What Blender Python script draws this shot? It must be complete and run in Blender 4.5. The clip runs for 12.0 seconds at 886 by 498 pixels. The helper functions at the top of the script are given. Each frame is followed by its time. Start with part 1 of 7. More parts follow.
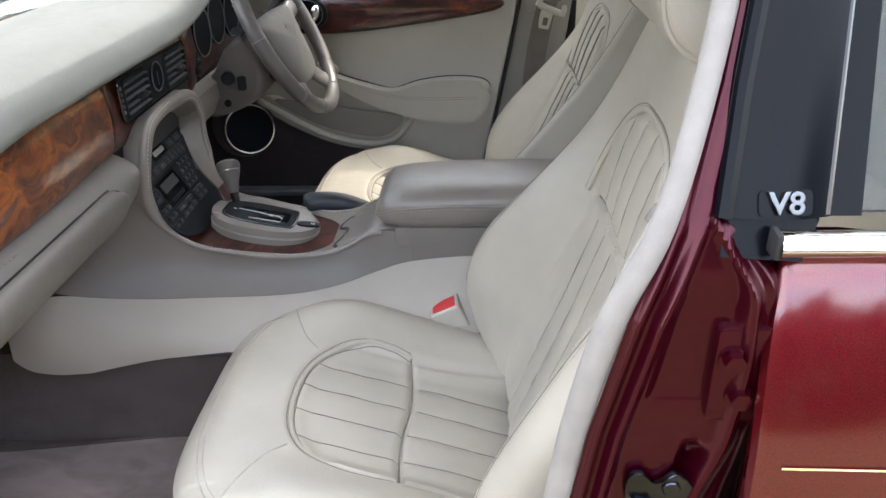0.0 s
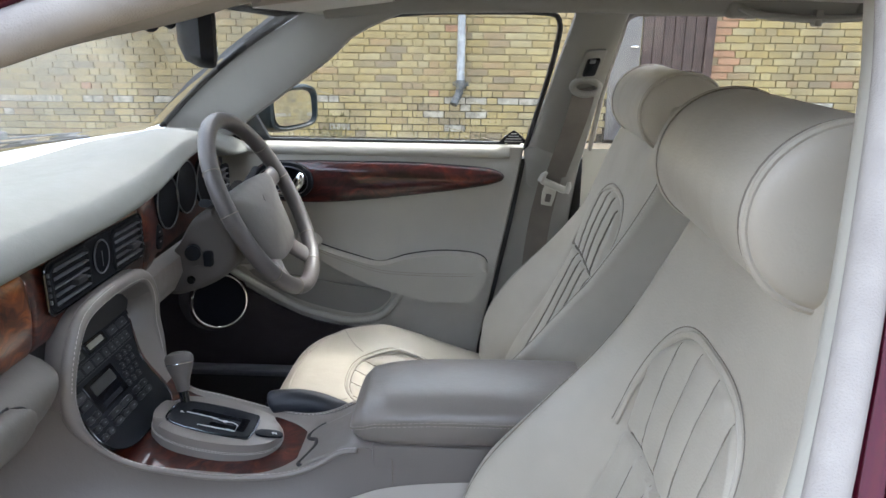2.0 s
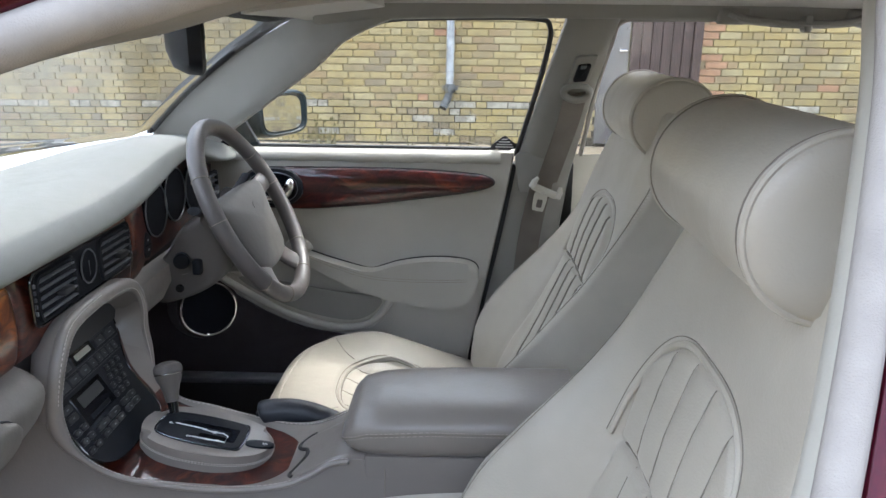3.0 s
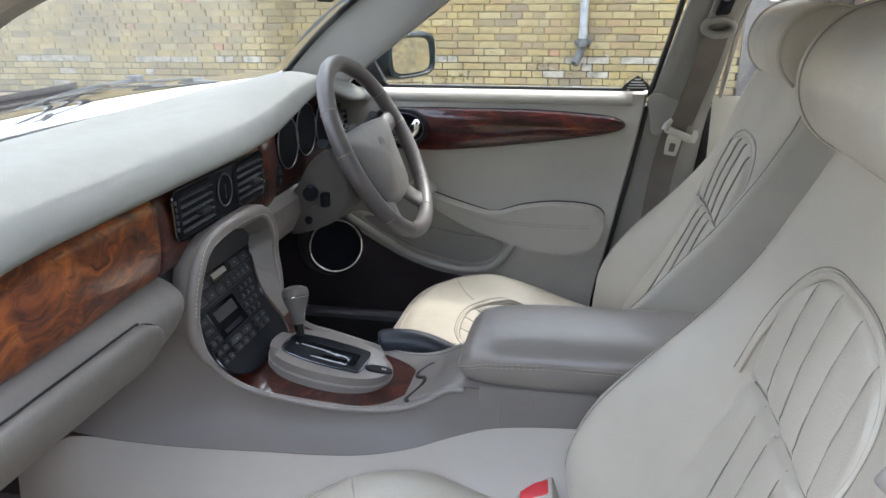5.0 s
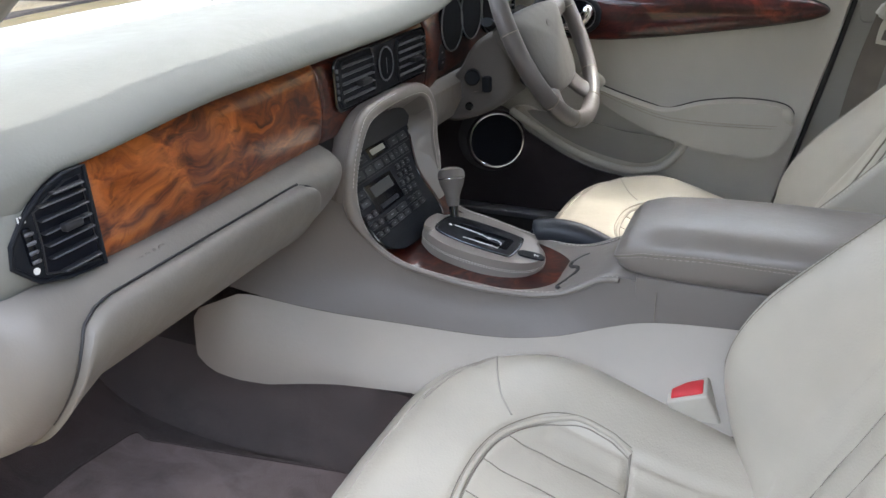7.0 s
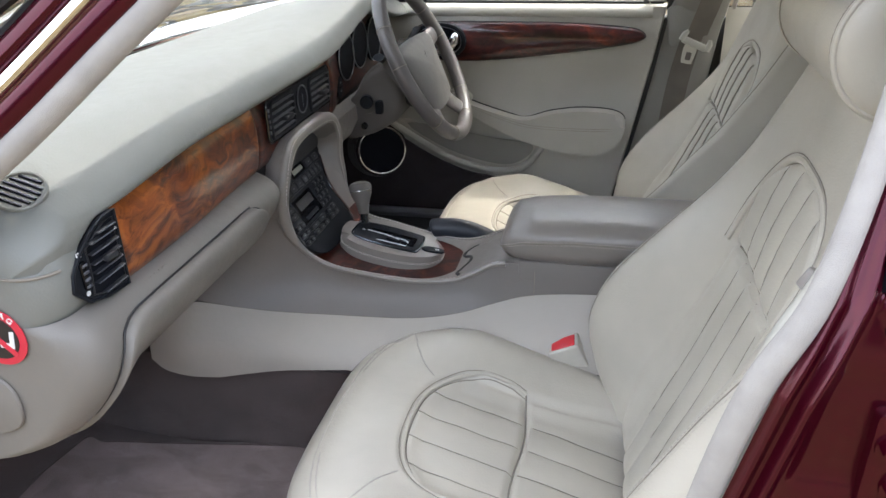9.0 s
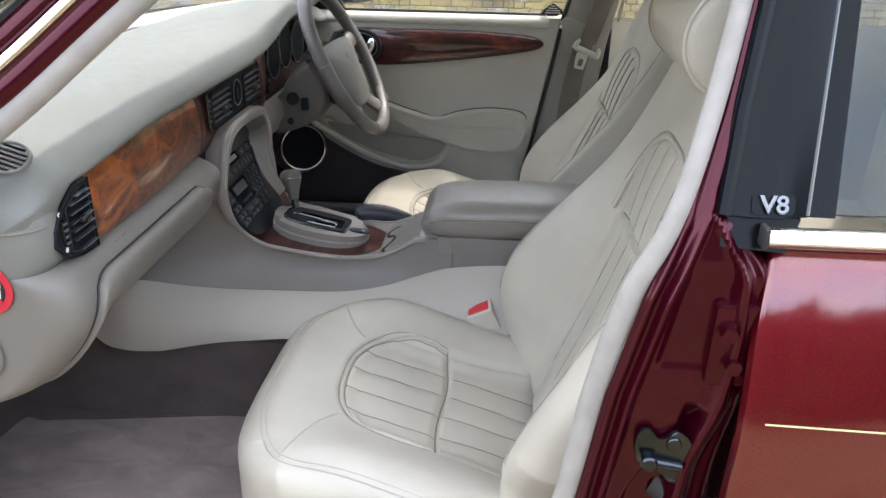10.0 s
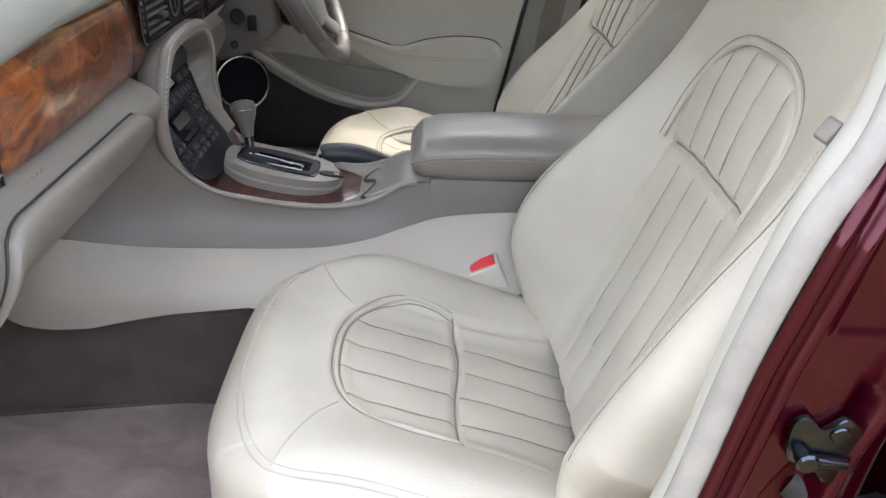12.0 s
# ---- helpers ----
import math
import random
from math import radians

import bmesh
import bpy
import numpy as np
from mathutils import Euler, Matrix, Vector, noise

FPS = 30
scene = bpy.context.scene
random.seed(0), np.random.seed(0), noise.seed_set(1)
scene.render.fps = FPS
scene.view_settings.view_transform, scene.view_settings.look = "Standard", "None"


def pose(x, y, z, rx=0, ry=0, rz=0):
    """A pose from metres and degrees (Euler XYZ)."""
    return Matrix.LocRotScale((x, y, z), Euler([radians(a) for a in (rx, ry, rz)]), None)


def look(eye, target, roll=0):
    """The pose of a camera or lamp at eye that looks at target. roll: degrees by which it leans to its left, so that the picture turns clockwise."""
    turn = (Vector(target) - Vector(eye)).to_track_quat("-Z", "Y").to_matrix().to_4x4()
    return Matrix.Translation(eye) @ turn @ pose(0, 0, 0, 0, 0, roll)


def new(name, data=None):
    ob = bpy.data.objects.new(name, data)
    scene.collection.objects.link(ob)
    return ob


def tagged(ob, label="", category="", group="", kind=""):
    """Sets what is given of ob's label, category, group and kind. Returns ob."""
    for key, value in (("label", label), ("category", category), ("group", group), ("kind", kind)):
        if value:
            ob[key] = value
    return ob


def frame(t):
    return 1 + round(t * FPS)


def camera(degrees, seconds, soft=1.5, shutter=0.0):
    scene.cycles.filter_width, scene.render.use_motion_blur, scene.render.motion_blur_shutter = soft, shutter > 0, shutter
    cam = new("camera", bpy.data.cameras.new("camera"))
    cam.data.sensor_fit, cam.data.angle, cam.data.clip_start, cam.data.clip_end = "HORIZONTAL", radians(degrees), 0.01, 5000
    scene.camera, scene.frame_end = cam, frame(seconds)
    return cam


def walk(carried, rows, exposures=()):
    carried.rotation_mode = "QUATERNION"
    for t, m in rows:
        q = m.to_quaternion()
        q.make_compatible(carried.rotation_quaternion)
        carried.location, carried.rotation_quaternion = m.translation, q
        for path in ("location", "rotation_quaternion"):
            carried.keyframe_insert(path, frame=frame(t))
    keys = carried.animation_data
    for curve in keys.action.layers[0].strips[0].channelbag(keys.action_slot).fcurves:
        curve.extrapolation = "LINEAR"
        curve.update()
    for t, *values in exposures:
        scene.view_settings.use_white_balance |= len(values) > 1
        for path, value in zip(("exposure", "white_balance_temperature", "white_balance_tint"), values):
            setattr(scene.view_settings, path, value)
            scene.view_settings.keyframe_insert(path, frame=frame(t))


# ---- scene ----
cam = camera(61.8, 12.0)
PATH = [
    (0, (0.311, -1.19, 1.183), (0.212, 0.572, 0.241), -1.4),
    (0.5, (0.283, -1.121, 1.189), (0.15, 0.715, 0.409), -0.4),
    (1, (0.288, -1.033, 1.173), (0.151, 0.842, 0.491), 0.4),
    (1.5, (0.289, -0.993, 1.184), (0.185, 0.905, 0.563), 0.7),
    (2, (0.295, -0.972, 1.186), (0.224, 0.941, 0.608), 0.7),
    (2.5, (0.3, -0.956, 1.199), (0.259, 0.964, 0.641), 0.7),
    (4.5, (0.244, -0.996, 1.14), (0.053, 0.885, 0.488), 0.0),
    (5, (0.297, -0.963, 1.145), (-0.076, 0.885, 0.478), -0.5),
    (5.5, (0.334, -0.913, 1.14), (-0.259, 0.872, 0.461), -0.2),
    (6, (0.324, -0.919, 1.128), (-0.414, 0.794, 0.407), -0.2),
    (6.5, (0.303, -0.928, 1.103), (-0.482, 0.737, 0.322), -1.2),
    (7, (0.302, -0.949, 1.08), (-0.465, 0.688, 0.226), -2.5),
    (7.5, (0.309, -0.952, 1.058), (-0.408, 0.679, 0.149), -3.7),
    (9.5, (0.291, -1.28, 1.222), (0.008, 0.501, 0.356), -0.3),
    (10, (0.289, -1.342, 1.2), (0.13, 0.461, 0.349), 0.9),
    (10.5, (0.263, -1.303, 1.144), (0.235, 0.503, 0.285), 1.8),
    (11, (0.168, -1.204, 1.122), (0.28, 0.588, 0.241), 2.1),
    (11.5, (0.118, -1.153, 1.095), (0.414, 0.612, 0.202), 2.9),
    (12, (0.147, -1.144, 1.078), (0.218, 0.617, 0.131), 2.9),
]
walk(cam, [(t, look(eye, target, roll)) for t, eye, target, roll in PATH], exposures=[(0, 3.28, 6520, 10), (2.5, 3.16, 6000, 10), (4.5, 3.22, 6120, 10), (6, 3.28, 6120, 10), (7, 3.4, 6350, 10), (7.5, 3.45, 6400, 10), (9.5, 3.16, 6400, 10), (10.5, 3.22, 6450, 10), (12, 3.44, 6550, 10)])

# ---- sky, sun, exposure ----
SUN_TO = Vector((0.130, 0.19, 0.34)).normalized()
CLOUD = 3.2
world = bpy.data.worlds.new("world")
scene.world = world
world.use_nodes = True
wn = world.node_tree
sky = wn.nodes.new("ShaderNodeTexSky")
sky.sky_type = "NISHITA"
sky.sun_disc = False
sky.sun_elevation = math.asin(SUN_TO.z)
sky.sun_rotation = math.atan2(SUN_TO.x, SUN_TO.y)
sky.air_density, sky.dust_density, sky.ozone_density = 1.0, 2.5, 1.0
wn.nodes["Background"].inputs["Strength"].default_value = 0.15
# thin broken cloud over the blue
wc = wn.nodes.new("ShaderNodeTexCoord")
wm = wn.nodes.new("ShaderNodeMapping")
wm.inputs["Scale"].default_value = (1.0, 1.0, 3.2)
cloud = wn.nodes.new("ShaderNodeTexNoise")
cloud.inputs["Scale"].default_value, cloud.inputs["Detail"].default_value, cloud.inputs["Roughness"].default_value = 2.2, 6.0, 0.62
ramp = wn.nodes.new("ShaderNodeValToRGB")
ramp.color_ramp.elements[0].position, ramp.color_ramp.elements[0].color = 0.38, (0.35, 0.35, 0.35, 1)
ramp.color_ramp.elements[1].position, ramp.color_ramp.elements[1].color = 0.66, (0.95, 0.95, 0.95, 1)
veil = wn.nodes.new("ShaderNodeMixRGB")
veil.inputs[2].default_value = (CLOUD * 1.0, CLOUD * 0.99, CLOUD * 0.985, 1)
wn.links.new(wc.outputs["Generated"], wm.inputs["Vector"])
wn.links.new(wm.outputs[0], cloud.inputs["Vector"])
wn.links.new(cloud.outputs["Fac"], ramp.inputs["Fac"])
wn.links.new(ramp.outputs["Color"], veil.inputs[0])
wn.links.new(sky.outputs[0], veil.inputs[1])
wn.links.new(veil.outputs[0], wn.nodes["Background"].inputs["Color"])
sun_data = bpy.data.lights.new("sun", "SUN")
sun_data.energy, sun_data.angle, sun_data.color = 0.31, radians(0.8), (1.0, 0.95, 0.86)
sun = new("sun", sun_data)
sun.matrix_world = look(SUN_TO * 20, (0, 0, 0))

# ---- materials ----
class Nodes:
    """A small writer of node materials."""

    def __init__(self, name, colour=(0.5, 0.5, 0.5), rough=0.5, metal=0.0, coat=0.0, spec=0.5):
        self.m = bpy.data.materials.new(name)
        self.m.use_nodes = True
        self.t = self.m.node_tree
        self.b = self.t.nodes["Principled BSDF"]
        self.set("Base Color", (*colour, 1))
        self.set("Roughness", rough)
        self.set("Metallic", metal)
        self.set("Coat Weight", coat)
        self.set("Coat Roughness", 0.03)
        self.set("Specular IOR Level", spec)
        self.where = None

    def set(self, key, value):
        self.b.inputs[key].default_value = value

    def node(self, kind, **values):
        n = self.t.nodes.new(kind)
        for k, v in values.items():
            n.inputs[k.replace("_", " ")].default_value = v
        return n

    def link(self, a, b):
        self.t.links.new(a, b)

    def coords(self, scale=(1, 1, 1), local=True):
        c = self.node("ShaderNodeTexCoord")
        m = self.node("ShaderNodeMapping")
        m.inputs["Scale"].default_value = scale
        self.link(c.outputs["Object"], m.inputs["Vector"])
        return m.outputs[0]

    def noise(self, scale, detail=4.0, rough=0.55, stretch=(1, 1, 1), twist=0.0):
        n = self.node("ShaderNodeTexNoise", Scale=scale, Detail=detail, Roughness=rough, Distortion=twist)
        self.link(self.coords(stretch), n.inputs["Vector"])
        return n.outputs["Fac"]

    def cells(self, scale, feature="F1"):
        n = self.node("ShaderNodeTexVoronoi", Scale=scale)
        n.feature = feature
        self.link(self.coords(), n.inputs["Vector"])
        return n.outputs["Distance"]

    def ramp(self, fac, *stops):
        r = self.node("ShaderNodeValToRGB")
        e = r.color_ramp.elements
        while len(e) < len(stops):
            e.new(0.5)
        for el, (at, col) in zip(e, stops):
            el.position = at
            el.color = (*col, 1) if len(col) == 3 else col
        self.link(fac, r.inputs["Fac"])
        return r.outputs["Color"]

    def mix(self, fac, a, b, mode="MIX"):
        n = self.node("ShaderNodeMixRGB")
        n.blend_type = mode
        for i, v in enumerate((fac, a, b)):
            if isinstance(v, (int, float)):
                n.inputs[i].default_value = v if i == 0 else (v, v, v, 1)
            elif isinstance(v, tuple):
                n.inputs[i].default_value = (*v, 1)
            else:
                self.link(v, n.inputs[i])
        return n.outputs[0]

    def colour(self, socket):
        self.link(socket, self.b.inputs["Base Color"])
        return self

    def rough(self, socket, lo, hi):
        n = self.node("ShaderNodeMapRange")
        n.inputs["To Min"].default_value, n.inputs["To Max"].default_value = lo, hi
        self.link(socket, n.inputs["Value"])
        self.link(n.outputs[0], self.b.inputs["Roughness"])
        return self

    def bump(self, height, strength=0.3, depth=0.001):
        n = self.node("ShaderNodeBump", Strength=strength, Distance=depth)
        self.link(height, n.inputs["Height"])
        if self.where is not None:
            self.link(self.where, n.inputs["Normal"])
        self.where = n.outputs[0]
        self.link(self.where, self.b.inputs["Normal"])
        return self


def leather(name, colour, rough=0.42, grain=420, wear=0.08, strength=0.18):
    n = Nodes(name, colour, rough)
    c = Vector(colour)
    big = n.noise(7, 3)
    n.colour(n.ramp(big, (0.3, tuple(c * (1 - wear))), (0.7, tuple(c * (1 + wear * 0.6)))))
    n.rough(n.noise(40, 3), rough - 0.06, rough + 0.1)
    n.bump(n.cells(grain), strength, 0.0006)
    n.bump(n.noise(24, 5, 0.62), 0.22, 0.005)
    return n.m


M_LEATHER = leather("cream_leather", (0.472, 0.438, 0.370), 0.33, 380, 0.10, 0.30)
M_PIPING = leather("leather_piping", (0.42, 0.39, 0.34), 0.45)
M_SEAM = leather("seam_thread", (0.22, 0.195, 0.165), 0.7)
M_FLUTE = leather("flute_thread", (0.23, 0.208, 0.175), 0.8)
M_STITCH = Nodes("pale_stitch", (0.62, 0.58, 0.52), 0.8).m
M_TAUPE = leather("taupe_leather", (0.225, 0.203, 0.186), 0.31, 500, 0.06, 0.12)
# same leather as M_TAUPE, darkened and dulled for the console's shaded sides
M_CONSOLE = leather("shaded_taupe_leather", (0.172, 0.156, 0.143), 0.46, 500, 0.06, 0.14)
M_WHEEL = leather("dark_taupe_leather", (0.095, 0.086, 0.082), 0.36, 500, 0.06, 0.1)
M_SHROUD = leather("shroud_vinyl", (0.115, 0.105, 0.098), 0.6, 600, 0.05, 0.1)
M_HUB = leather("hub_vinyl", (0.125, 0.120, 0.113), 0.50, 500, 0.05, 0.1)
M_TAUPE_LT = leather("light_taupe_vinyl", (0.415, 0.382, 0.335), 0.5, 600, 0.05, 0.12)
M_PAD = leather("dash_pad_vinyl", (0.182, 0.186, 0.172), 0.55, 330, 0.04, 0.22)
M_TRIM = leather("door_trim_vinyl", (0.40, 0.385, 0.345), 0.5, 380, 0.05, 0.15)
M_LOWDASH = leather("lower_dash_vinyl", (0.175, 0.162, 0.146), 0.5, 420, 0.05, 0.15)
M_TRIM_TOP = leather("door_capping_vinyl", (0.47, 0.46, 0.41), 0.5, 380, 0.04, 0.15)
M_GREYTRIM = leather("pillar_trim", (0.24, 0.232, 0.212), 0.6, 700, 0.04, 0.1)
M_SEAL = Nodes("flocked_seal", (0.60, 0.585, 0.56), 0.95)
M_SEAL.bump(M_SEAL.noise(900, 2), 0.5, 0.001)
M_SEAL.colour(M_SEAL.ramp(M_SEAL.noise(30, 4), (0.3, (0.29, 0.272, 0.255)), (0.7, (0.36, 0.34, 0.315))))
M_SEAL = M_SEAL.m
M_HEADLINER = Nodes("headlining_cloth", (0.48, 0.465, 0.43), 0.95)
M_HEADLINER.bump(M_HEADLINER.noise(1200, 2), 0.4, 0.0006)
M_HEADLINER = M_HEADLINER.m


def walnut(name, stops, vein_dark=(0.22, 0.16, 0.13), size=13.0, streak=0.0):
    """Lacquered burr walnut: flamed figure, dark veins and fine pores under a clear coat."""
    n = Nodes(name, stops[1][1], 0.32, coat=1.0, spec=0.25)
    n.set("Coat IOR", 1.52)
    n.set("Coat Roughness", 0.015)
    warp = n.node("ShaderNodeTexNoise", Scale=7.0, Detail=3.0)
    pos = n.coords((1, 1, 1.3))
    n.link(pos, warp.inputs["Vector"])
    add = n.node("ShaderNodeMixRGB")
    add.blend_type, add.inputs[0].default_value = "ADD", 0.22
    n.link(pos, add.inputs[1])
    n.link(warp.outputs["Color"], add.inputs[2])
    stretch = n.node("ShaderNodeMapping")
    stretch.inputs["Rotation"].default_value = (radians(-32), 0, 0)
    stretch.inputs["Scale"].default_value = (1.0, 0.55, 1.5)
    n.link(add.outputs[0], stretch.inputs["Vector"])
    flame = n.node("ShaderNodeTexNoise", Scale=size, Detail=5.0, Roughness=0.55, Distortion=1.4)
    n.link(stretch.outputs[0], flame.inputs["Vector"])
    a = n.ramp(flame.outputs["Fac"], *stops)
    vein = n.node("ShaderNodeTexNoise", Scale=size * 2, Detail=6.0, Roughness=0.6, Distortion=1.7)
    n.link(stretch.outputs[0], vein.inputs["Vector"])
    fine = n.node("ShaderNodeTexNoise", Scale=110.0, Detail=4.0, Roughness=0.65, Distortion=0.6)
    n.link(stretch.outputs[0], fine.inputs["Vector"])
    a = n.mix(0.65, a, n.ramp(vein.outputs["Fac"], (0.36, vein_dark), (0.45, (0.72, 0.64, 0.58)), (0.53, (1, 1, 1))), "MULTIPLY")
    a = n.mix(0.45, a, n.ramp(fine.outputs["Fac"], (0.32, (0.45, 0.40, 0.36)), (0.52, (1, 1, 1))), "MULTIPLY")
    if streak:
        # straight dark grain along the strip
        run = n.noise(46, 4, 0.6, (0.10, 1, 1.0), 0.3)
        a = n.mix(streak, a, n.ramp(run, (0.40, (0.25, 0.18, 0.20)), (0.52, (1, 1, 1)), (0.66, (1.7, 1.3, 1.1))), "MULTIPLY")
    n.colour(a)
    return n.m


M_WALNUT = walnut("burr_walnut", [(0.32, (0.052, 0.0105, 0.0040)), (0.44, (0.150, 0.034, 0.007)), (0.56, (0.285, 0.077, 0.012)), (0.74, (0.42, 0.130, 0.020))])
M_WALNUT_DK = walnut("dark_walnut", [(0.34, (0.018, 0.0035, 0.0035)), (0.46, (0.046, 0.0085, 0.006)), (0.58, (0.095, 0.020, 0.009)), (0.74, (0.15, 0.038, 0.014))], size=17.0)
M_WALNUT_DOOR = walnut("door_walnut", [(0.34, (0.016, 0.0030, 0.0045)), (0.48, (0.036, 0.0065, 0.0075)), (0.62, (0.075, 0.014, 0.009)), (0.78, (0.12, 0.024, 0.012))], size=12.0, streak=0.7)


def plain(name, colour, rough, metal=0.0, coat=0.0, grain=0.0, spread=0.15):
    n = Nodes(name, colour, rough, metal, coat)
    c = Vector(colour)
    n.colour(n.ramp(n.noise(12, 4), (0.3, tuple(c * (1 - spread))), (0.7, tuple(c * (1 + spread)))))
    if grain:
        n.bump(n.noise(grain, 3), 0.25, 0.0008)
    return n.m


M_BLACK = plain("black_plastic", (0.007, 0.009, 0.013), 0.5, grain=900)
M_BLACK.node_tree.nodes["Principled BSDF"].inputs["Specular IOR Level"].default_value = 0.2
M_GLOSSBLACK = plain("gloss_black", (0.008, 0.009, 0.012), 0.08, coat=0.6)
M_RUBBER = plain("black_rubber", (0.022, 0.022, 0.024), 0.6, grain=500)
M_NAVY = leather("dark_navy_leather", (0.02, 0.024, 0.032), 0.4)
M_CHROME = Nodes("chrome", (0.82, 0.82, 0.82), 0.07, 1.0).m
M_STEEL = plain("zinc_steel", (0.070, 0.080, 0.098), 0.24, 1.0, spread=0.35)
M_BADGE = Nodes("satin_chrome_badge", (0.21, 0.22, 0.235), 0.28, 1.0).m
M_GLASSBLACK = Nodes("dark_dial_glass", (0.004, 0.005, 0.008), 0.10, spec=0.35).m
M_DISPLAY = Nodes("grey_display", (0.05, 0.052, 0.05), 0.35, spec=0.3).m
M_LCD = Nodes("pale_display", (0.36, 0.36, 0.30), 0.3).m
M_PRINT = Nodes("white_print", (0.7, 0.7, 0.7), 0.6).m
M_DIMPRINT = Nodes("grey_print", (0.20, 0.21, 0.22), 0.6).m
M_CLOTHBLACK = plain("black_speaker_cloth", (0.004, 0.005, 0.009), 0.7, grain=900)
M_CLOTHBLACK.node_tree.nodes["Principled BSDF"].inputs["Specular IOR Level"].default_value = 0.15
# charcoal raised toward blue-grey, so the colour itself holds the highlights
M_SLAT = plain("lightened_charcoal", (0.085, 0.090, 0.103), 0.30)
M_BUTTON = plain("charcoal_button", (0.014, 0.015, 0.019), 0.45)
M_RED = Nodes("red_button", (0.62, 0.035, 0.045), 0.35).m
M_STICKER = Nodes("red_sticker", (0.55, 0.02, 0.05), 0.4, coat=0.3).m
M_STICKERBLACK = Nodes("black_sticker", (0.015, 0.015, 0.018), 0.4).m
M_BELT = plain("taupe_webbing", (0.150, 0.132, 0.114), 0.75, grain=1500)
# the same webbing, lightened to carry the daylight at the open doorway
M_BELT_NEAR = plain("taupe_webbing_lit", (0.24, 0.215, 0.19), 0.75, grain=1500)
M_BUCKLE = plain("cream_plastic", (0.52, 0.49, 0.43), 0.4)


def paint(name, colour, metal=0.92):
    n = Nodes(name, colour, 0.42 if metal > 0.7 else 0.24, metal, 1.0)
    n.set("Coat IOR", 1.9)
    n.set("Coat Roughness", 0.09)
    c = Vector(colour)
    n.colour(n.ramp(n.noise(900, 2), (0.35, tuple(c * 0.75)), (0.68, tuple(c * 1.35))))
    n.bump(n.noise(9, 3), 0.015, 0.004)
    return n.m


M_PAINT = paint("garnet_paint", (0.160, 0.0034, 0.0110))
# the same garnet, with the shade of jambs and near pillar in its colour
M_JAMB = paint("shaded_garnet_paint", (0.056, 0.0007, 0.0090), 0.6)
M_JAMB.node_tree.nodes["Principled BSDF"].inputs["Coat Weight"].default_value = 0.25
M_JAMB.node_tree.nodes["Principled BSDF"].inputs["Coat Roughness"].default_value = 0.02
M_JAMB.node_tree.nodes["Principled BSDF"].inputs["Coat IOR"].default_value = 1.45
M_APPLIQUE = plain("satin_black_film", (0.003, 0.004, 0.006), 0.22)
M_MIRRORSHELL = plain("blue_green_shell", (0.007, 0.016, 0.020), 0.42)
for low, value in ((M_APPLIQUE, 0.16), (M_MIRRORSHELL, 0.25), (M_HUB, 0.25), (M_SHROUD, 0.3)):
    low.node_tree.nodes["Principled BSDF"].inputs["Specular IOR Level"].default_value = value
M_GOLD = Nodes("gold_coachline", (0.75, 0.62, 0.36), 0.4).m


def carpet(name, colour):
    n = Nodes(name, colour, 0.98, spec=0.1)
    c = Vector(colour)
    brushed = n.noise(9, 5, 0.6, (1, 1.8, 1), 0.8)
    fibre = n.noise(700, 2)
    col = n.ramp(brushed, (0.32, tuple(c * 0.72)), (0.5, tuple(c)), (0.7, tuple(c * 1.35)))
    n.colour(n.mix(0.35, col, n.ramp(fibre, (0.3, (0.4, 0.4, 0.4)), (0.7, (1.3, 1.3, 1.3))), "MULTIPLY"))
    n.bump(fibre, 0.8, 0.003)
    n.set("Sheen Weight", 0.3)
    return n.m


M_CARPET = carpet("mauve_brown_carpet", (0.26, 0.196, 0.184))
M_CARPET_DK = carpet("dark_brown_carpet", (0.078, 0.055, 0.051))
# dark carpet again, its colour lowered for the deep shade on the far side
M_CARPET_FAR = carpet("shaded_far_carpet", (0.040, 0.031, 0.034))


def glass(name, tint, rough=0.0):
    n = Nodes(name, tint, rough)
    n.set("Transmission Weight", 1.0)
    n.set("IOR", 1.45)
    return n.m


M_GLASS = glass("clear_glass", (0.93, 0.96, 0.94))
# the tint stands in for the unlit interior behind the near rear window
M_GLASS_REAR = glass("darkened_rear_glass", (0.42, 0.46, 0.45))
M_SCREEN = glass("laminated_glass", (0.93, 0.96, 0.95))
M_SCREEN.node_tree.nodes["Principled BSDF"].inputs["IOR"].default_value = 1.6
M_MIRROR = Nodes("mirror_silver", (0.86, 0.88, 0.9), 0.02, 1.0).m


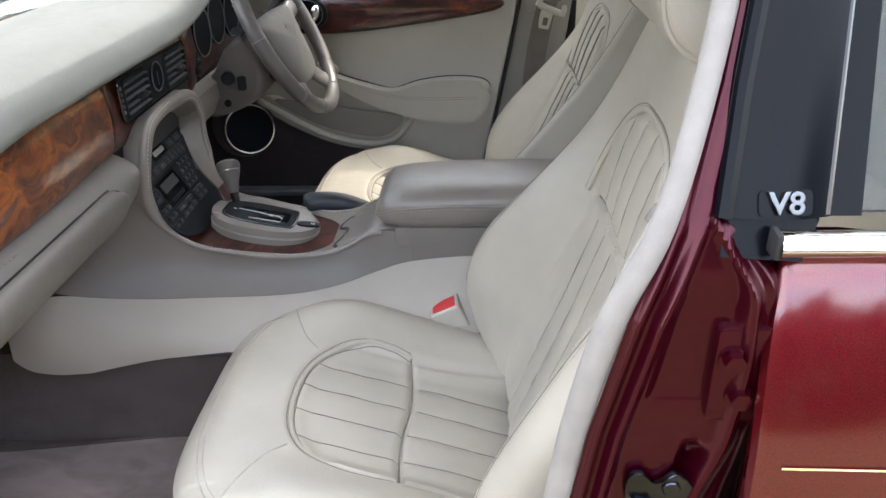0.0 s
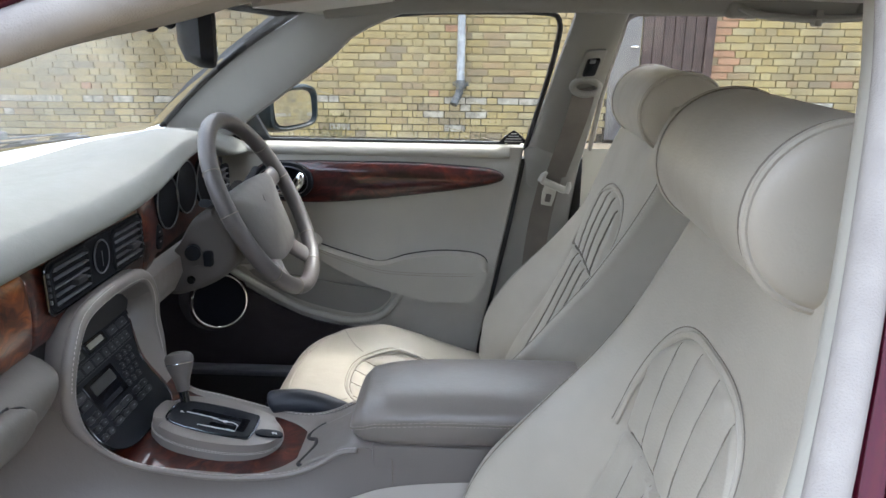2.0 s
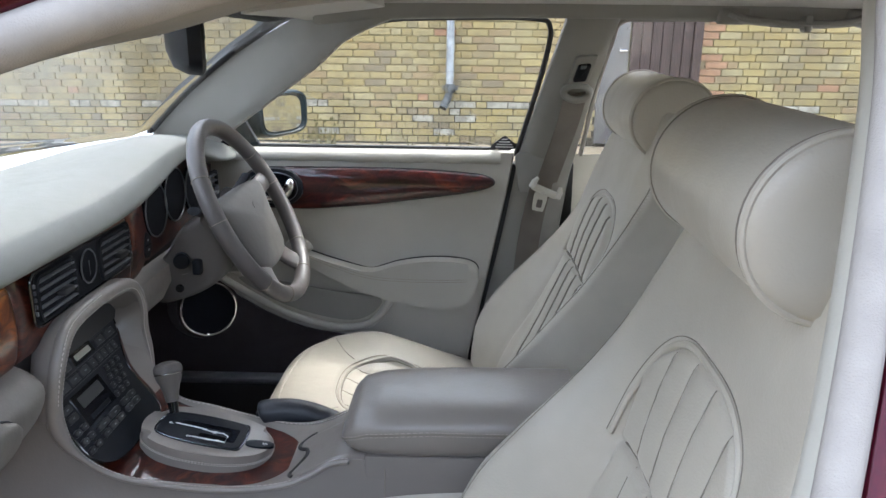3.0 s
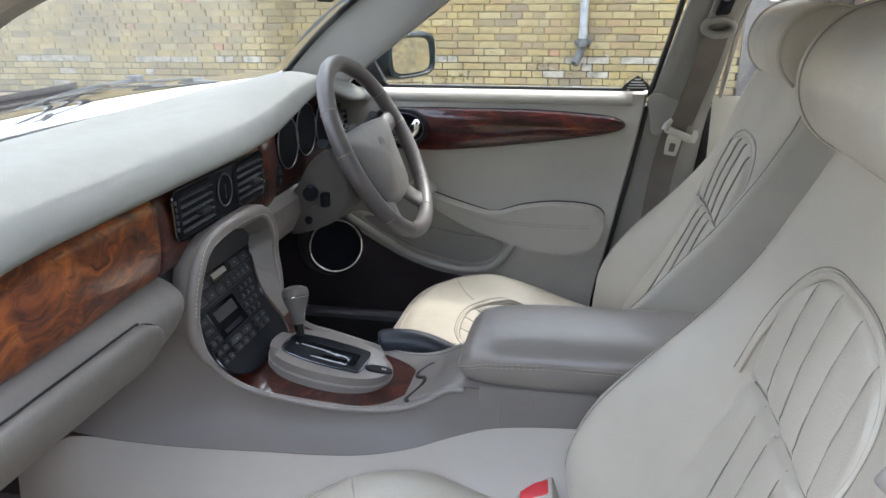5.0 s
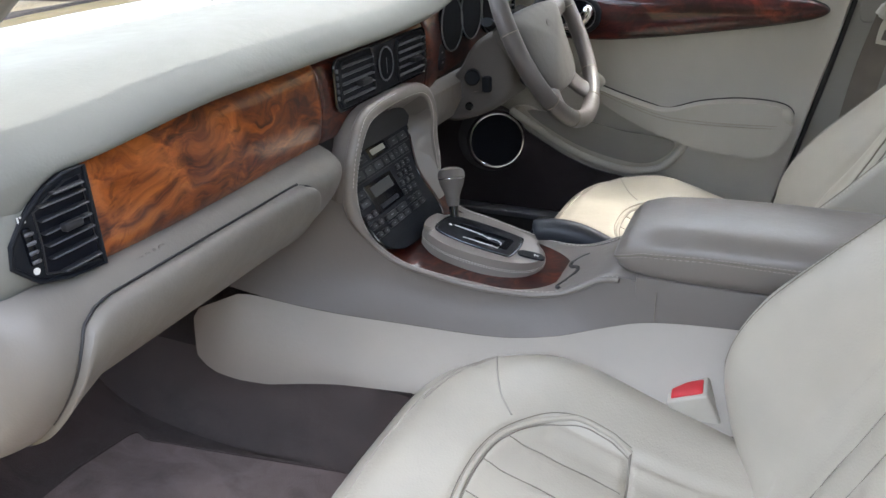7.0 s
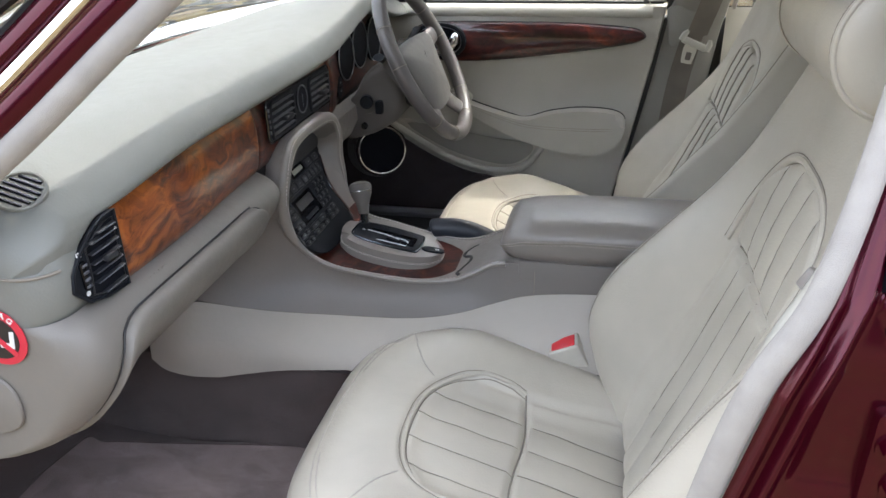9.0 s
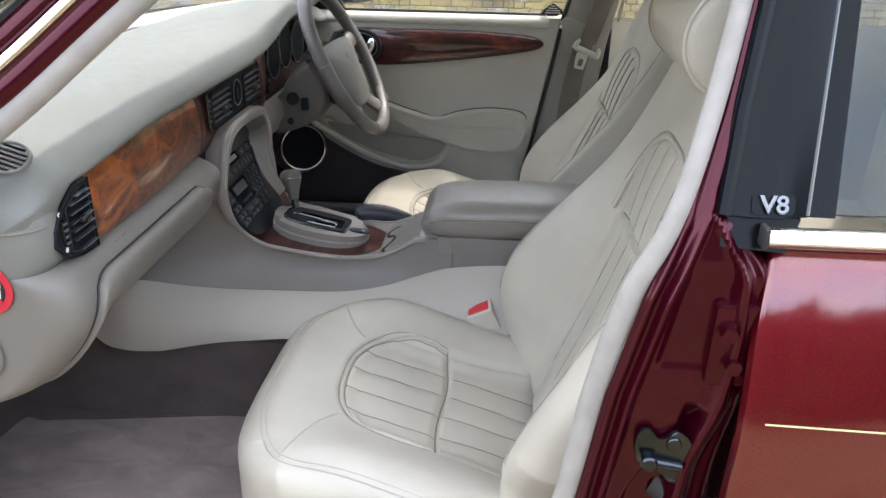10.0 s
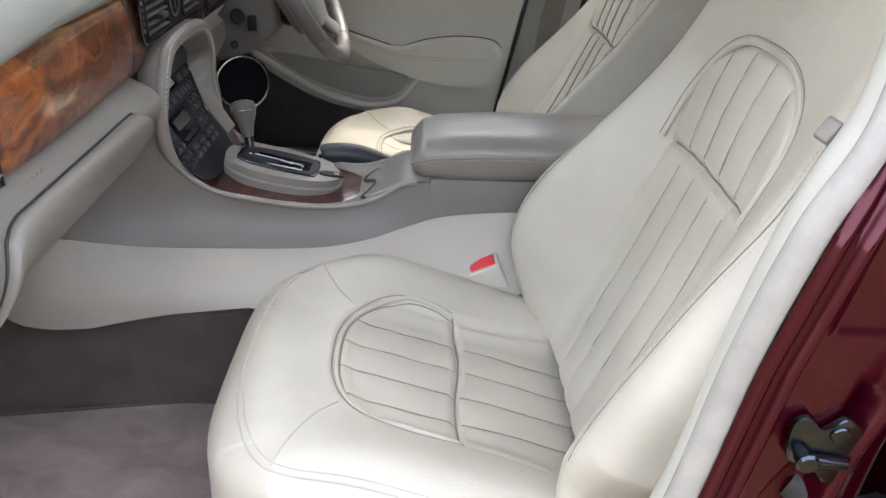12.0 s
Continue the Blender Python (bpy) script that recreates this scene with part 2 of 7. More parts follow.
def brick_mat():
    n = Nodes("yellow_stock_brick", (0.4, 0.3, 0.15), 0.9)
    info = n.node("ShaderNodeObjectInfo")
    geo = n.node("ShaderNodeNewGeometry")
    mixr = n.node("ShaderNodeMath")
    mixr.operation = "ADD"
    n.link(info.outputs["Random"], mixr.inputs[0])
    n.link(geo.outputs["Random Per Island"], mixr.inputs[1])
    wrap = n.node("ShaderNodeMath")
    wrap.operation = "FRACT"
    n.link(mixr.outputs[0], wrap.inputs[0])
    col = n.ramp(wrap.outputs[0], (0.0, (0.36, 0.275, 0.115)), (0.2, (0.42, 0.345, 0.175)), (0.38, (0.315, 0.250, 0.120)), (0.55, (0.39, 0.305, 0.130)), (0.70, (0.43, 0.365, 0.205)), (0.82, (0.29, 0.235, 0.125)), (0.90, (0.37, 0.265, 0.135)), (0.97, (0.25, 0.20, 0.125)))
    soot = n.noise(1.7, 6, 0.7)
    col = n.mix(n.ramp(soot, (0.44, (0, 0, 0)), (0.68, (0.7, 0.7, 0.7))), col, (0.17, 0.14, 0.10))
    grain = n.noise(60, 5, 0.6)
    n.colour(n.mix(0.5, col, n.ramp(grain, (0.3, (0.6, 0.6, 0.6)), (0.7, (1.15, 1.15, 1.15))), "MULTIPLY"))
    n.bump(grain, 0.6, 0.004)
    return n.m


M_BRICK = brick_mat()
def mortar():
    """Pale pointing high up, eroded to dark open joints in the lowest courses."""
    n = Nodes("lime_mortar", (0.3, 0.25, 0.16), 0.95)
    pos = n.node("ShaderNodeNewGeometry")
    split = n.node("ShaderNodeSeparateXYZ")
    n.link(pos.outputs["Position"], split.inputs[0])
    wob = n.node("ShaderNodeMath")
    wob.operation = "MULTIPLY_ADD"
    n.link(n.noise(1.1, 5), wob.inputs[0])
    wob.inputs[1].default_value = 0.9
    n.link(split.outputs["Z"], wob.inputs[2])
    worn = n.ramp(wob.outputs[0], (0.84, (0.06, 0.05, 0.037)), (0.96, (0.30, 0.25, 0.155)))
    n.colour(n.mix(0.5, worn, n.ramp(n.noise(30, 4), (0.3, (0.6, 0.6, 0.6)), (0.7, (1.15, 1.15, 1.15))), "MULTIPLY"))
    n.bump(n.noise(80, 3), 0.3, 0.002)
    return n.m


M_MORTAR = mortar()
M_LIMEWASH = plain("limewashed_brick", (0.33, 0.305, 0.25), 0.95, grain=60, spread=0.45)
M_REDBRICK = plain("red_brick", (0.34, 0.20, 0.12), 0.9, grain=60, spread=0.3)
M_WIPER = plain("grey_wiper_steel", (0.09, 0.095, 0.10), 0.6)
M_PIPE = plain("grey_painted_iron", (0.34, 0.36, 0.38), 0.5, grain=40, spread=0.3)
M_PIPE_DK = plain("stained_iron", (0.10, 0.105, 0.105), 0.7, grain=60, spread=0.7)
M_OAKDARK = plain("dark_brown_boards", (0.065, 0.042, 0.036), 0.6, grain=50, spread=0.3)
M_PALEDOOR = plain("pale_grey_paint", (0.125, 0.12, 0.12), 0.5, grain=40)


def gravel():
    n = Nodes("beige_gravel", (0.4, 0.33, 0.24), 0.95)
    st = n.node("ShaderNodeTexVoronoi", Scale=70.0)
    n.link(n.coords(), st.inputs["Vector"])
    col = n.ramp(st.outputs["Color"], (0.0, (0.30, 0.22, 0.13)), (0.5, (0.45, 0.36, 0.24)), (1.0, (0.55, 0.47, 0.34)))
    patch = n.noise(0.9, 6, 0.6)
    n.colour(n.mix(0.6, col, n.ramp(patch, (0.35, (0.55, 0.5, 0.45)), (0.65, (1.1, 1.08, 1.02))), "MULTIPLY"))
    n.bump(st.outputs["Distance"], 0.8, 0.01)
    return n.m


M_GRAVEL = gravel()


def earth():
    n = Nodes("brown_earth", (0.2, 0.12, 0.06), 0.95)
    st = n.node("ShaderNodeTexVoronoi", Scale=38.0)
    n.link(n.coords(), st.inputs["Vector"])
    col = n.ramp(st.outputs["Color"], (0.0, (0.075, 0.055, 0.024)), (0.6, (0.16, 0.120, 0.053)), (1.0, (0.26, 0.20, 0.11)))
    n.colour(n.mix(0.6, col, n.ramp(n.noise(1.6, 6, 0.6), (0.35, (0.5, 0.45, 0.4)), (0.65, (1.2, 1.15, 1.0))), "MULTIPLY"))
    n.bump(st.outputs["Distance"], 0.8, 0.02)
    return n.m


M_EARTH = earth()
M_LEAF = plain("hedge_leaf", (0.045, 0.070, 0.024), 0.7, spread=0.5)
M_WEED = plain("dry_weed", (0.14, 0.12, 0.05), 0.8, spread=0.4)
M_BARK = plain("bark", (0.10, 0.075, 0.05), 0.9, grain=40)

# ---- mesh tools ----
def thing(name, at=(0, 0, 0), label="", category="", group="", kind=""):
    ob = new(name)
    ob.empty_display_size = 0.05
    ob.location = at
    return tagged(ob, label, category, group, kind)


def part(name, data, material, parent=None, label="", smooth=True):
    """Links mesh data (bmesh or verts, faces) as one object, in world places, under its thing."""
    if isinstance(data, bmesh.types.BMesh):
        me = bpy.data.meshes.new(name)
        bmesh.ops.recalc_face_normals(data, faces=data.faces)
        data.to_mesh(me)
        data.free()
    else:
        bm = bmesh.new()
        vs = [bm.verts.new(v) for v in data[0]]
        for f in data[1]:
            if len(set(f)) > 2:
                bm.faces.new([vs[i] for i in f])
        bmesh.ops.remove_doubles(bm, verts=bm.verts, dist=1e-6)
        bmesh.ops.recalc_face_normals(bm, faces=bm.faces)
        me = bpy.data.meshes.new(name)
        bm.to_mesh(me)
        bm.free()
    me.materials.append(material)
    if smooth:
        me.polygons.foreach_set("use_smooth", [True] * len(me.polygons))
        me.set_sharp_from_angle(angle=radians(38))
    ob = new(name, me)
    if parent is not None:
        ob.parent = parent
        if parent.parent is None:
            ob.matrix_parent_inverse = Matrix.Translation(parent.location).inverted()
    if label:
        ob["label"] = label
    return ob


def setting(name, data, material, label, category, smooth=True, kind="structure"):
    return tagged(part(name, data, material, None, "", smooth), label, category, kind=kind)


def curve(points, n=8, closed=False):
    """A smooth line through points (Catmull-Rom), n steps a span."""
    p = [Vector(q) for q in points]
    k, out = len(p), []
    for i in range(k if closed else k - 1):
        a, b, c, d = ((p[(i + j - 1) % k] for j in range(4)) if closed else (p[max(i - 1, 0)], p[i], p[i + 1], p[min(i + 2, k - 1)]))
        for s in range(n):
            t = s / n
            out.append(0.5 * ((2 * b) + (c - a) * t + (2 * a - 5 * b + 4 * c - d) * t * t + (3 * b - a - 3 * c + d) * t**3))
    if not closed:
        out.append(p[-1])
    return out


def grid(rows, wrap=False, wrap_rows=False):
    """Verts and faces from rows of points, all of one length."""
    n = len(rows[0])
    verts = [tuple(v) for r in rows for v in r]
    faces = []
    for i in range(len(rows) if wrap_rows else len(rows) - 1):
        j = (i + 1) % len(rows)
        for k in range(n if wrap else n - 1):
            m = (k + 1) % n
            faces.append((i * n + k, i * n + m, j * n + m, j * n + k))
    return verts, faces


def join(*meshes):
    verts, faces = [], []
    for v, f in meshes:
        o = len(verts)
        verts += list(v)
        faces += [tuple(i + o for i in q) for q in f]
    return verts, faces


def loft(rings, caps=True):
    v, f = grid(rings, wrap=True)
    n = len(rings[0])
    if caps:
        f.append(tuple(range(n)))
        f.append(tuple(range(len(v) - n, len(v))))
    return v, f


def tube(points, radius, n=8, closed=False, flat=1.0, up=None):
    """A tube along points; radius may be a list; flat squeezes it along the second axis."""
    p = [Vector(q) for q in points]
    k = len(p)
    rings, side = [], None
    for i in range(k):
        a = p[(i - 1) % k] if closed or i else p[0]
        b = p[(i + 1) % k] if closed or i < k - 1 else p[-1]
        t = (b - a).normalized()
        if up is not None:
            side = t.cross(Vector(up)).normalized()
        elif side is None:
            side = t.cross(Vector((0, 0, 1)) if abs(t.z) < 0.9 else Vector((1, 0, 0))).normalized()
        else:
            side = (side - t * side.dot(t)).normalized()
        other = t.cross(side)
        r = radius[i] if isinstance(radius, (list, tuple)) else radius
        rings.append([p[i] + r * (math.cos(2 * math.pi * j / n) * side + flat * math.sin(2 * math.pi * j / n) * other) for j in range(n)])
    if closed:
        return grid(rings, wrap=True, wrap_rows=True)
    return loft(rings)


def prism(outline, origin, ax, ay, depth, bevel=0.0, segments=2, back=0.0):
    """A plate: a 2D outline laid along ax, ay from origin, from -back to depth along ax x ay, its front edge rounded."""
    o, ax, ay = Vector(origin), Vector(ax).normalized(), Vector(ay).normalized()
    nz = ax.cross(ay)
    bm = bmesh.new()
    low = [bm.verts.new(o + ax * x + ay * y - nz * back) for x, y in outline]
    top = [bm.verts.new(o + ax * x + ay * y + nz * depth) for x, y in outline]
    k = len(outline)
    face = bm.faces.new(top)
    bm.faces.new(low[::-1])
    for i in range(k):
        bm.faces.new((low[i], low[(i + 1) % k], top[(i + 1) % k], top[i]))
    if bevel:
        bmesh.ops.bevel(bm, geom=list(face.edges), offset=bevel, segments=segments, profile=0.5, affect="EDGES")
    return bm


def oval(rx, ry, n=32, power=2.0, cx=0.0, cy=0.0):
    out = []
    for i in range(n):
        c, s = math.cos(2 * math.pi * i / n), math.sin(2 * math.pi * i / n)
        out.append((cx + rx * math.copysign(abs(c) ** (2 / power), c), cy + ry * math.copysign(abs(s) ** (2 / power), s)))
    return out


def rect(x0, y0, x1, y1, r=0.0, n=4):
    if not r:
        return [(x0, y0), (x1, y0), (x1, y1), (x0, y1)]
    out = []
    for cx, cy, a in ((x1 - r, y1 - r, 0), (x0 + r, y1 - r, 90), (x0 + r, y0 + r, 180), (x1 - r, y0 + r, 270)):
        for i in range(n + 1):
            t = radians(a + 90 * i / n)
            out.append((cx + r * math.cos(t), cy + r * math.sin(t)))
    return out


def box(lo, hi, bevel=0.0, segments=2, turn=None):
    bm = bmesh.new()
    bmesh.ops.create_cube(bm, size=1)
    lo, hi = Vector(lo), Vector(hi)
    m = Matrix.LocRotScale((lo + hi) / 2, None, hi - lo)
    bmesh.ops.transform(bm, matrix=m, verts=bm.verts)
    if bevel:
        bmesh.ops.bevel(bm, geom=list(bm.edges), offset=bevel, segments=segments, profile=0.5, affect="EDGES")
    if turn is not None:
        bmesh.ops.transform(bm, matrix=turn, verts=bm.verts)
    return bm


def rod(a, b, r0, r1=None, n=16, bevel=0.0):
    a, b = Vector(a), Vector(b)
    r1 = r0 if r1 is None else r1
    if not bevel:
        return tube([a, b], [r0, r1], n)
    d = (b - a).normalized() * bevel
    return tube([a, a + d, b - d, b], [r0 - bevel, r0, r1, r1 - bevel], n)


def step(a, b, x):
    t = min(max((x - a) / (b - a), 0.0), 1.0)
    return t * t * (3 - 2 * t)


def lerp_table(table, x):
    """Values between the rows (x, a, b, ...) of a table, by smooth steps."""
    if x <= table[0][0]:
        return table[0][1:]
    for p, q in zip(table, table[1:]):
        if x <= q[0]:
            t = (x - p[0]) / (q[0] - p[0])
            return tuple(u + (w - u) * t for u, w in zip(p[1:], q[1:]))
    return table[-1][1:]

# ---- ground and body shell ----
# x runs to the rear of the car, y from the passenger's to the driver's side, z up
setting("ground", grid([[(x, y, 0) for y in (-400, -6, -1, 3, 8, 400)] for x in (-400, -8, -2, 2, 8, 400)]), M_GRAVEL, "pale beige gravel yard", "ground")


setting("drive", grid([[(x, y, 0.004) for y in (-14.6, -4, -1.2)] for x in (-26, 0, 26)]), M_EARTH, "brown earthy drive beside the car", "ground")


def side_wall(sign, name, label):
    """The lower inner skin of the body, under the waist."""
    xs = [-0.75 + 0.1 * i for i in range(23)]
    rows = []
    for x in xs:
        row = [(x, sign * y, z) for y, z in ((0.60, 0.26), (0.70, 0.30), (0.735, 0.42), (0.74, 0.60), (0.73, 0.78), (0.715, 0.90))]
        rows.append(row)
    v, f = grid(rows)
    ob = setting(name, (v, f), M_RUBBER, label, "car body")
    so = ob.modifiers.new("solid", "SOLIDIFY")
    so.thickness, so.offset = 0.02, 0
    return ob


# floor pan with its carpet, rising to the toe board
def floor_rows(y0, y1):
    prof = curve([(-0.98, 0, 0.72), (-0.86, 0, 0.50), (-0.74, 0, 0.335), (-0.60, 0, 0.275), (-0.3, 0, 0.265), (0.2, 0, 0.265), (0.75, 0, 0.265), (0.80, 0, 0.30), (0.85, 0, 0.42)], 5)
    ys = [y0 + (y1 - y0) * i / 10 for i in range(11)]
    return [[(p.x, y, p.z) for y in ys] for p in prof]


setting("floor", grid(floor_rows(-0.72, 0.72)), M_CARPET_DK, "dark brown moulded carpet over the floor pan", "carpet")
mat_edge = [(-0.60, -0.655), (-0.625, -0.29), (-0.57, -0.262), (-0.46, -0.245), (-0.16, -0.20), (0.02, -0.20), (0.10, -0.25), (0.10, -0.60), (0.02, -0.655)]
floor_mat = thing("floor_mat", (-0.2, -0.42, 0.27), "mauve-brown carpet floor mat with a bound edge", "floor mat")
outline = [(p.x, p.y) for p in curve([(x, y, 0) for x, y in mat_edge], 6, True)]
part("mat_top", prism(outline, (0, 0, 0.272), (1, 0, 0), (0, 1, 0), 0.009, 0.004), M_CARPET, floor_mat)
part("binding", tube([(x, y, 0.279) for x, y in outline], 0.0045, 6, True), M_CARPET_DK, floor_mat, "dark stitched binding")

bulkhead = setting("bulkhead", grid([[(-1.0, y, z) for y in (-0.74, 0, 0.74)] for z in (0.25, 0.60, 0.93)]), M_RUBBER, "dark bulkhead behind the dashboard", "bulkhead")
side_wall(1, "wall_driver", "dark inner body side behind the driver's door")


# pillars: swept trim sections along the side glass, the same for both sides
def pillar(name, path, widths, material, label, depth=0.022, inward=(0, 1, 0)):
    """A trim bar along path; each width runs along x, depth across."""
    rings = []
    p = curve(path, 8)
    for i, q in enumerate(p):
        t = i / (len(p) - 1) * (len(widths) - 1)
        k = min(int(t), len(widths) - 2)
        w = widths[k] + (widths[k + 1] - widths[k]) * (t - k)
        a, b = p[max(i - 1, 0)], p[min(i + 1, len(p) - 1)]
        tang = (b - a).normalized()
        inn = Vector(inward)
        inn = (inn - tang * inn.dot(tang)).normalized()
        side = tang.cross(inn).normalized()
        ring = []
        for c, s in oval(w / 2, depth, 16, 3.2):
            ring.append(q + side * c + inn * s)
        rings.append(ring)
    return setting(name, loft(rings), material, label, "pillar trim")


FAR_A = [(-0.375, 0.720, 0.915), (-0.27, 0.675, 1.005), (-0.155, 0.627, 1.082), (-0.035, 0.580, 1.158), (0.05, 0.553, 1.207), (0.18, 0.532, 1.240), (0.32, 0.522, 1.248)]
pillar("pillar_front_driver", FAR_A,
       [0.130, 0.128, 0.122, 0.112, 0.085, 0.05, 0.03], M_GREYTRIM, "grey-beige trimmed windscreen pillar", 0.014, (0.1, -1, 0.1))
edge_run = []
for a, b in zip(FAR_A, FAR_A[1:]):
    d = (Vector(b) - Vector(a)).normalized()
    out_ = Vector((-d.z, 0, d.x)).normalized()
    edge_run += [Vector(a) + out_ * 0.073, Vector(a).lerp(Vector(b), 0.5) + out_ * 0.072]
setting("windscreen_edge_driver", tube(curve([p + Vector((0, -0.012, 0)) for p in edge_run[:9]], 4), 0.0135, 8), M_RUBBER, "black windscreen edge beside the far pillar", "window seal")
pillar("pillar_centre_driver", [(0.415, 0.715, 0.33), (0.432, 0.712, 0.60), (0.470, 0.705, 0.86), (0.487, 0.685, 0.94), (0.512, 0.625, 1.07), (0.540, 0.562, 1.20), (0.545, 0.545, 1.245)],
       [0.16, 0.15, 0.13, 0.122, 0.108, 0.10, 0.13], M_GREYTRIM, "grey-beige trimmed centre pillar", 0.02, (0, -1, 0))
pillar("pillar_rear_driver", [(1.42, 0.69, 0.90), (1.33, 0.62, 1.06), (1.22, 0.57, 1.18), (1.08, 0.54, 1.24)], [0.3, 0.22, 0.14, 0.06], M_GREYTRIM, "grey-beige trimmed rear pillar", 0.02, (0, -1, 0))
pillar("pillar_rear_passenger", [(1.42, -0.69, 0.90), (1.33, -0.62, 1.06), (1.22, -0.57, 1.18), (1.08, -0.54, 1.24)], [0.3, 0.22, 0.14, 0.06], M_GREYTRIM, "grey-beige trimmed rear pillar", 0.02, (0, 1, 0))
pillar("roof_rail_driver", [(0.0, 0.548, 1.222), (0.2, 0.532, 1.236), (0.6, 0.525, 1.24), (1.1, 0.535, 1.228), (1.4, 0.56, 1.17)], [0.05, 0.055, 0.055, 0.055, 0.05], M_GREYTRIM, "grey-beige roof rail trim", 0.02, (0, -1, -0.3))
# rubber beads round the driver's side glass
front_glass = curve([(-0.275, 0.70, 0.925), (-0.255, 0.67, 0.982), (-0.130, 0.622, 1.075), (-0.040, 0.593, 1.134), (0.06, 0.566, 1.187), (0.115, 0.558, 1.201), (0.175, 0.555, 1.209), (0.28, 0.553, 1.212), (0.43, 0.553, 1.212), (0.462, 0.562, 1.197), (0.462, 0.585, 1.15), (0.447, 0.627, 1.065), (0.415, 0.70, 0.92)], 6)
rear_glass = curve([(0.560, 0.70, 0.92), (0.570, 0.63, 1.06), (0.588, 0.575, 1.17), (0.600, 0.556, 1.207), (0.66, 0.553, 1.213), (0.9, 0.553, 1.212), (1.08, 0.56, 1.20), (1.22, 0.62, 1.08), (1.32, 0.70, 0.92)], 6)
setting("trim_front_window", tube(front_glass, 0.0055, 6), M_RUBBER, "black rubber bead round the driver's window", "window seal")
setting("trim_rear_window", tube(rear_glass, 0.0055, 6), M_SEAL, "pale flocked bead round the rear side window", "window seal")


def pane(name, line, label, shift=0.0):
    c = sum((Vector(p) for p in line), Vector()) / len(line)
    v = [tuple(Vector(p) + Vector((0, shift, 0))) for p in line]
    f = [tuple(range(len(v)))]
    bm = bmesh.new()
    bm.faces.new([bm.verts.new(q) for q in v])
    bmesh.ops.triangulate(bm, faces=bm.faces)
    ob = setting(name, bm, M_GLASS, label, "window", False)
    so = ob.modifiers.new("solid", "SOLIDIFY")
    so.thickness = 0.004
    ob.visible_shadow = False
    return ob


pane("window_rear_driver", rear_glass, "clear rear side window glass", 0.012)
pane("window_front_driver", front_glass, "clear driver's side window glass", 0.012)

# windscreen: bowed across, raked back
def screen(u, v):
    """u: -1 to 1 across, v: 0 at the base to 1 at the top."""
    half = 0.735 + (0.575 - 0.735) * v
    x0 = -0.63 + 0.19 * abs(u) ** 2.4
    x1 = -0.115 + 0.10 * abs(u) ** 2.4
    return Vector((x0 + (x1 - x0) * v, half * u, 0.925 + 0.325 * v - 0.028 * v * abs(u) ** 2 + 0.03 * math.sin(math.pi * v)))


ws = setting("windscreen", grid([[screen(u / 12, v / 8) for u in range(-12, 13)] for v in range(9)]), M_GLASS, "raked clear laminated windscreen", "windscreen")
ws.data.materials[0] = M_SCREEN
so = ws.modifiers.new("solid", "SOLIDIFY")
so.thickness = 0.005
ws.visible_shadow = False
for sgn, nm in ((1, "driver"), (-1, "passenger")):
    setting("windscreen_seal_" + nm, tube([screen(sgn, v / 10) + Vector((0.004, -0.006 * sgn, 0)) for v in range(11)], 0.010, 8), M_RUBBER, "black windscreen edge seal", "window seal")
setting("windscreen_seal_base", tube([screen(u / 12, 0) + Vector((0.004, 0, -0.002)) for u in range(-12, 13)], 0.0035, 8), M_PIPE, "grey windscreen base seal", "window seal")

# roof: lining below, painted skin above
def roof(u, x, up):
    w = 0.545
    return (x, w * u, 1.262 + up - 0.03 * abs(u) ** 3 - 0.10 * max(0, (x - 0.9) / 0.9) ** 2 - 0.02 * max(0, (0.15 - x) / 0.3) ** 2)


xs = [-0.12 + 0.13 * i for i in range(13)]
setting("ceiling", grid([[roof(u / 8, x, 0) for u in range(-8, 9)] for x in xs]), M_HEADLINER, "pale grey cloth headlining", "headlining")
skin = setting("roof_skin", grid([[roof(u / 8 * 1.04, x, 0.035) for u in range(-8, 9)] for x in xs]), M_PAINT, "dark red painted roof", "roof")
setting("roof_header", tube([screen(u / 8, 1.0) + Vector((0.012, 0, -0.004)) for u in range(-8, 9)], 0.028, 10, False, 0.6), M_HEADLINER, "pale grey cloth windscreen header", "headlining")
visor = thing("sun_visor", (0.05, 0.32, 1.22), "pale grey cloth sun visor folded up", "sun visor")
part("flap", prism(rect(-0.09, -0.19, 0.09, 0.19, 0.035, 5), (0.055, 0.325, 1.226), (1, 0, 0.12), (0, 1, 0), 0.008, 0.006, 3, 0.008), M_HEADLINER, visor)
part("clip", box((-0.04, 0.10, 1.214), (-0.01, 0.135, 1.232), 0.004), M_GREYTRIM, visor)

handle = thing("grab_handle", (0.9, 0.51, 1.2), "folded grey-beige roof grab handle", "grab handle")
part("grip", tube(curve([(0.79, 0.508, 1.226), (0.83, 0.500, 1.212), (0.92, 0.498, 1.206), (1.01, 0.500, 1.210), (1.05, 0.508, 1.224)], 6), 0.011, 10, False, 0.7), M_GREYTRIM, handle)
for hx in (0.80, 1.04):
    part("end_cap", box((hx - 0.03, 0.505, 1.205), (hx + 0.03, 0.532, 1.236), 0.008, 3), M_GREYTRIM, handle)
part("coat_hook", box((0.925, 0.488, 1.192), (0.94, 0.512, 1.222), 0.004), M_GREYTRIM, handle)

# near side: windscreen pillar with seal, paint, chrome gutter, black edge; roof rail; centre post
A_IN = [(-0.36, -0.712, 0.862), (-0.244, -0.677, 0.958), (-0.186, -0.656, 1.005), (-0.10, -0.622, 1.080), (-0.032, -0.598, 1.132), (0.068, -0.580, 1.172), (0.124, -0.572, 1.190), (0.191, -0.564, 1.208), (0.28, -0.560, 1.216), (0.42, -0.560, 1.218)]


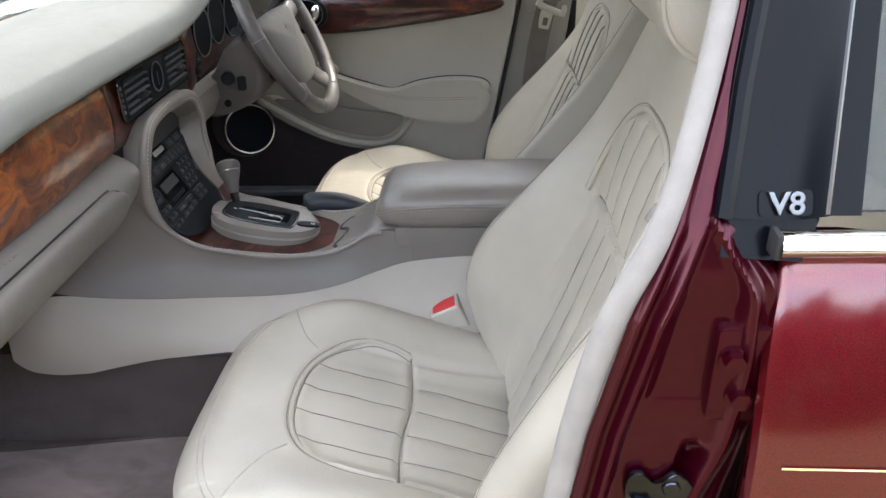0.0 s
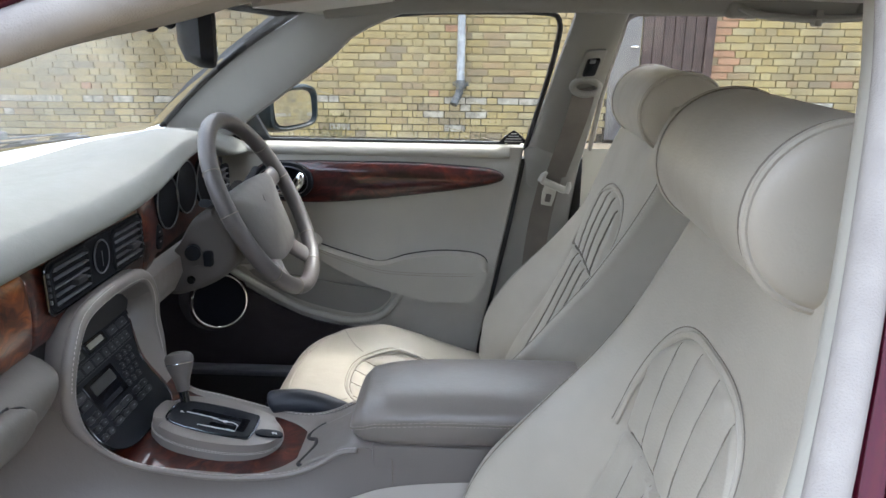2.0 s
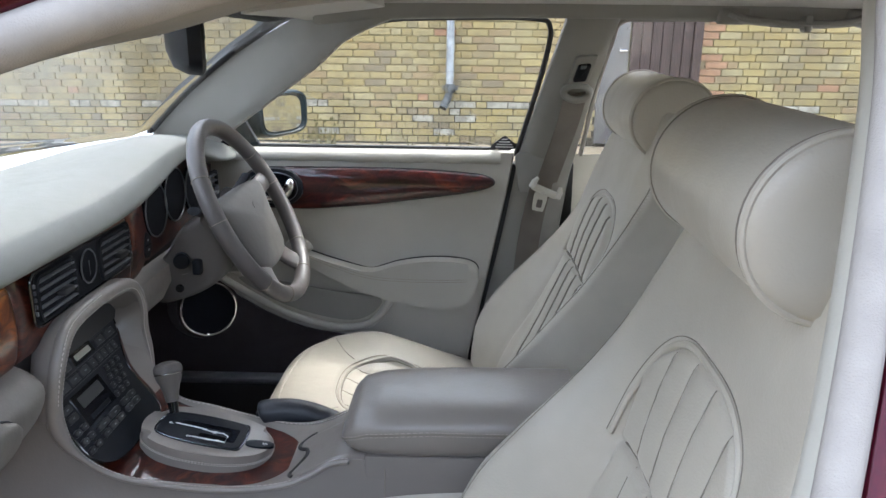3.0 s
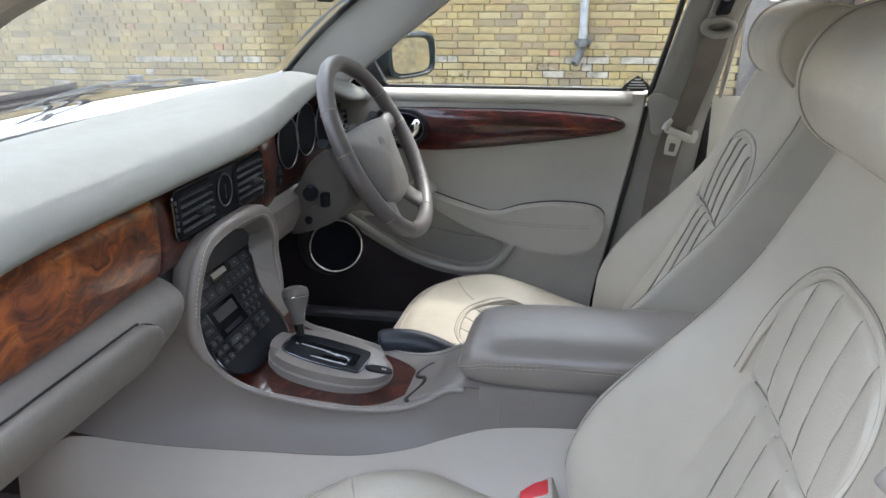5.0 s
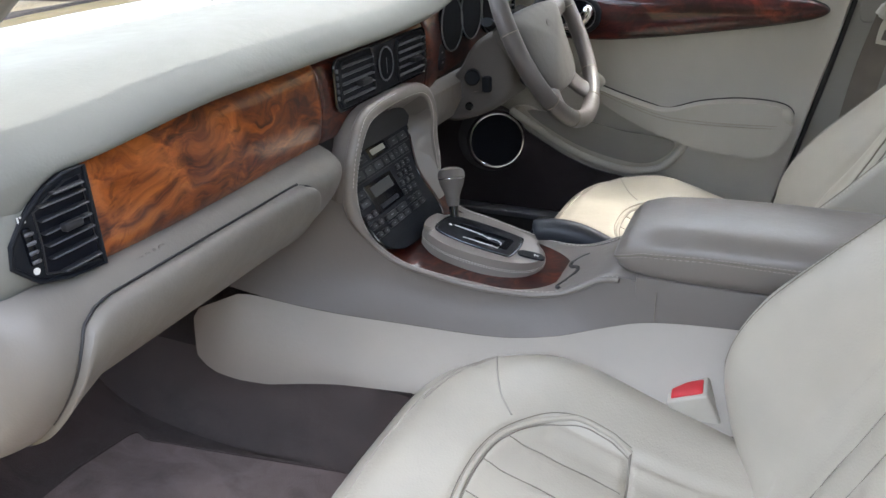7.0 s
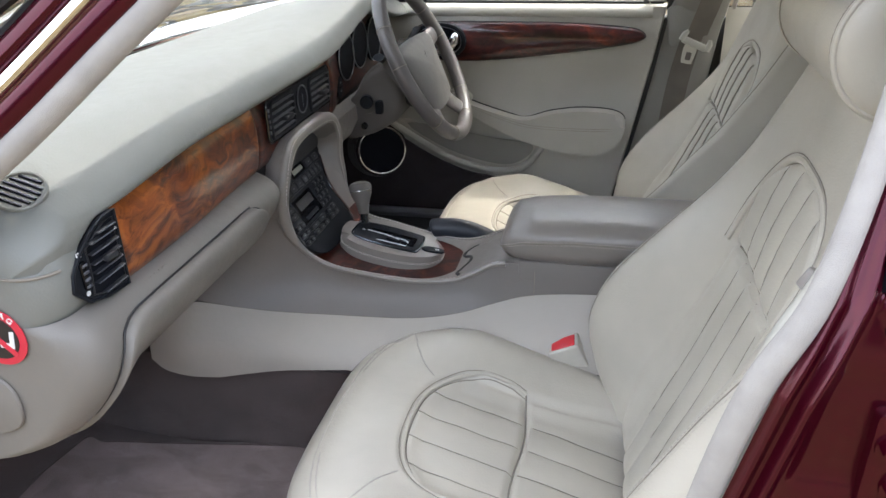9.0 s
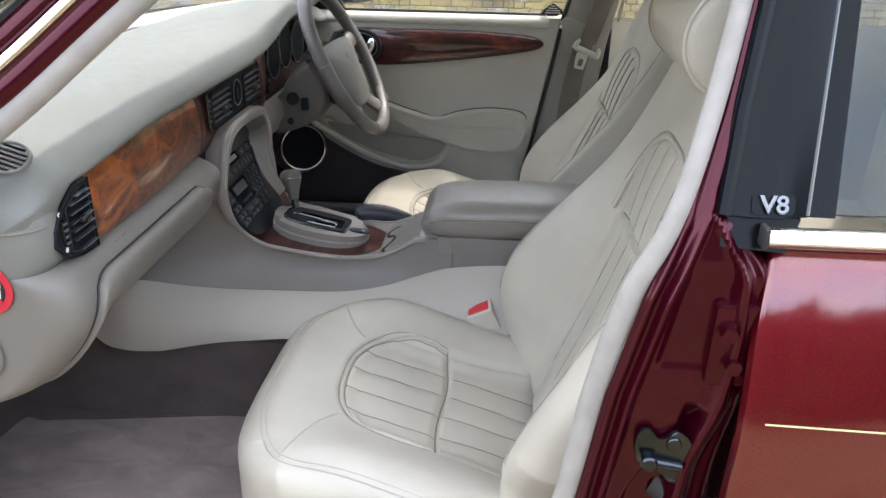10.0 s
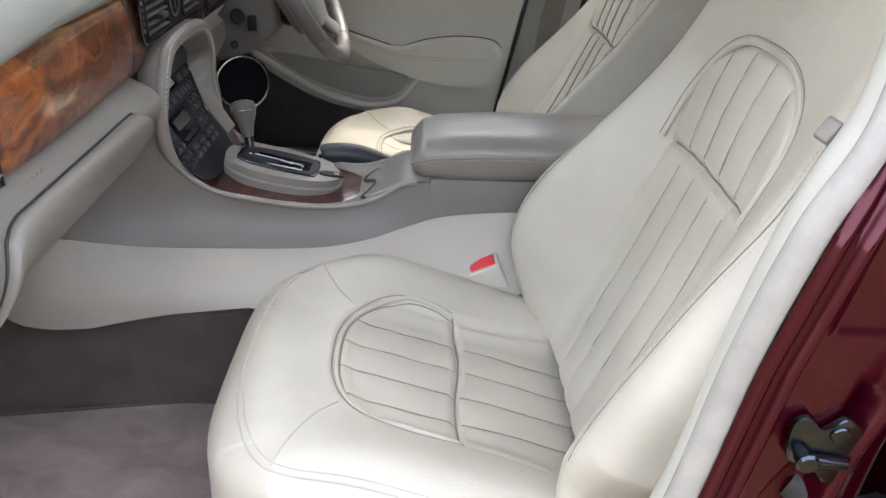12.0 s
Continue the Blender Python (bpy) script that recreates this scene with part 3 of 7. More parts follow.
def offset(path, dx, dy, dz):
    return [(x + dx * (0.3 if x > 0.1 else 1), y + dy, z + dz) for x, y, z in path]


setting("pillar_front_passenger", tube(curve(offset(A_IN, 0, 0.004, 0.013), 8), 0.0155, 12, False, 0.9), M_SEAL, "pale flocked seal round the passenger doorway", "door seal")
setting("pillar_inner_passenger", tube(curve(offset(A_IN, -0.03, 0.045, 0.02), 8), 0.036, 12, False, 0.7), M_GREYTRIM, "grey-beige trimmed near windscreen pillar", "pillar trim")
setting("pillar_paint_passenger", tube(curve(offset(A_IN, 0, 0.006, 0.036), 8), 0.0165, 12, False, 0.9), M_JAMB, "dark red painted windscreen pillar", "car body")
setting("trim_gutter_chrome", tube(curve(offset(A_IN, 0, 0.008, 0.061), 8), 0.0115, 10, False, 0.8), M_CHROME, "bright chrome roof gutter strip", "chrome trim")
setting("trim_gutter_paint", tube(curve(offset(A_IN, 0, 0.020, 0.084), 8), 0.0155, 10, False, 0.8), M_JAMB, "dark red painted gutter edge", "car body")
setting("trim_gutter_black", tube(curve(offset(A_IN, 0, 0.034, 0.103), 8), 0.007, 8), M_RUBBER, "black rubber screen edge", "window seal")

# ---- near centre post and rear door ----
B_LINE = [(0.512, -0.556, 1.232), (0.509, -0.566, 1.205), (0.503, -0.590, 1.150), (0.477, -0.645, 1.030), (0.447, -0.690, 0.935), (0.415, -0.700, 0.86), (0.392, -0.700, 0.75), (0.374, -0.700, 0.61), (0.345, -0.700, 0.47), (0.30, -0.70, 0.37), (0.22, -0.70, 0.335), (0.0, -0.70, 0.325)]
b_line = curve(B_LINE, 8)
setting("seal_centre_post", tube(b_line, [0.0100 + 0.002 * step(0.95, 0.85, p.z) for p in b_line], 12, False, 1.0), M_SEAL, "pale flocked seal down the centre post", "door seal")
setting("pillar_centre_passenger", tube(curve(offset(B_LINE[:9], 0.100, 0.045, 0.0), 8), 0.026, 12, False, 0.8), M_TRIM_TOP, "pale trimmed near centre pillar", "pillar trim")
setting("roof_rail_passenger", tube([(0.40, -0.556, 1.243), (0.7, -0.556, 1.243), (1.1, -0.56, 1.23), (1.4, -0.59, 1.16)], 0.03, 10), M_PAINT, "dark red painted roof edge", "car body")


def post_rows():
    """The painted door post: pressed flanges beside the seal, a raised rib, a sunk pocket, then a deep channel behind the rear door's edge."""
    rows = []
    for i in range(162):
        z = 1.22 - 0.92 * i / 161
        s = lerp_table([(-1.24, 0.505, -0.556), (-1.15, 0.492, -0.590), (-1.03, 0.468, -0.645), (-0.935, 0.443, -0.690), (-0.86, 0.417, -0.700), (-0.75, 0.394, -0.700), (-0.61, 0.376, -0.700), (-0.47, 0.348, -0.70), (-0.3, 0.29, -0.70)], -z)
        xs, ys = s
        low = step(0.97, 0.88, z)
        wig = 0.09 * step(0.93, 0.80, z) - 0.10 * step(0.76, 0.66, z)
        end = xs + 0.047 + (0.58 - xs - 0.047) * low
        row = []
        for k in range(141):
            d = 0.008 + 0.038 * k / 60 if k <= 60 else 0.046 + (end - xs - 0.046) * (k - 60) / 80
            x, t = xs + d, (d - 0.008) / (end - xs - 0.008)
            lift = (0.004 + 0.003 * low) * math.exp(-((d - 0.0155) / 0.0042) ** 2) + (0.005 + 0.006 * low) * math.exp(-((d - 0.0315) / 0.0052) ** 2)
            rib = 0.013 * low * math.exp(-((t - 0.54 - wig) / 0.045) ** 2)
            fall = 0.055 * low * step(0.66, 0.92, t - wig * 0.5)
            edge = 0.24 + 0.20 * step(0.60, 0.73, z)
            sunk = 0.016 * low * step(edge, edge + 0.05, t) * step(0.52 + wig, 0.45 + wig, t) * step(0.745, 0.715, z) * step(0.55, 0.60, z)
            bay = 0.005 * low * step(0.20, 0.26, t) * step(0.50 + wig, 0.44 + wig, t) * step(0.775, 0.795, z) * step(0.90, 0.87, z)
            row.append((x, ys - 0.008 + 0.008 * (1 - low) - lift - rib + fall + sunk + bay, z))
        rows.append(row)
    return rows


# added dark sheet that gives the gap beside the rear door its shade
setting("post_inner_wall", grid([[(0.545, -0.640, z), (0.60, -0.640, z), (0.68, -0.660, z)] for z in (0.25, 0.5, 0.7, 0.91)]), M_JAMB, "dark red sheet added to darken the door gap", "car body")
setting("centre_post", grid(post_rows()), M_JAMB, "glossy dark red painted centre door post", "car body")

rear_door = thing("rear_door", (0.9, -0.72, 0.6), "dark red metallic rear car door, shut", "car door")
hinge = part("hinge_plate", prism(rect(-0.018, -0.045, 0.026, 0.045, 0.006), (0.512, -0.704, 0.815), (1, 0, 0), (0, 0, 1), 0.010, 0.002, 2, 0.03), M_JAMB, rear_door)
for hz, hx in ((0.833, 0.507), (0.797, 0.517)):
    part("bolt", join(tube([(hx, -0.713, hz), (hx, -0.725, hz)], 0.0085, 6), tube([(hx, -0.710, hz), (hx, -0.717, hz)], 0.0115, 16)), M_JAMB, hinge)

striker = thing("door_striker", (0.469, -0.711, 0.68), "zinc-plated steel door latch striker", "striker")
st_out = [(p.x, p.y) for p in curve([(-0.034, 0.026, 0), (-0.020, 0.034, 0), (-0.006, 0.020, 0), (0.012, 0.034, 0), (0.028, 0.020, 0), (0.036, -0.006, 0), (0.030, -0.036, 0), (0.010, -0.040, 0), (-0.004, -0.022, 0), (-0.030, -0.012, 0)], 5, True)]
part("plate", prism([(x * 0.88, y * 0.88) for x, y in st_out], (0.468, -0.711, 0.682), (1, 0, 0), (0, 0, 1), 0.006, 0.0015), M_STEEL, striker)
part("pin", rod((0.452, -0.714, 0.676), (0.452, -0.726, 0.676), 0.0070, None, 12, 0.001), M_STEEL, striker)
part("pin_head", rod((0.452, -0.724, 0.676), (0.452, -0.729, 0.676), 0.0092, None, 14, 0.002), M_STEEL, striker)
part("bar", rod((0.452, -0.721, 0.676), (0.486, -0.719, 0.670), 0.0056), M_STEEL, striker)
part("screw", rod((0.476, -0.715, 0.697), (0.476, -0.7195, 0.697), 0.0078, None, 20, 0.001), M_STEEL, striker)

gaiter = thing("door_cable_gaiter", (0.50, -0.70, 0.60), "ribbed black rubber door cable gaiter", "gaiter")
gp = curve([(0.480, -0.685, 0.615), (0.505, -0.70, 0.603), (0.53, -0.70, 0.595), (0.56, -0.69, 0.59)], 8)
part("sleeve", tube(gp, [0.012 + 0.003 * (i % 2) for i in range(len(gp))], 12), M_RUBBER, gaiter)
part("collar", tube([(0.474, -0.68, 0.617), (0.488, -0.690, 0.612)], 0.019, 14), M_RUBBER, gaiter)



SKIN = [(0.25, -0.770), (0.5, -0.785), (0.6, -0.780), (0.68, -0.770), (0.755, -0.752), (0.80, -0.738), (0.86, -0.7175), (0.912, -0.695), (0.93, -0.687)]
skin_line = curve([(z, y, 0) for z, y in SKIN], 8)


def skin(x, z):
    """The outer face of the rear door: nearly upright below, leaning in toward the glass."""
    return lerp_table([(p.x, p.y) for p in skin_line], z)[0]


rows = []
for i in range(30):
    z = 0.912 - 0.62 * i / 29
    y = skin(0, z)
    x0 = 0.526 + 0.013 * step(0.90, 0.72, z) + 0.02 * step(0.6, 0.4, z) + 0.47 * (y + 0.722)
    row = [(x0 + 0.012, y + 0.045, z), (x0 + 0.003, y + 0.022, z), (x0, y + 0.010, z), (x0 + 0.003, y + 0.003, z), (x0 + 0.009, y, z)]
    row += [(x0 + 0.009 + 0.9 * (k / 8), y - 0.004 * math.sin(k / 8 * 3), z) for k in range(1, 9)]
    rows.append(row)
top = [[(x, y + 0.03, z - 0.002) for x, y, z in rows[0]], [(x, y + 0.004, z + 0.003) for x, y, z in rows[0]]]
part("door_skin", grid(top + rows), M_PAINT, rear_door, "dark red metallic outer panel")
part("coachline", grid([[(0.545 + 0.1 * k, skin(0, 0.757 + d) - 0.0022 - 0.004 * math.sin((0.1 * k) / 0.9 * 3), 0.757 + d + 0.005 * k / 8) for k in range(9)] for d in (-0.0009, 0.0009)]), M_GOLD, rear_door, "thin gold pinstripe")
part("waist_strip", tube([(0.526 + 0.1 * k, -0.706, 0.929 + 0.001 * k) for k in range(9)], 0.0125, 12, False, 0.75, (0, 0, 1)), M_CHROME, rear_door, "bright chrome waist strip")
part("strip_end", box((0.5215, -0.7155, 0.919), (0.5275, -0.696, 0.940), 0.003), M_RUBBER, rear_door)


def lean(x, z, out=0.0):
    """A place on the leaning window frame of the near side."""
    return (x, -0.682 + 0.45 * (z - 0.957) - out, z)


def leaning(outline, out, thick):
    v = [lean(x, z, out) for x, z in outline] + [lean(x, z, out - thick) for x, z in outline]
    k = len(outline)
    f = [tuple(range(k)), tuple(range(2 * k - 1, k - 1, -1))] + [(i, (i + 1) % k, k + (i + 1) % k, k + i) for i in range(k)]
    return v, f


panel = []
for i in range(15):
    z = 0.944 + 0.266 * i / 14
    l = lerp_table([(0.944, 0.484), (1.03, 0.494), (1.15, 0.517), (1.22, 0.534)], z)[0]
    r = 0.566 + 0.023 * (z - 0.943) / 0.257
    bow = [lean(l + (r - l) * k / 12, z, 0.003 + 0.007 * (1 - (k / 6 - 1) ** 2)) for k in range(13)]
    panel.append([lean(l, z, -0.016)] + bow + [lean(r, z, -0.016)])
part("applique", grid(panel), M_APPLIQUE, rear_door, "satin black window frame panel")
part("frame_lip", tube([lean(x, z, 0.002) for x, z in ((0.490, 0.942), (0.502, 1.03), (0.524, 1.15), (0.541, 1.22))], 0.0075, 8), M_APPLIQUE, rear_door)
part("frame_foot", leaning([(0.489, 0.915), (0.548, 0.912), (0.560, 0.941), (0.489, 0.943)], 0.000, 0.02), M_APPLIQUE, rear_door, "", False)
part("glass_channel", leaning([(0.566, 0.943), (0.590, 0.943), (0.606, 1.20), (0.588, 1.20)], 0.000, 0.02), M_APPLIQUE, rear_door, "black rubber glass channel", False)
part("chrome_edge", tube([lean(0.564, 0.945, 0.003), lean(0.587, 1.20, 0.003)], 0.002, 6), M_GLOSSBLACK, rear_door)
pn = part("window_pane", leaning([(0.588, 0.943), (1.35, 0.95), (1.15, 1.20), (0.604, 1.20)], -0.006, 0.004), M_GLASS_REAR, rear_door, "rear side glass, tinted to darken the interior behind it", False)
pn.visible_shadow = False


def letters(body, size, at, ax, ay, material, parent, name, depth=0.0012):
    """Raised letters in the built-in font, laid along ax, ay."""
    cu = bpy.data.curves.new(name, "FONT")
    cu.body, cu.size, cu.extrude, cu.bevel_depth = body, size, depth, depth * 0.4
    cu.align_x, cu.align_y = "CENTER", "CENTER"
    tmp = new(name, cu)
    me = bpy.data.meshes.new_from_object(tmp.evaluated_get(bpy.context.evaluated_depsgraph_get()))
    bpy.data.objects.remove(tmp)
    ax, ay = Vector(ax).normalized(), Vector(ay).normalized()
    az = ax.cross(ay)
    m = Matrix((ax, ay, az)).transposed().to_4x4()
    m.translation = Vector(at)
    bm = bmesh.new()
    bm.from_mesh(me)
    bmesh.ops.transform(bm, matrix=m, verts=bm.verts)
    return part(name, bm, material, parent, "", False)


badge = thing("engine_badge", (0.528, -0.69, 0.955), "raised chrome V8 badge on the black frame", "badge")
part("backing", prism([(x, y) for x, y in rect(-0.019, -0.0095, 0.019, 0.0095, 0.004)], lean(0.531, 0.9555, 0.0105), (1, 0, 0.02), (0, 0.41, 0.91), 0.0010), M_APPLIQUE, badge)
letters("V8", 0.0225, lean(0.531, 0.9555, 0.0135), (1, 0, 0.02), (0, 0.41, 0.91), M_BADGE, badge, "lettering", 0.0018)

near_low = [[(x, y, z) for y, z in ((-0.60, 0.27), (-0.70, 0.31), (-0.735, 0.30), (-0.74, 0.20))] for x in (-0.9, 0.0, 0.5, 1.4)]
setting("sill", grid(near_low), M_PAINT, "dark red painted door sill", "car body")
setting("wall_front_passenger", grid([[(x, -0.72, z) for z in (0.2, 0.5, 0.93)] for x in (-1.1, -0.7, -0.42)]), M_PAINT, "dark red front wing side", "car body")
setting("wall_rear_passenger", grid([[(x, -0.68, z) for z in (0.2, 0.5, 0.91)] for x in (0.62, 0.9, 1.5)]), M_TRIM, "pale trimmed inside of the rear door", "door trim")
setting("parcel_shelf", box((1.38, -0.62, 0.90), (2.0, 0.62, 0.925), 0.006), M_TRIM, "pale trimmed shelf behind the rear seat", "shelf")
setting("wall_rear", grid([[(1.45, y, z) for z in (0.2, 0.6, 0.92)] for y in (-0.72, 0, 0.72)]), M_TRIM, "pale trimmed panel behind the rear seat", "panel")

# ---- dashboard ----
dash = thing("dashboard", (-0.35, 0, 0.75), "pale grey-green padded dashboard with burr walnut veneer", "dashboard")


def hood(y):
    return 0.052 * math.exp(-((y - 0.39) / 0.165) ** 2)


def near_end(y):
    return max(0.0, (-0.56 - y) / 0.10)


def pad_profile(y):
    """The soft pad's section at y, from the screen's base to behind its rolled rear lip."""
    x0 = screen(min(abs(y) / 0.735, 1), 0).x + 0.006
    h, e = hood(y), near_end(y)
    r = 0.010 * math.sin(max(0.0, (y - 0.12)) * 4.2) if y < 0.86 else 0
    cx = -0.505 if x0 < -0.55 else x0 * 0.6 - 0.175
    pts = [(x0 - 0.01, 0.896), (x0 * 0.45 + cx * 0.55, 0.930), (cx + 0.02, 0.952), (-0.40, 0.955 + 0.25 * h), (-0.32, 0.957 + 0.62 * h), (-0.272, 0.948 + 0.9 * h), (-0.240 + r, 0.933 + h), (-0.222 + r, 0.916 + h), (-0.220 + r, 0.906 + h), (-0.232 + r, 0.902 + h), (-0.262, 0.900 + h)]
    out = []
    for i, (x, z) in enumerate(pts):
        d = 0.055 * e ** 2
        if i > 4:
            d = max(d, 0.012 * step(-0.34, -0.56, y) * (0.5 if i == 5 else 1.0))
        px, pz = x + 0.05 * e ** 2 * (1 if i < 3 else 0.0) + 0.008 * e * (i > 5), z - d
        if i > 7:
            # past the outer vent the lip opens into one smooth face down to the seam
            w = step(-0.560, -0.606, y)
            px += w * ((-0.2180, -0.2200, -0.2222)[i - 8] - px)
            pz += w * ((0.8830, 0.8745, 0.864)[i - 8] - pz)
        out.append((px, y, pz))
    return out


def corner(p, s):
    """Carries a section round the dashboard's outer corner: s is the run past y = -0.62."""
    th = min(s / 0.039, math.pi / 2)
    on = max(0.0, s - 0.039 * math.pi / 2)
    return Vector((p.x - 0.039 * (1 - math.cos(th)) - on, -0.62 - 0.039 * math.sin(th), p.z))


ys = [-0.62 + 0.005 * i for i in range(16)] + [-0.54 + 0.02 * i for i in range(62)]
rows = [[tuple(q) for q in curve(pad_profile(y), 4)] for y in ys]
brow = [Vector(q) for q in rows[0]]
ends = []
for k in range(14, 0, -1):
    q = k / 14
    fall = 1 - 0.55 * q - 0.45 * q ** 3
    ends.append([tuple(corner(Vector((p.x, p.y, 0.864 + (p.z - 0.864) * fall)), 0.061 * q)) for p in brow])
part("top_pad", grid(ends + rows), M_PAD, dash, "pale grained soft pad")


def veneer_face(y, t):
    """The veneer's face: t 0 at its foot, 1 under the lip."""
    foot = lerp_table([(-0.62, 0.808), (-0.54, 0.801), (-0.35, 0.795), (-0.15, 0.792), (0.0, 0.790), (0.2, 0.787), (0.35, 0.795), (0.6, 0.795)], y)[0]
    head = 0.903 + hood(y) - 0.012 * step(-0.34, -0.56, y)
    x = -0.223 - 0.016 * step(-0.50, -0.16, y) + 0.002 * t + 0.007 * math.sin(math.pi * t) - 0.012 * step(0.17, 0.27, y)
    x -= 0.004 * math.exp(-(t / 0.05) ** 2) + 0.007 * math.exp(-((1 - t) / 0.10) ** 2)
    return Vector((x, y, foot + (head - foot) * t))


def veneer(y0, y1, name, mat, label="", set_in=0.0):
    n = max(4, int((y1 - y0) / 0.004))
    rows = []
    for i in range(n + 1):
        y = y0 + (y1 - y0) * i / n
        rows.append([veneer_face(y, t / 24) - Vector((set_in + 0.003 * math.exp(-(min(y - y0, y1 - y) / 0.004) ** 2), 0, 0)) for t in range(25)])
    first = [v - Vector((0.006, 0, 0)) for v in rows[0]]
    last = [v - Vector((0.006, 0, 0)) for v in rows[-1]]
    return part(name, grid([first] + rows + [last]), mat, dash, label)


part("core", box((-0.275, -0.60, 0.745), (-0.252, 0.62, 0.905)), M_RUBBER, dash, "dark core behind the veneers")
veneer(-0.538, -0.1560, "glovebox_veneer", M_WALNUT, "glossy orange-brown burr walnut panel")
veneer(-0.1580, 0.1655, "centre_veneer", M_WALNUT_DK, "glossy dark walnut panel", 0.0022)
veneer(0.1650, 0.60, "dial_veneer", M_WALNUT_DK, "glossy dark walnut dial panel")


def louvre(y0, y1, z0, z1, n, parent, x, tab):
    """An air vent: dark well, frame and tilted slats."""
    bm = box((x - 0.03, y0, z0), (x - 0.024, y1, z1))
    v = part("vent", bm, M_BLACK, parent, "black slatted air vent")
    part("frame", tube([(x, a, b) for a, b in rect(y0, z0, y1, z1, 0.010, 4)], 0.004, 6, True), M_BLACK, v)
    for i in range(n):
        z = z0 + (z1 - z0) * (i + 0.6) / (n + 0.2)
        part("slat", loft([[(x - 0.010, yy, z + 0.0006), (x + 0.003, yy, z - 0.0014), (x + 0.004, yy, z - 0.0004), (x + 0.003, yy, z + 0.0008), (x - 0.010, yy, z + 0.0026)] for yy in (y0 + 0.002, y1 - 0.002)]), M_SLAT, v)
    yc, zc = (y0 + y1) / 2 + tab, (z0 + z1) / 2 - 0.006
    part("tab", box((x - 0.004, yc - 0.013, zc - 0.005), (x + 0.011, yc + 0.013, zc + 0.004), 0.003), M_BUTTON, v)
    return v


def vx(y, t=0.5):
    return veneer_face(y, t).x


# centre vents with the clock between them
VX, VY, VZ = vx(0.011) - 0.001, 0.011, 0.8625
part("centre_vent_panel", prism(rect(-0.137, -0.034, 0.137, 0.034, 0.012), (VX, VY, VZ), (0, 1, 0), (0, 0, 1), 0.003, 0.002), M_BLACK, dash, "black vent surround")
part("surround_rim", tube([(VX + 0.003, VY + a, VZ + b) for a, b in rect(-0.138, -0.035, 0.138, 0.035, 0.013)], 0.0018, 6, True), M_GLOSSBLACK, dash, "thin gloss black rim")
for a, b, tab in ((-0.117, -0.025, 0.012), (0.047, 0.139, 0.012)):
    louvre(a, b, VZ - 0.029, VZ + 0.029, 5, dash, VX + 0.004, tab)
clock = part("clock", tube([(VX + 0.002, VY, VZ + 0.004), (VX + 0.006, VY, VZ + 0.004)], 0.021, 24), M_CLOTHBLACK, dash, "small round dark clock")
part("bezel", tube([(VX + 0.006, VY + 0.021 * math.cos(a / 12 * math.pi), VZ + 0.004 + 0.024 * math.sin(a / 12 * math.pi)) for a in range(24)], 0.0012, 6, True), M_SLAT, clock)
part("hour_hand", box((VX + 0.0065, VY - 0.0007, VZ + 0.004), (VX + 0.0070, VY + 0.0007, VZ + 0.012)), M_SLAT, clock)
part("minute_hand", box((VX + 0.0065, VY - 0.0005, VZ - 0.010), (VX + 0.0070, VY + 0.0005, VZ + 0.004)), M_SLAT, clock)
for i in range(5):
    for y in (-0.1225, 0.1425):
        part("thumbwheel_rib", box((VX + 0.002, y, VZ - 0.019 + 0.009 * i), (VX + 0.0055, y + 0.004, VZ - 0.014 + 0.009 * i)), M_DIMPRINT if i in (0, 4) else M_SLAT, dash)

# driver's outer vent, half hidden behind the wheel
louvre(0.545, 0.605, 0.842, 0.892, 4, dash, vx(0.575) + 0.006, 0.0)
# dial openings
for gy, gz, gr in ((0.279, 0.882, 0.046), (0.369, 0.891, 0.049), (0.469, 0.884, 0.048)):
    gx = veneer_face(gy, 0.5).x + 0.004
    d = part("dial", tube([(gx - 0.004, gy, gz), (gx + 0.002, gy, gz)], gr, 32), M_CLOTHBLACK, dash, "deep dark round dial")
    part("dial_rim", tube([(gx + 0.003, gy + gr * math.cos(a / 20 * math.pi), gz + gr * math.sin(a / 20 * math.pi)) for a in range(40)], 0.0014, 8, True), M_BADGE, d, "thin dull chrome rim")
sw = part("rocker_switch", prism(oval(0.0155, 0.0225, 24), (veneer_face(0.233, 0.4).x - 0.003, 0.233, 0.832), (0, 1, 0), (0, 0, 1), 0.006, 0.003), M_BLACK, dash, "black oval rocker switch")
part("switch_split", box((veneer_face(0.233, 0.4).x + 0.0025, 0.221, 0.8312), (veneer_face(0.233, 0.4).x + 0.0035, 0.245, 0.8328)), M_GLASSBLACK, sw)
for z in (0.824, 0.841):
    part("switch_mark", box((veneer_face(0.233, 0.4).x + 0.0028, 0.230, z - 0.0015), (veneer_face(0.233, 0.4).x + 0.0036, 0.236, z + 0.0015)), M_DIMPRINT, sw)

ROUND = [0.005 * k for k in range(1, 13)] + [0.08, 0.11, 0.15, 0.20]
rows = [[veneer_face(-0.62, t / 6) + Vector((-0.001, 0, 0)) for t in range(7)]]
rows = [[veneer_face(y, t / 6) + Vector((-0.003, 0, 0)) for t in range(7)] for y in (-0.537, -0.56, -0.58, -0.60)] + rows
rows += [[corner(Vector((q.x, q.y, min(q.z, 0.868 + 0.030 * step(0.030, 0.005, s)))), s) for q in rows[4]] for s in ROUND]
part("end_surround", grid(rows), M_PAD, dash)

# outer passenger vent: black shield at the veneer's end
VENT = [(-0.5405, 0.893), (-0.561, 0.892), (-0.585, 0.884), (-0.606, 0.869), (-0.621, 0.853), (-0.6245, 0.836), (-0.606, 0.816), (-0.579, 0.808), (-0.5425, 0.804)]
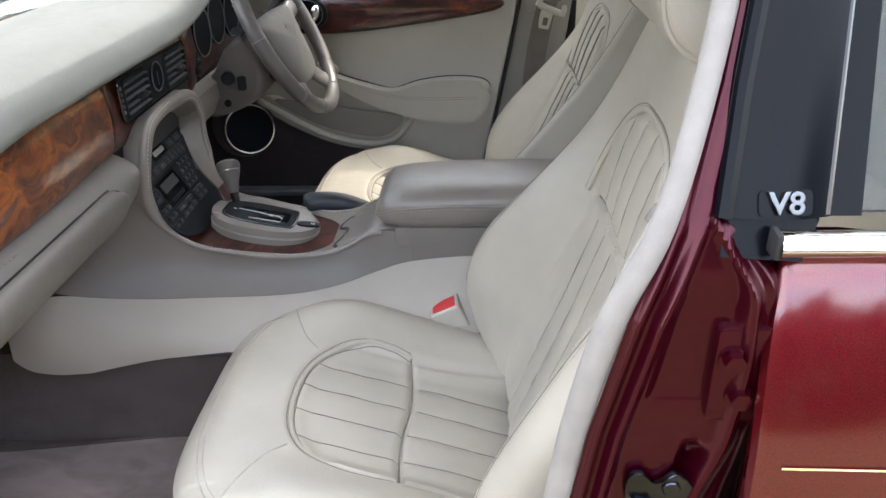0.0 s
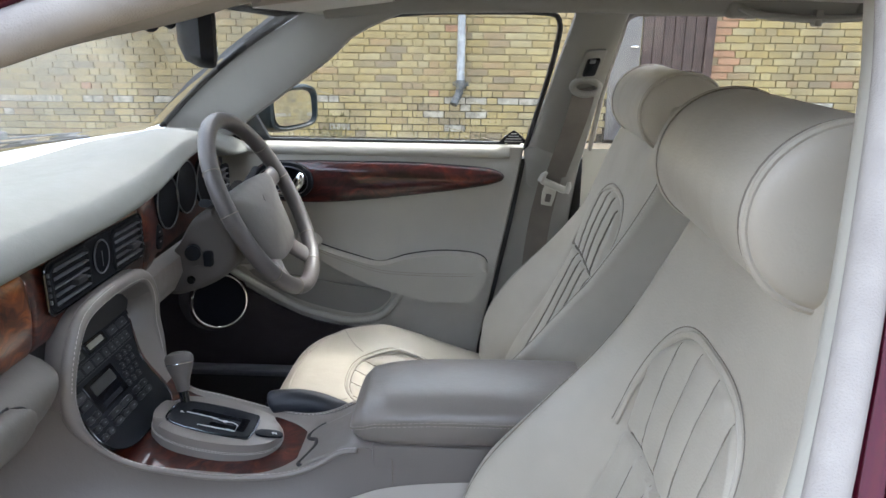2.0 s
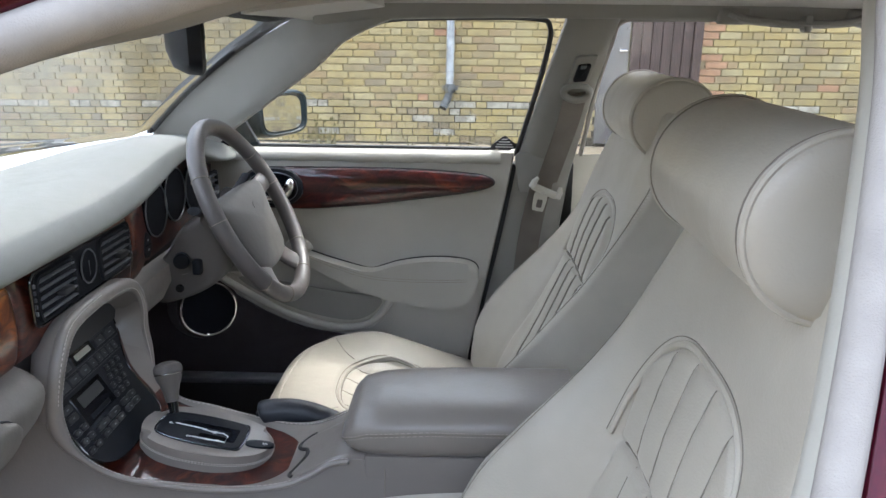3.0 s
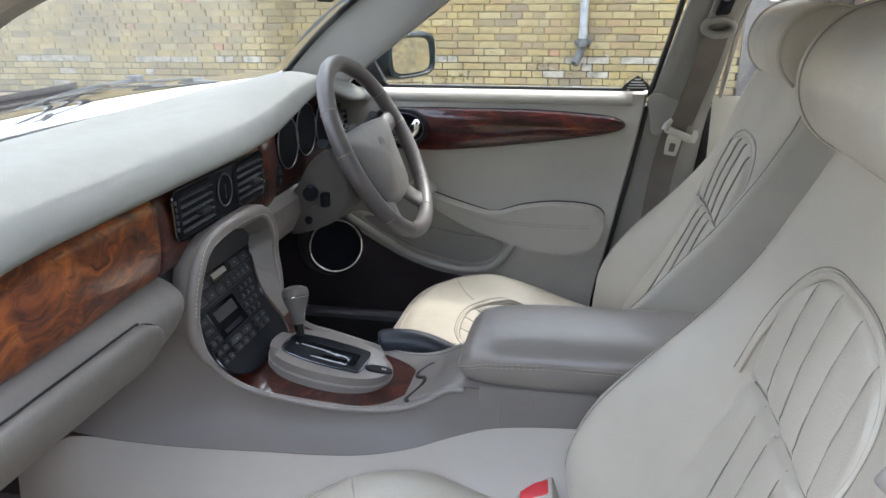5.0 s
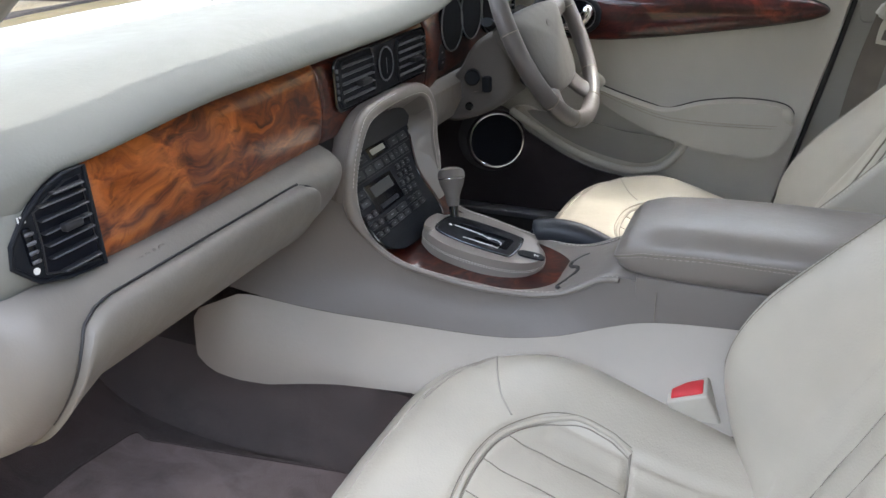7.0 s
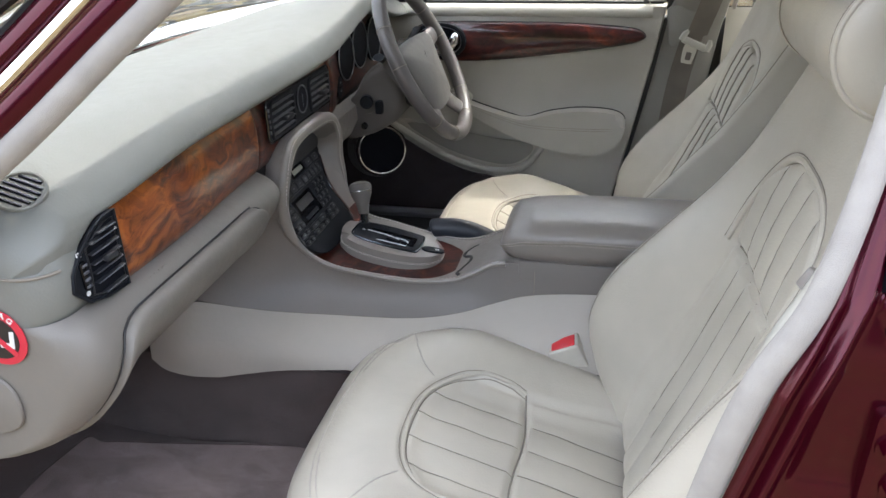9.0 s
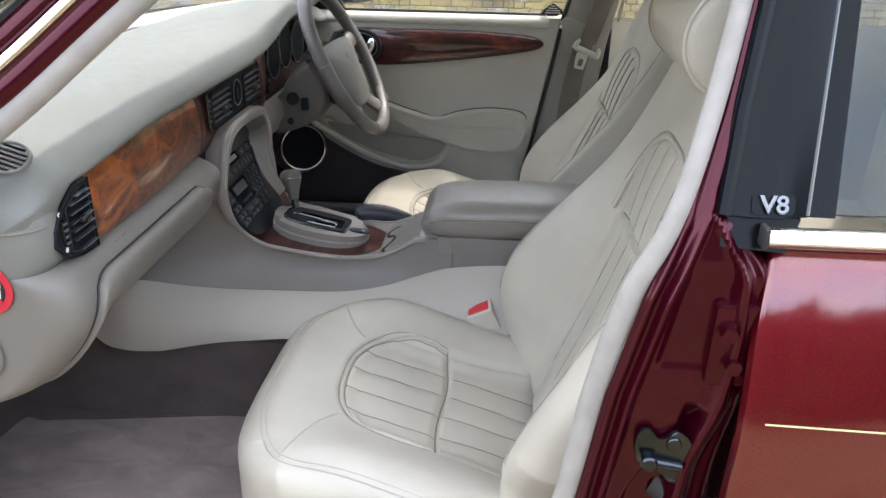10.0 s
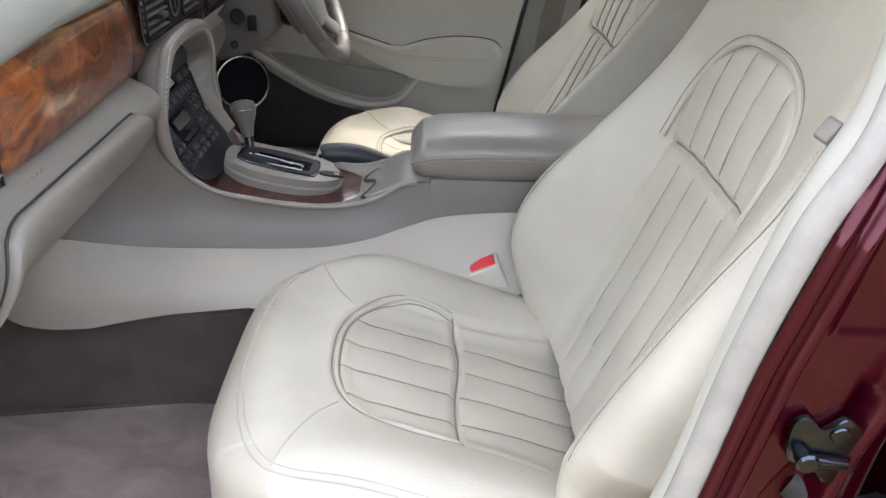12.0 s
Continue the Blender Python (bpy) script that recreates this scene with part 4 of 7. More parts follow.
WELL = [(-0.5465, 0.887), (-0.562, 0.8865), (-0.577, 0.880), (-0.5955, 0.8715), (-0.5955, 0.845), (-0.5985, 0.820), (-0.578, 0.813), (-0.5465, 0.810)]
ov = part("outer_vent", prism([(y, z) for y, z in VENT], (-0.2185, 0, 0), (0, 1, 0), (0, 0, 1), 0.0030, 0.002, 2, 0.004), M_BLACK, dash, "black shield-shaped outer air vent")
part("well", prism(WELL, (-0.2153, 0, 0), (0, 1, 0), (0, 0, 1), 0.0004), M_CLOTHBLACK, ov)
part("well_rim", tube([(-0.2148, y, z) for y, z in WELL], 0.0011, 6, True), M_BUTTON, ov)
part("vent_rim", tube([(-0.2155, y, z) for y, z in VENT], 0.0022, 8, True), M_BLACK, ov)
for i, (z, y0) in enumerate(((0.8165, -0.586), (0.8315, -0.594), (0.8425, -0.594), (0.8530, -0.5945), (0.8640, -0.5945), (0.8750, -0.592), (0.8815, -0.578))):
    part("slat", loft([[(-0.2150, yy, z + 0.0002), (-0.2105, yy, z - 0.0008), (-0.2098, yy, z - 0.0004), (-0.2106, yy, z + 0.0004), (-0.2150, yy, z + 0.0012)] for yy in (y0, -0.547)]), M_BUTTON, ov)
    # lighter line along the slat, a highlight put in as colour
    part("slat_edge", tube([(-0.2099, y0 + 0.001, z - 0.0003), (-0.2099, -0.548, z - 0.0003)], 0.0007, 5), M_SLAT, ov)
part("tab", box((-0.2115, -0.580, 0.8490), (-0.2030, -0.561, 0.8570), 0.003), M_BUTTON, ov)
part("thumbwheel", box((-0.2165, -0.6105, 0.831), (-0.2115, -0.6025, 0.863), 0.0025), M_GLASSBLACK, ov)
for i in range(4):
    part("thumbwheel_rib", box((-0.2120, -0.6105, 0.8335 + 0.0078 * i), (-0.2098, -0.6025, 0.8365 + 0.0078 * i), 0.0008, 1), M_SLAT, ov)
part("open_mark", tube([(-0.2160, -0.6060, 0.8255), (-0.2150, -0.6060, 0.8255)], 0.0030, 14), M_PRINT, ov)
for i in range(3):
    part("closed_mark", box((-0.2160, -0.6095 + 0.0026 * i, 0.8665), (-0.2148, -0.6084 + 0.0026 * i, 0.8725)), M_PRINT, ov)

# lower panel with the glovebox door, and the end by the door
def lower(y, t):
    """The lower panel at y; t 0 at the top, 1 underneath."""
    e = near_end(y)
    pts = [(veneer_face(y, 0).x - 0.004, veneer_face(y, 0).z + 0.003), (-0.209 - 0.006 * step(-0.50, -0.16, y), veneer_face(y, 0).z - 0.008), (-0.198, 0.768), (-0.209, 0.735), (-0.243, 0.695), (-0.286, 0.665), (-0.350, 0.648), (-0.46, 0.655)]
    p = curve([(a, 0, b) for a, b in pts], 6)
    i = t * (len(p) - 1)
    q = p[int(i)].lerp(p[min(int(i) + 1, len(p) - 1)], i - int(i))
    return Vector((q.x + 0.012 * e, y, q.z - 0.05 * e * t))


FAR_END = [(0.0, -0.150), (0.14, -0.155), (0.41, -0.170), (0.56, -0.190), (0.83, -0.225), (1.0, -0.240)]
rows = []
for i in range(30):
    rows.append([lower(-0.62 + i / 29 * (lerp_table(FAR_END, t / 24)[0] - 0.020 + 0.62), t / 24) for t in range(25)])
rim_row = rows[-1]
for k in range(1, 8):
    a = k / 7 * math.pi / 2
    rows.append([q + Vector((-0.024 * (1 - math.cos(a)), 0.020 * math.sin(a), 0)) for q in rim_row])
rows.append([q + Vector((-0.030, 0.002, 0)) for q in rows[-1]])
rows = [[corner(q, s) for q in rows[0]] for s in ROUND[::-1]] + rows
part("lower_panel", grid(rows), M_LOWDASH, dash, "pale vinyl lower panel")
# glovebox door: a proud curved lid whose rolled top edge stands off the panel above it
LID = [(-0.6195, 0.72), (-0.618, 0.54), (-0.611, 0.40), (-0.602, 0.30), (-0.588, 0.245), (-0.54, 0.222), (-0.295, 0.205), (-0.272, 0.222), (-0.254, 0.27), (-0.243, 0.36), (-0.237, 0.52)]
lip = [Vector((p.x, p.y, 0)) for p in curve([(y, t, 0) for y, t in LID], 8)]
lid = []
for p in lip:
    row = []
    for k, (dt, off) in enumerate(((-0.004, -0.004), (-0.004, 0.004), (0.004, 0.0085), (0.018, 0.0115), (0.04, 0.013), (0.08, 0.0135), (0.14, 0.013), (0.22, 0.012), (0.32, 0.011), (0.42, 0.010))):
        q = lower(p.x, min(p.y + dt, 0.9))
        row.append(q + Vector((off, 0, off * 0.25)))
    lid.append(row)
gl = part("glovebox_lid", grid(lid), M_LOWDASH, dash, "pale vinyl glovebox lid with a rolled lip")
# dark tube drawn as the shadow line above the lid's lip
part("lid_gap", tube([lower(p.x, p.y - 0.010) + Vector((0.0012, 0, 0.001)) for p in lip if p.y < 0.60], 0.0014, 6), M_RUBBER, gl)
letters("AIRBAG", 0.013, lower(-0.50, 0.105) + Vector((0.004, 0, -0.006)), (0, 1, 0.03), (-0.25, 0, 1), M_LOWDASH, dash, "embossed_lettering", 0.0006)

# end face toward the door
part("end_seam", tube([corner(Vector((veneer_face(-0.62, 0.55).x, -0.62, 0.866)), s) + Vector((0, -0.0005, 0)) for s in [0.012 + 0.006 * k for k in range(9)] + [0.09, 0.14, 0.20]], 0.0016, 6), M_SEAM, dash)
part("fuse_cover", prism(oval(0.050, 0.040, 30, 2.6), (-0.337, -0.660, 0.713), (1, 0, 0), (0, 0, 1), 0.004, 0.0025), M_LOWDASH, dash, "oval pale fuse box cover")
# side demister: round grille
DC, DU = Vector((-0.265, -0.603, 0.9345)), Vector((0.26, -0.41, 0.87)).normalized()
D1 = Vector((1, 0, -0.30)).normalized()
D1 = (D1 - DU * D1.dot(DU)).normalized()
D2 = DU.cross(D1)
dm = part("side_demister", tube([DC - DU * 0.012, DC + DU * 0.0010], 0.0240, 28), M_PAD, dash, "round pale demister grille")
for i in range(6):
    o = -0.0162 + 0.0065 * i
    w = math.sqrt(0.0205**2 - o * o)
    c = DC + D2 * o + DU * 0.0008
    part("slot", tube([c - D1 * w, c + D1 * w], 0.0020, 6), M_GLASSBLACK, dm)
part("demister_rim", tube([DC + DU * 0.0008 + 0.0238 * (math.cos(a / 14 * math.pi) * D1 + math.sin(a / 14 * math.pi) * D2) for a in range(28)], 0.0023, 8, True), M_PAD, dm)
# long screen demister, a dark grille along the base of the glass
slot_rows = []
for i in range(41):
    y = -0.42 + 0.84 * i / 40
    x0 = screen(y / 0.735, 0).x
    w = 0.022 * math.sqrt(max(0.0, 1 - (y / 0.425) ** 2)) + 0.003
    slot_rows.append([(x0 + 0.042 + w * s, y, 0.9215 + w * s * 0.46) for s in (-1, 0, 1)])
sd = part("screen_demister", grid(slot_rows), M_BLACK, dash, "long dark slotted demister grille")
for s in (-0.6, -0.2, 0.2, 0.6):
    part("slat", tube([Vector(r[1]).lerp(Vector(r[2] if s > 0 else r[0]), abs(s)) + Vector((0, 0, 0.001)) for r in slot_rows], 0.0016, 5), M_GREYTRIM, sd)

sticker = thing("airbag_sticker", (-0.285, -0.663, 0.80), "round red and black airbag warning sticker", "sticker")
sc = Vector((-0.287, -0.6605, 0.800))
part("disc", tube([sc, sc + Vector((0, -0.0012, 0))], 0.0335, 36), M_STICKER, sticker)
part("field", tube([sc + Vector((0, -0.0012, -0.001)), sc + Vector((0, -0.0018, -0.001))], 0.0250, 32), M_STICKERBLACK, sticker)
part("bar", prism(rect(-0.026, -0.0032, 0.026, 0.0032), sc + Vector((0, -0.0018, -0.001)), (0.72, 0, -0.70), (0.70, 0, 0.72), 0.0008), M_STICKER, sticker)
part("seat_sign", prism([(-0.002, -0.012), (0.014, -0.012), (0.018, 0.008), (0.013, 0.008), (0.010, -0.006), (-0.002, -0.006)], sc + Vector((0.004, -0.0018, 0)), (1, 0, 0), (0, 0, 1), 0.0006), M_PRINT, sticker)
part("dot_sign", tube([sc + Vector((-0.010, -0.0018, 0.002)), sc + Vector((-0.010, -0.0025, 0.002))], 0.005, 16), M_PRINT, sticker)
for i, ch in enumerate("AIRBAG"):
    th = radians(46 - 18.4 * i)
    letters(ch, 0.0095, sc + Vector((-0.0292 * math.sin(th), -0.0016, 0.0292 * math.cos(th))), (math.cos(th), 0, math.sin(th)), (-math.sin(th), 0, math.cos(th)), M_PRINT, sticker, "lettering", 0.0003)

# ---- front seats ----
def spread(n, k=0.55):
    """n + 1 steps from -1 to 1, closer together toward both ends."""
    out = []
    for i in range(n + 1):
        t = -1 + 2 * i / n
        out.append((1 - k) * t + k * math.sin(t * math.pi / 2))
    return out


def flute(q):
    """The cross-section of sewn flutes: full between the seams, sharply drawn in at each."""
    return abs(math.sin(math.pi * q)) ** 0.5 - 1


PITCH = 0.052
CREASE = 0.205
CREASE_H = 0.294    # the crossing seam of the backrest


def cushion_top(x, y):
    """Height of the cushion at x from its front reference and y from its middle, without the rolled rim."""
    ay = abs(y)
    inside_w = 0.128 + 0.02 * step(0.2, 0.4, x)
    front = 0.050 + 0.105 * (1 - math.sqrt(max(0.0, 1 - min(ay / 0.136, 1) ** 2.6)))
    e = min(inside_w - ay, x - front)
    z = 0.518 - 0.108 * step(0.0, 0.47, x)
    z += 0.028 * step(0.10, 0.21, ay) * step(-0.02, 0.12, x)
    dip = step(-0.012, 0.030, e)
    z -= 0.012 * dip
    if e > -0.004:
        rim = step(-0.004, 0.012, e)
        z += rim * 0.0030 * flute(y / PITCH + 0.5) * (1 - 0.3 * step(0.3, 0.4, x))
        z -= rim * 0.009 * math.exp(-((x - CREASE - 0.004 * math.sin(y * 30)) / 0.0045) ** 2)
        z += 0.003 * math.sin((x - CREASE) * 24) * rim
    z -= 0.006 * math.exp(-(e / 0.006) ** 2)
    z += 0.0025 * noise.noise(Vector((x * 9, y * 9, 1.3)))
    return z


def cushion_plan(s):
    """Front edge at the side share s."""
    return -0.093 + 0.105 * abs(s) ** 4.4


def cushion_point(s, t):
    w = 0.258 - 0.012 * abs(t) ** 6
    y = w * s
    x0, x1 = cushion_plan(s), 0.43
    x = x0 + (x1 - x0) * (t + 1) / 2
    d = min((1 - abs(s)) * w, (x - x0) * (1 if abs(s) < 0.7 else 0.8))
    R = 0.062
    z = cushion_top(x, y)
    if d < R:
        z -= 0.9 * (R - math.sqrt(max(0.0, R * R - (R - d) ** 2)))
    return Vector((x, y, z))


def make_cushion():
    ss, tt = spread(190, 0.4), spread(150, 0.4)
    rows = []
    for t in tt:
        row = [cushion_point(s, t) for s in ss]
        l, r = row[0], row[-1]
        row = [Vector((l.x + 0.01, l.y + 0.03, 0.30)), Vector((l.x, l.y - 0.004, 0.38))] + row + [Vector((r.x, r.y + 0.004, 0.38)), Vector((r.x + 0.01, r.y - 0.03, 0.30))]
        rows.append(row)
    f = rows[0]
    front = [[Vector((q.x - 0.002, q.y, min(q.z, 0.38))) for q in f], [Vector((q.x + 0.035, q.y * 0.95, min(q.z, 0.30))) for q in f]]
    return grid(front[::-1] + rows)


def back_half(h):
    """Half-width of the backrest at the height h along it."""
    return lerp_table([(0.0, 0.235), (0.06, 0.267), (0.15, 0.270), (0.24, 0.262), (0.36, 0.246), (0.46, 0.224), (0.54, 0.190), (0.60, 0.150), (0.64, 0.11)], h)[0]


BOLSTER_TOP = [0.60]
PROUD = [0.0006, 0.0006, 18]    # lift and thickness of the flute seams, length of the bolster seam
SWELL = [0.0]      # how far the sewn insert stands out


SWOLLEN = [(p.x, p.y) for p in curve([(-0.07, 0.020, 0), (-0.05, 0.042, 0), (0.0, 0.086, 0), (0.065, 0.112, 0), (0.136, 0.110, 0), (0.216, 0.083, 0), (0.335, 0.034, 0), (0.45, 0.008, 0), (0.55, 0.0, 0), (0.70, 0.0, 0)], 6)]    # depth of the bolster at each height
NARROW = []       # depth of the square inboard edge at each height, where the seat has one


def half_at(s, h):
    """Half-width on the side of s: the inboard edge of the driver's seat is cut square."""
    return min(back_half(h), 0.198 - 0.05 * step(0.50, 0.64, h)) if NARROW and s < 0 else back_half(h)


def back_point(s, h):
    """A place on the backrest's front: x to the rear, y across, z along the back."""
    w = half_at(s, h)
    y = w * s
    ay = abs(y)
    if NARROW and y < 0:
        bol = lerp_table(NARROW, h)[0] * step(0.118, 0.190, ay)
        x = -bol + 0.012 * math.sin(h * 6.0)
    elif y > 0 and not NARROW:
        # the inboard bolster swells low down and tucks in over the cushion
        bol = lerp_table(SWOLLEN, h)[0] * step(0.10, 0.225, ay)
        x = -bol + 0.012 * math.sin(h * 6.0)
    else:
        bol = 0.085 * step(0.10, 0.225, ay) * step(BOLSTER_TOP[0], 0.06, h) * step(-0.20, 0.03, h)
        x = -bol + 0.012 * math.sin(h * 6.0)
    top = 0.440 - 0.120 * (1 - math.sqrt(max(0.0, 1 - min(ay / 0.134, 1) ** 3.0)))
    iw = 0.128 + 0.012 * step(0.25, 0.05, h)
    e = min(iw - ay, top - h)
    if e > -0.004:
        rim = step(-0.004, 0.012, e)
        x -= rim * ((0.0034 + 0.3 * SWELL[0]) * flute(y / PITCH + 0.5) + SWELL[0])
        x += rim * 0.010 * math.exp(-((h - CREASE_H + 0.10 * abs(y) ** 1.6) / 0.005) ** 2)
        x -= rim * 0.005 * math.sin(max(0.0, min(1.0, (h - CREASE_H) / 0.15)) * math.pi)
    x += 0.006 * math.exp(-(e / 0.006) ** 2)
    d = min((1 - abs(s)) * w, 0.64 - h + 0.02)
    R = 0.012 if NARROW and y < 0 else 0.045
    if d < R:
        x += 0.95 * (R - math.sqrt(max(0.0, R * R - (R - d) ** 2)))
    x += 0.0025 * noise.noise(Vector((y * 9, h * 9, 5.1)))
    return Vector((x, y, h))


def make_back():
    ss = spread(190, 0.4)
    rows = []
    n = 170
    for i in range(n + 1):
        h = -0.06 + 0.70 * i / n
        row = [back_point(s, h) for s in ss]
        l, r = row[0], row[-1]
        th = 0.115 - 0.055 * step(0.3, 0.64, h)
        row = [Vector((th, l.y * 0.8, h)), Vector((th * 0.95, l.y * 0.95, h)), Vector((th * 0.7, l.y * 1.01, h))] + row + [Vector((th * 0.7, r.y * 1.01, h)), Vector((th * 0.95, r.y * 0.95, h)), Vector((th, r.y * 0.8, h))]
        rows.append(row)
    return grid(rows, wrap=True)


def on_back(line, lift=0.0):
    return [back_point(y / half_at(y, h), h) + Vector((-lift, 0, 0)) for y, h in line]


def on_cushion(line, lift=0.0):
    out = []
    for x, y in line:
        s = y / 0.255
        x0 = cushion_plan(s)
        out.append(cushion_point(s, (x - x0) / (0.43 - x0) * 2 - 1) + Vector((0, 0, lift)))
    return out


def xf(data, m):
    return [tuple(m @ Vector(v)) for v in data[0]], data[1]


def make_seat(name, label, at, recline, head, base_x=0.375, base_z=0.49):
    """A fluted leather seat: cushion, backrest with arched insert, rolled headrest."""
    seat = thing(name, (at[0] + 0.2, at[1], at[2] + 0.27), label, "car seat", "front seats")
    mc = Matrix.Translation(at)
    cu = part("cushion", xf(make_cushion(), mc), M_LEATHER, seat, "cream fluted leather cushion")
    arch = []
    for i in range(61):
        a = -1 + 2 * i / 60
        y = 0.136 * math.sin(a * math.pi / 2)
        arch.append((0.050 + 0.105 * (1 - math.sqrt(max(0.0, 1 - abs(y / 0.136) ** 2.6))), y))
    arch = [(0.203, -0.130), (0.18, -0.135)] + arch + [(0.18, 0.135), (0.203, 0.130)]
    part("piping", tube([mc @ p for p in on_cushion(arch, 0.0020)], 0.0034, 8), M_LEATHER, cu)
    # dark lines along the piping: its seams and the shadow it throws
    for off, r in ((-0.0052, 0.0007), (0.0046, 0.0009)):
        part("rim_seam", tube([mc @ p for p in on_cushion([(x + off * max(0.0, 1 - abs(y / 0.136) ** 2.6), y * (1 - off * 6.5)) for x, y in arch], 0.0004)], r, 6), M_SEAM, cu)
    for gy in (-0.078, -0.026, 0.026, 0.078):
        for x0, x1 in ((0.050 + 0.105 * (1 - math.sqrt(max(0.0, 1 - abs(gy / 0.136) ** 2.6))) + 0.006, CREASE - 0.003), (CREASE + 0.004, 0.385)):
            part("flute_seam", tube([mc @ p for p in on_cushion([(x0 + (x1 - x0) * k / 16, gy + 0.0005 * math.sin(k * 0.9 + gy * 50)) for k in range(17)], 0.0008)], 0.0008, 6), M_FLUTE, cu)
    part("crease_seam", tube([mc @ p for p in on_cushion([(CREASE + 0.004 * math.sin(y / 100 * 30), y / 100) for y in range(-13, 14)], 0.0016)], 0.0015, 6), M_FLUTE, cu)
    for sg in (-1, 1):
        seam = [(0.062, 0.105 * sg), (0.040, 0.130 * sg), (0.022, 0.165 * sg), (0.010, 0.195 * sg), (0.004, 0.212 * sg)]
        part("seam", tube([mc @ Vector(p) for p in curve(on_cushion(seam, 0.0004), 4)], 0.0012, 6), M_PIPING, cu)
        run = [(-0.055, 0.10 * sg), (-0.040, 0.155 * sg), (-0.015, 0.20 * sg), (0.02, 0.2235 * sg), (0.10, 0.236 * sg), (0.25, 0.242 * sg), (0.36, 0.244 * sg)]
        part("edge_seam", tube([mc @ Vector(p) for p in curve(on_cushion(run, 0.0008), 6)], 0.0013, 6), M_PIPING, cu)
        run = [(x + 0.006, y - 0.006 * sg) for x, y in run]
        part("edge_seam", tube([mc @ Vector(p) for p in curve(on_cushion(run, 0.0007), 6)], 0.0009, 6), M_PIPING, cu)
    part("front_seam", tube([mc @ p for p in on_cushion([(-0.055 - 0.006 * math.cos(k / 10 * 3.14 / 2), 0.010 * k) for k in range(-10, 11)], 0.0003)], 0.0011, 6), M_PIPING, cu)
    mb = Matrix.Translation((base_x + at[0], at[1], base_z + at[2])) @ Matrix.Rotation(radians(recline), 4, "Y")
    bk = part("backrest", xf(make_back(), mb), M_LEATHER, seat, "cream fluted leather backrest")
    arch = []
    for i in range(61):
        a = -1 + 2 * i / 60
        y = 0.134 * math.sin(a * math.pi / 2)
        arch.append((y, 0.442 - 0.120 * (1 - math.sqrt(max(0.0, 1 - abs(y / 0.134) ** 3.0)))))
    arch = [(-0.134, 0.29), (-0.134, 0.31)] + arch + [(0.134, 0.31), (0.134, 0.29)]
    part("piping", tube([mb @ p for p in on_back(arch, 0.003)], 0.0042, 8), M_LEATHER, bk)
    rim_line = [(y * 1.046, h + (0.0062 if h > 0.33 else 0.0062 * (h - 0.29) / 0.04)) for y, h in arch]
    # seam and piping shadow in one dark line
    part("rim_seam", tube([mb @ p for p in on_back(rim_line, 0.0003)], 0.0006, 6), M_SEAM, bk)
    for gy in (-0.078, -0.026, 0.026, 0.078):
        for h0, h1 in ((0.02, CREASE_H - 0.006), (CREASE_H + 0.005, 0.433 - 0.120 * (1 - math.sqrt(max(0.0, 1 - abs(gy / 0.134) ** 3.0))))):
            part("flute_seam", tube([mb @ p for p in on_back([(gy + 0.0005 * math.sin(k * 0.8 + gy * 60), h0 + (h1 - h0) * k / 18) for k in range(19)], PROUD[0])], PROUD[1], 6), M_FLUTE, bk)
    part("crease_seam", tube([mb @ p for p in on_back([(y / 100, CREASE_H - 0.10 * abs(y / 100) ** 1.6) for y in range(-12, 13)], 0.0006 + PROUD[0])], 0.0009 + PROUD[1], 6), M_FLUTE, bk)
    for sg in (-1, 1):
        run = [(0.222 * sg, 0.03 + 0.022 * k) for k in range(PROUD[2])]
        run = [(min(abs(y), half_at(sg, h) - (0.010 if NARROW and sg < 0 else 0.028)) * sg, h) for y, h in run]
        part("bolster_seam", tube([mb @ p for p in on_back(run, 0.0002)], 0.0008, 6), M_SEAM, bk)
        for off in (-0.005, 0.005):
            line = on_back([(y + off * sg, h) for y, h in run], 0.0006)
            stitches = []
            for a, b in zip(line, line[1:]):
                for k in range(4):
                    stitches.append(tube([mb @ a.lerp(b, k / 4 + 0.03), mb @ a.lerp(b, k / 4 + 0.16)], 0.0005, 4))
            part("stitching", join(*stitches), M_PIPING if not NARROW else M_STITCH, bk)["kind"] = "stuff"
    # headrest: a bolster lying across, flat ends edged with piping
    hx, hz, hw, hr = head
    rings = []
    for y, r in ((-hw, 0.0), (-hw - 0.004, hr * 0.55), (-hw - 0.002, hr * 0.86), (-hw + 0.004, hr * 0.965), (-hw + 0.012, hr), (-hw * 0.45, hr * 1.0), (-hw * 0.45 + 0.003, hr * 0.997), (-hw * 0.45 + 0.006, hr), (hw * 0.45 - 0.006, hr), (hw * 0.45 - 0.003, hr * 0.997), (hw * 0.45, hr), (hw - 0.012, hr), (hw - 0.004, hr * 0.965), (hw + 0.002, hr * 0.86), (hw + 0.004, hr * 0.55), (hw, 0.0)):
        rr = max(r, 0.0005)
        rings.append([Vector((hx + 1.03 * rr * math.cos(a / 24 * math.pi), at[1] + y, hz + 0.98 * rr * math.sin(a / 24 * math.pi))) for a in range(48)])
    hd = part("headrest", loft(rings), M_LEATHER, seat, "rolled cream leather headrest")
    for y in (-hw + 0.006, hw - 0.006):
        part("piping", tube([(hx + 1.03 * (hr * 0.985) * math.cos(a / 24 * math.pi), at[1] + y, hz + 0.98 * (hr * 0.985) * math.sin(a / 24 * math.pi)) for a in range(48)], 0.0032, 8, True), M_LEATHER, hd)
        inner = y + (0.0055 if y < 0 else -0.0055)
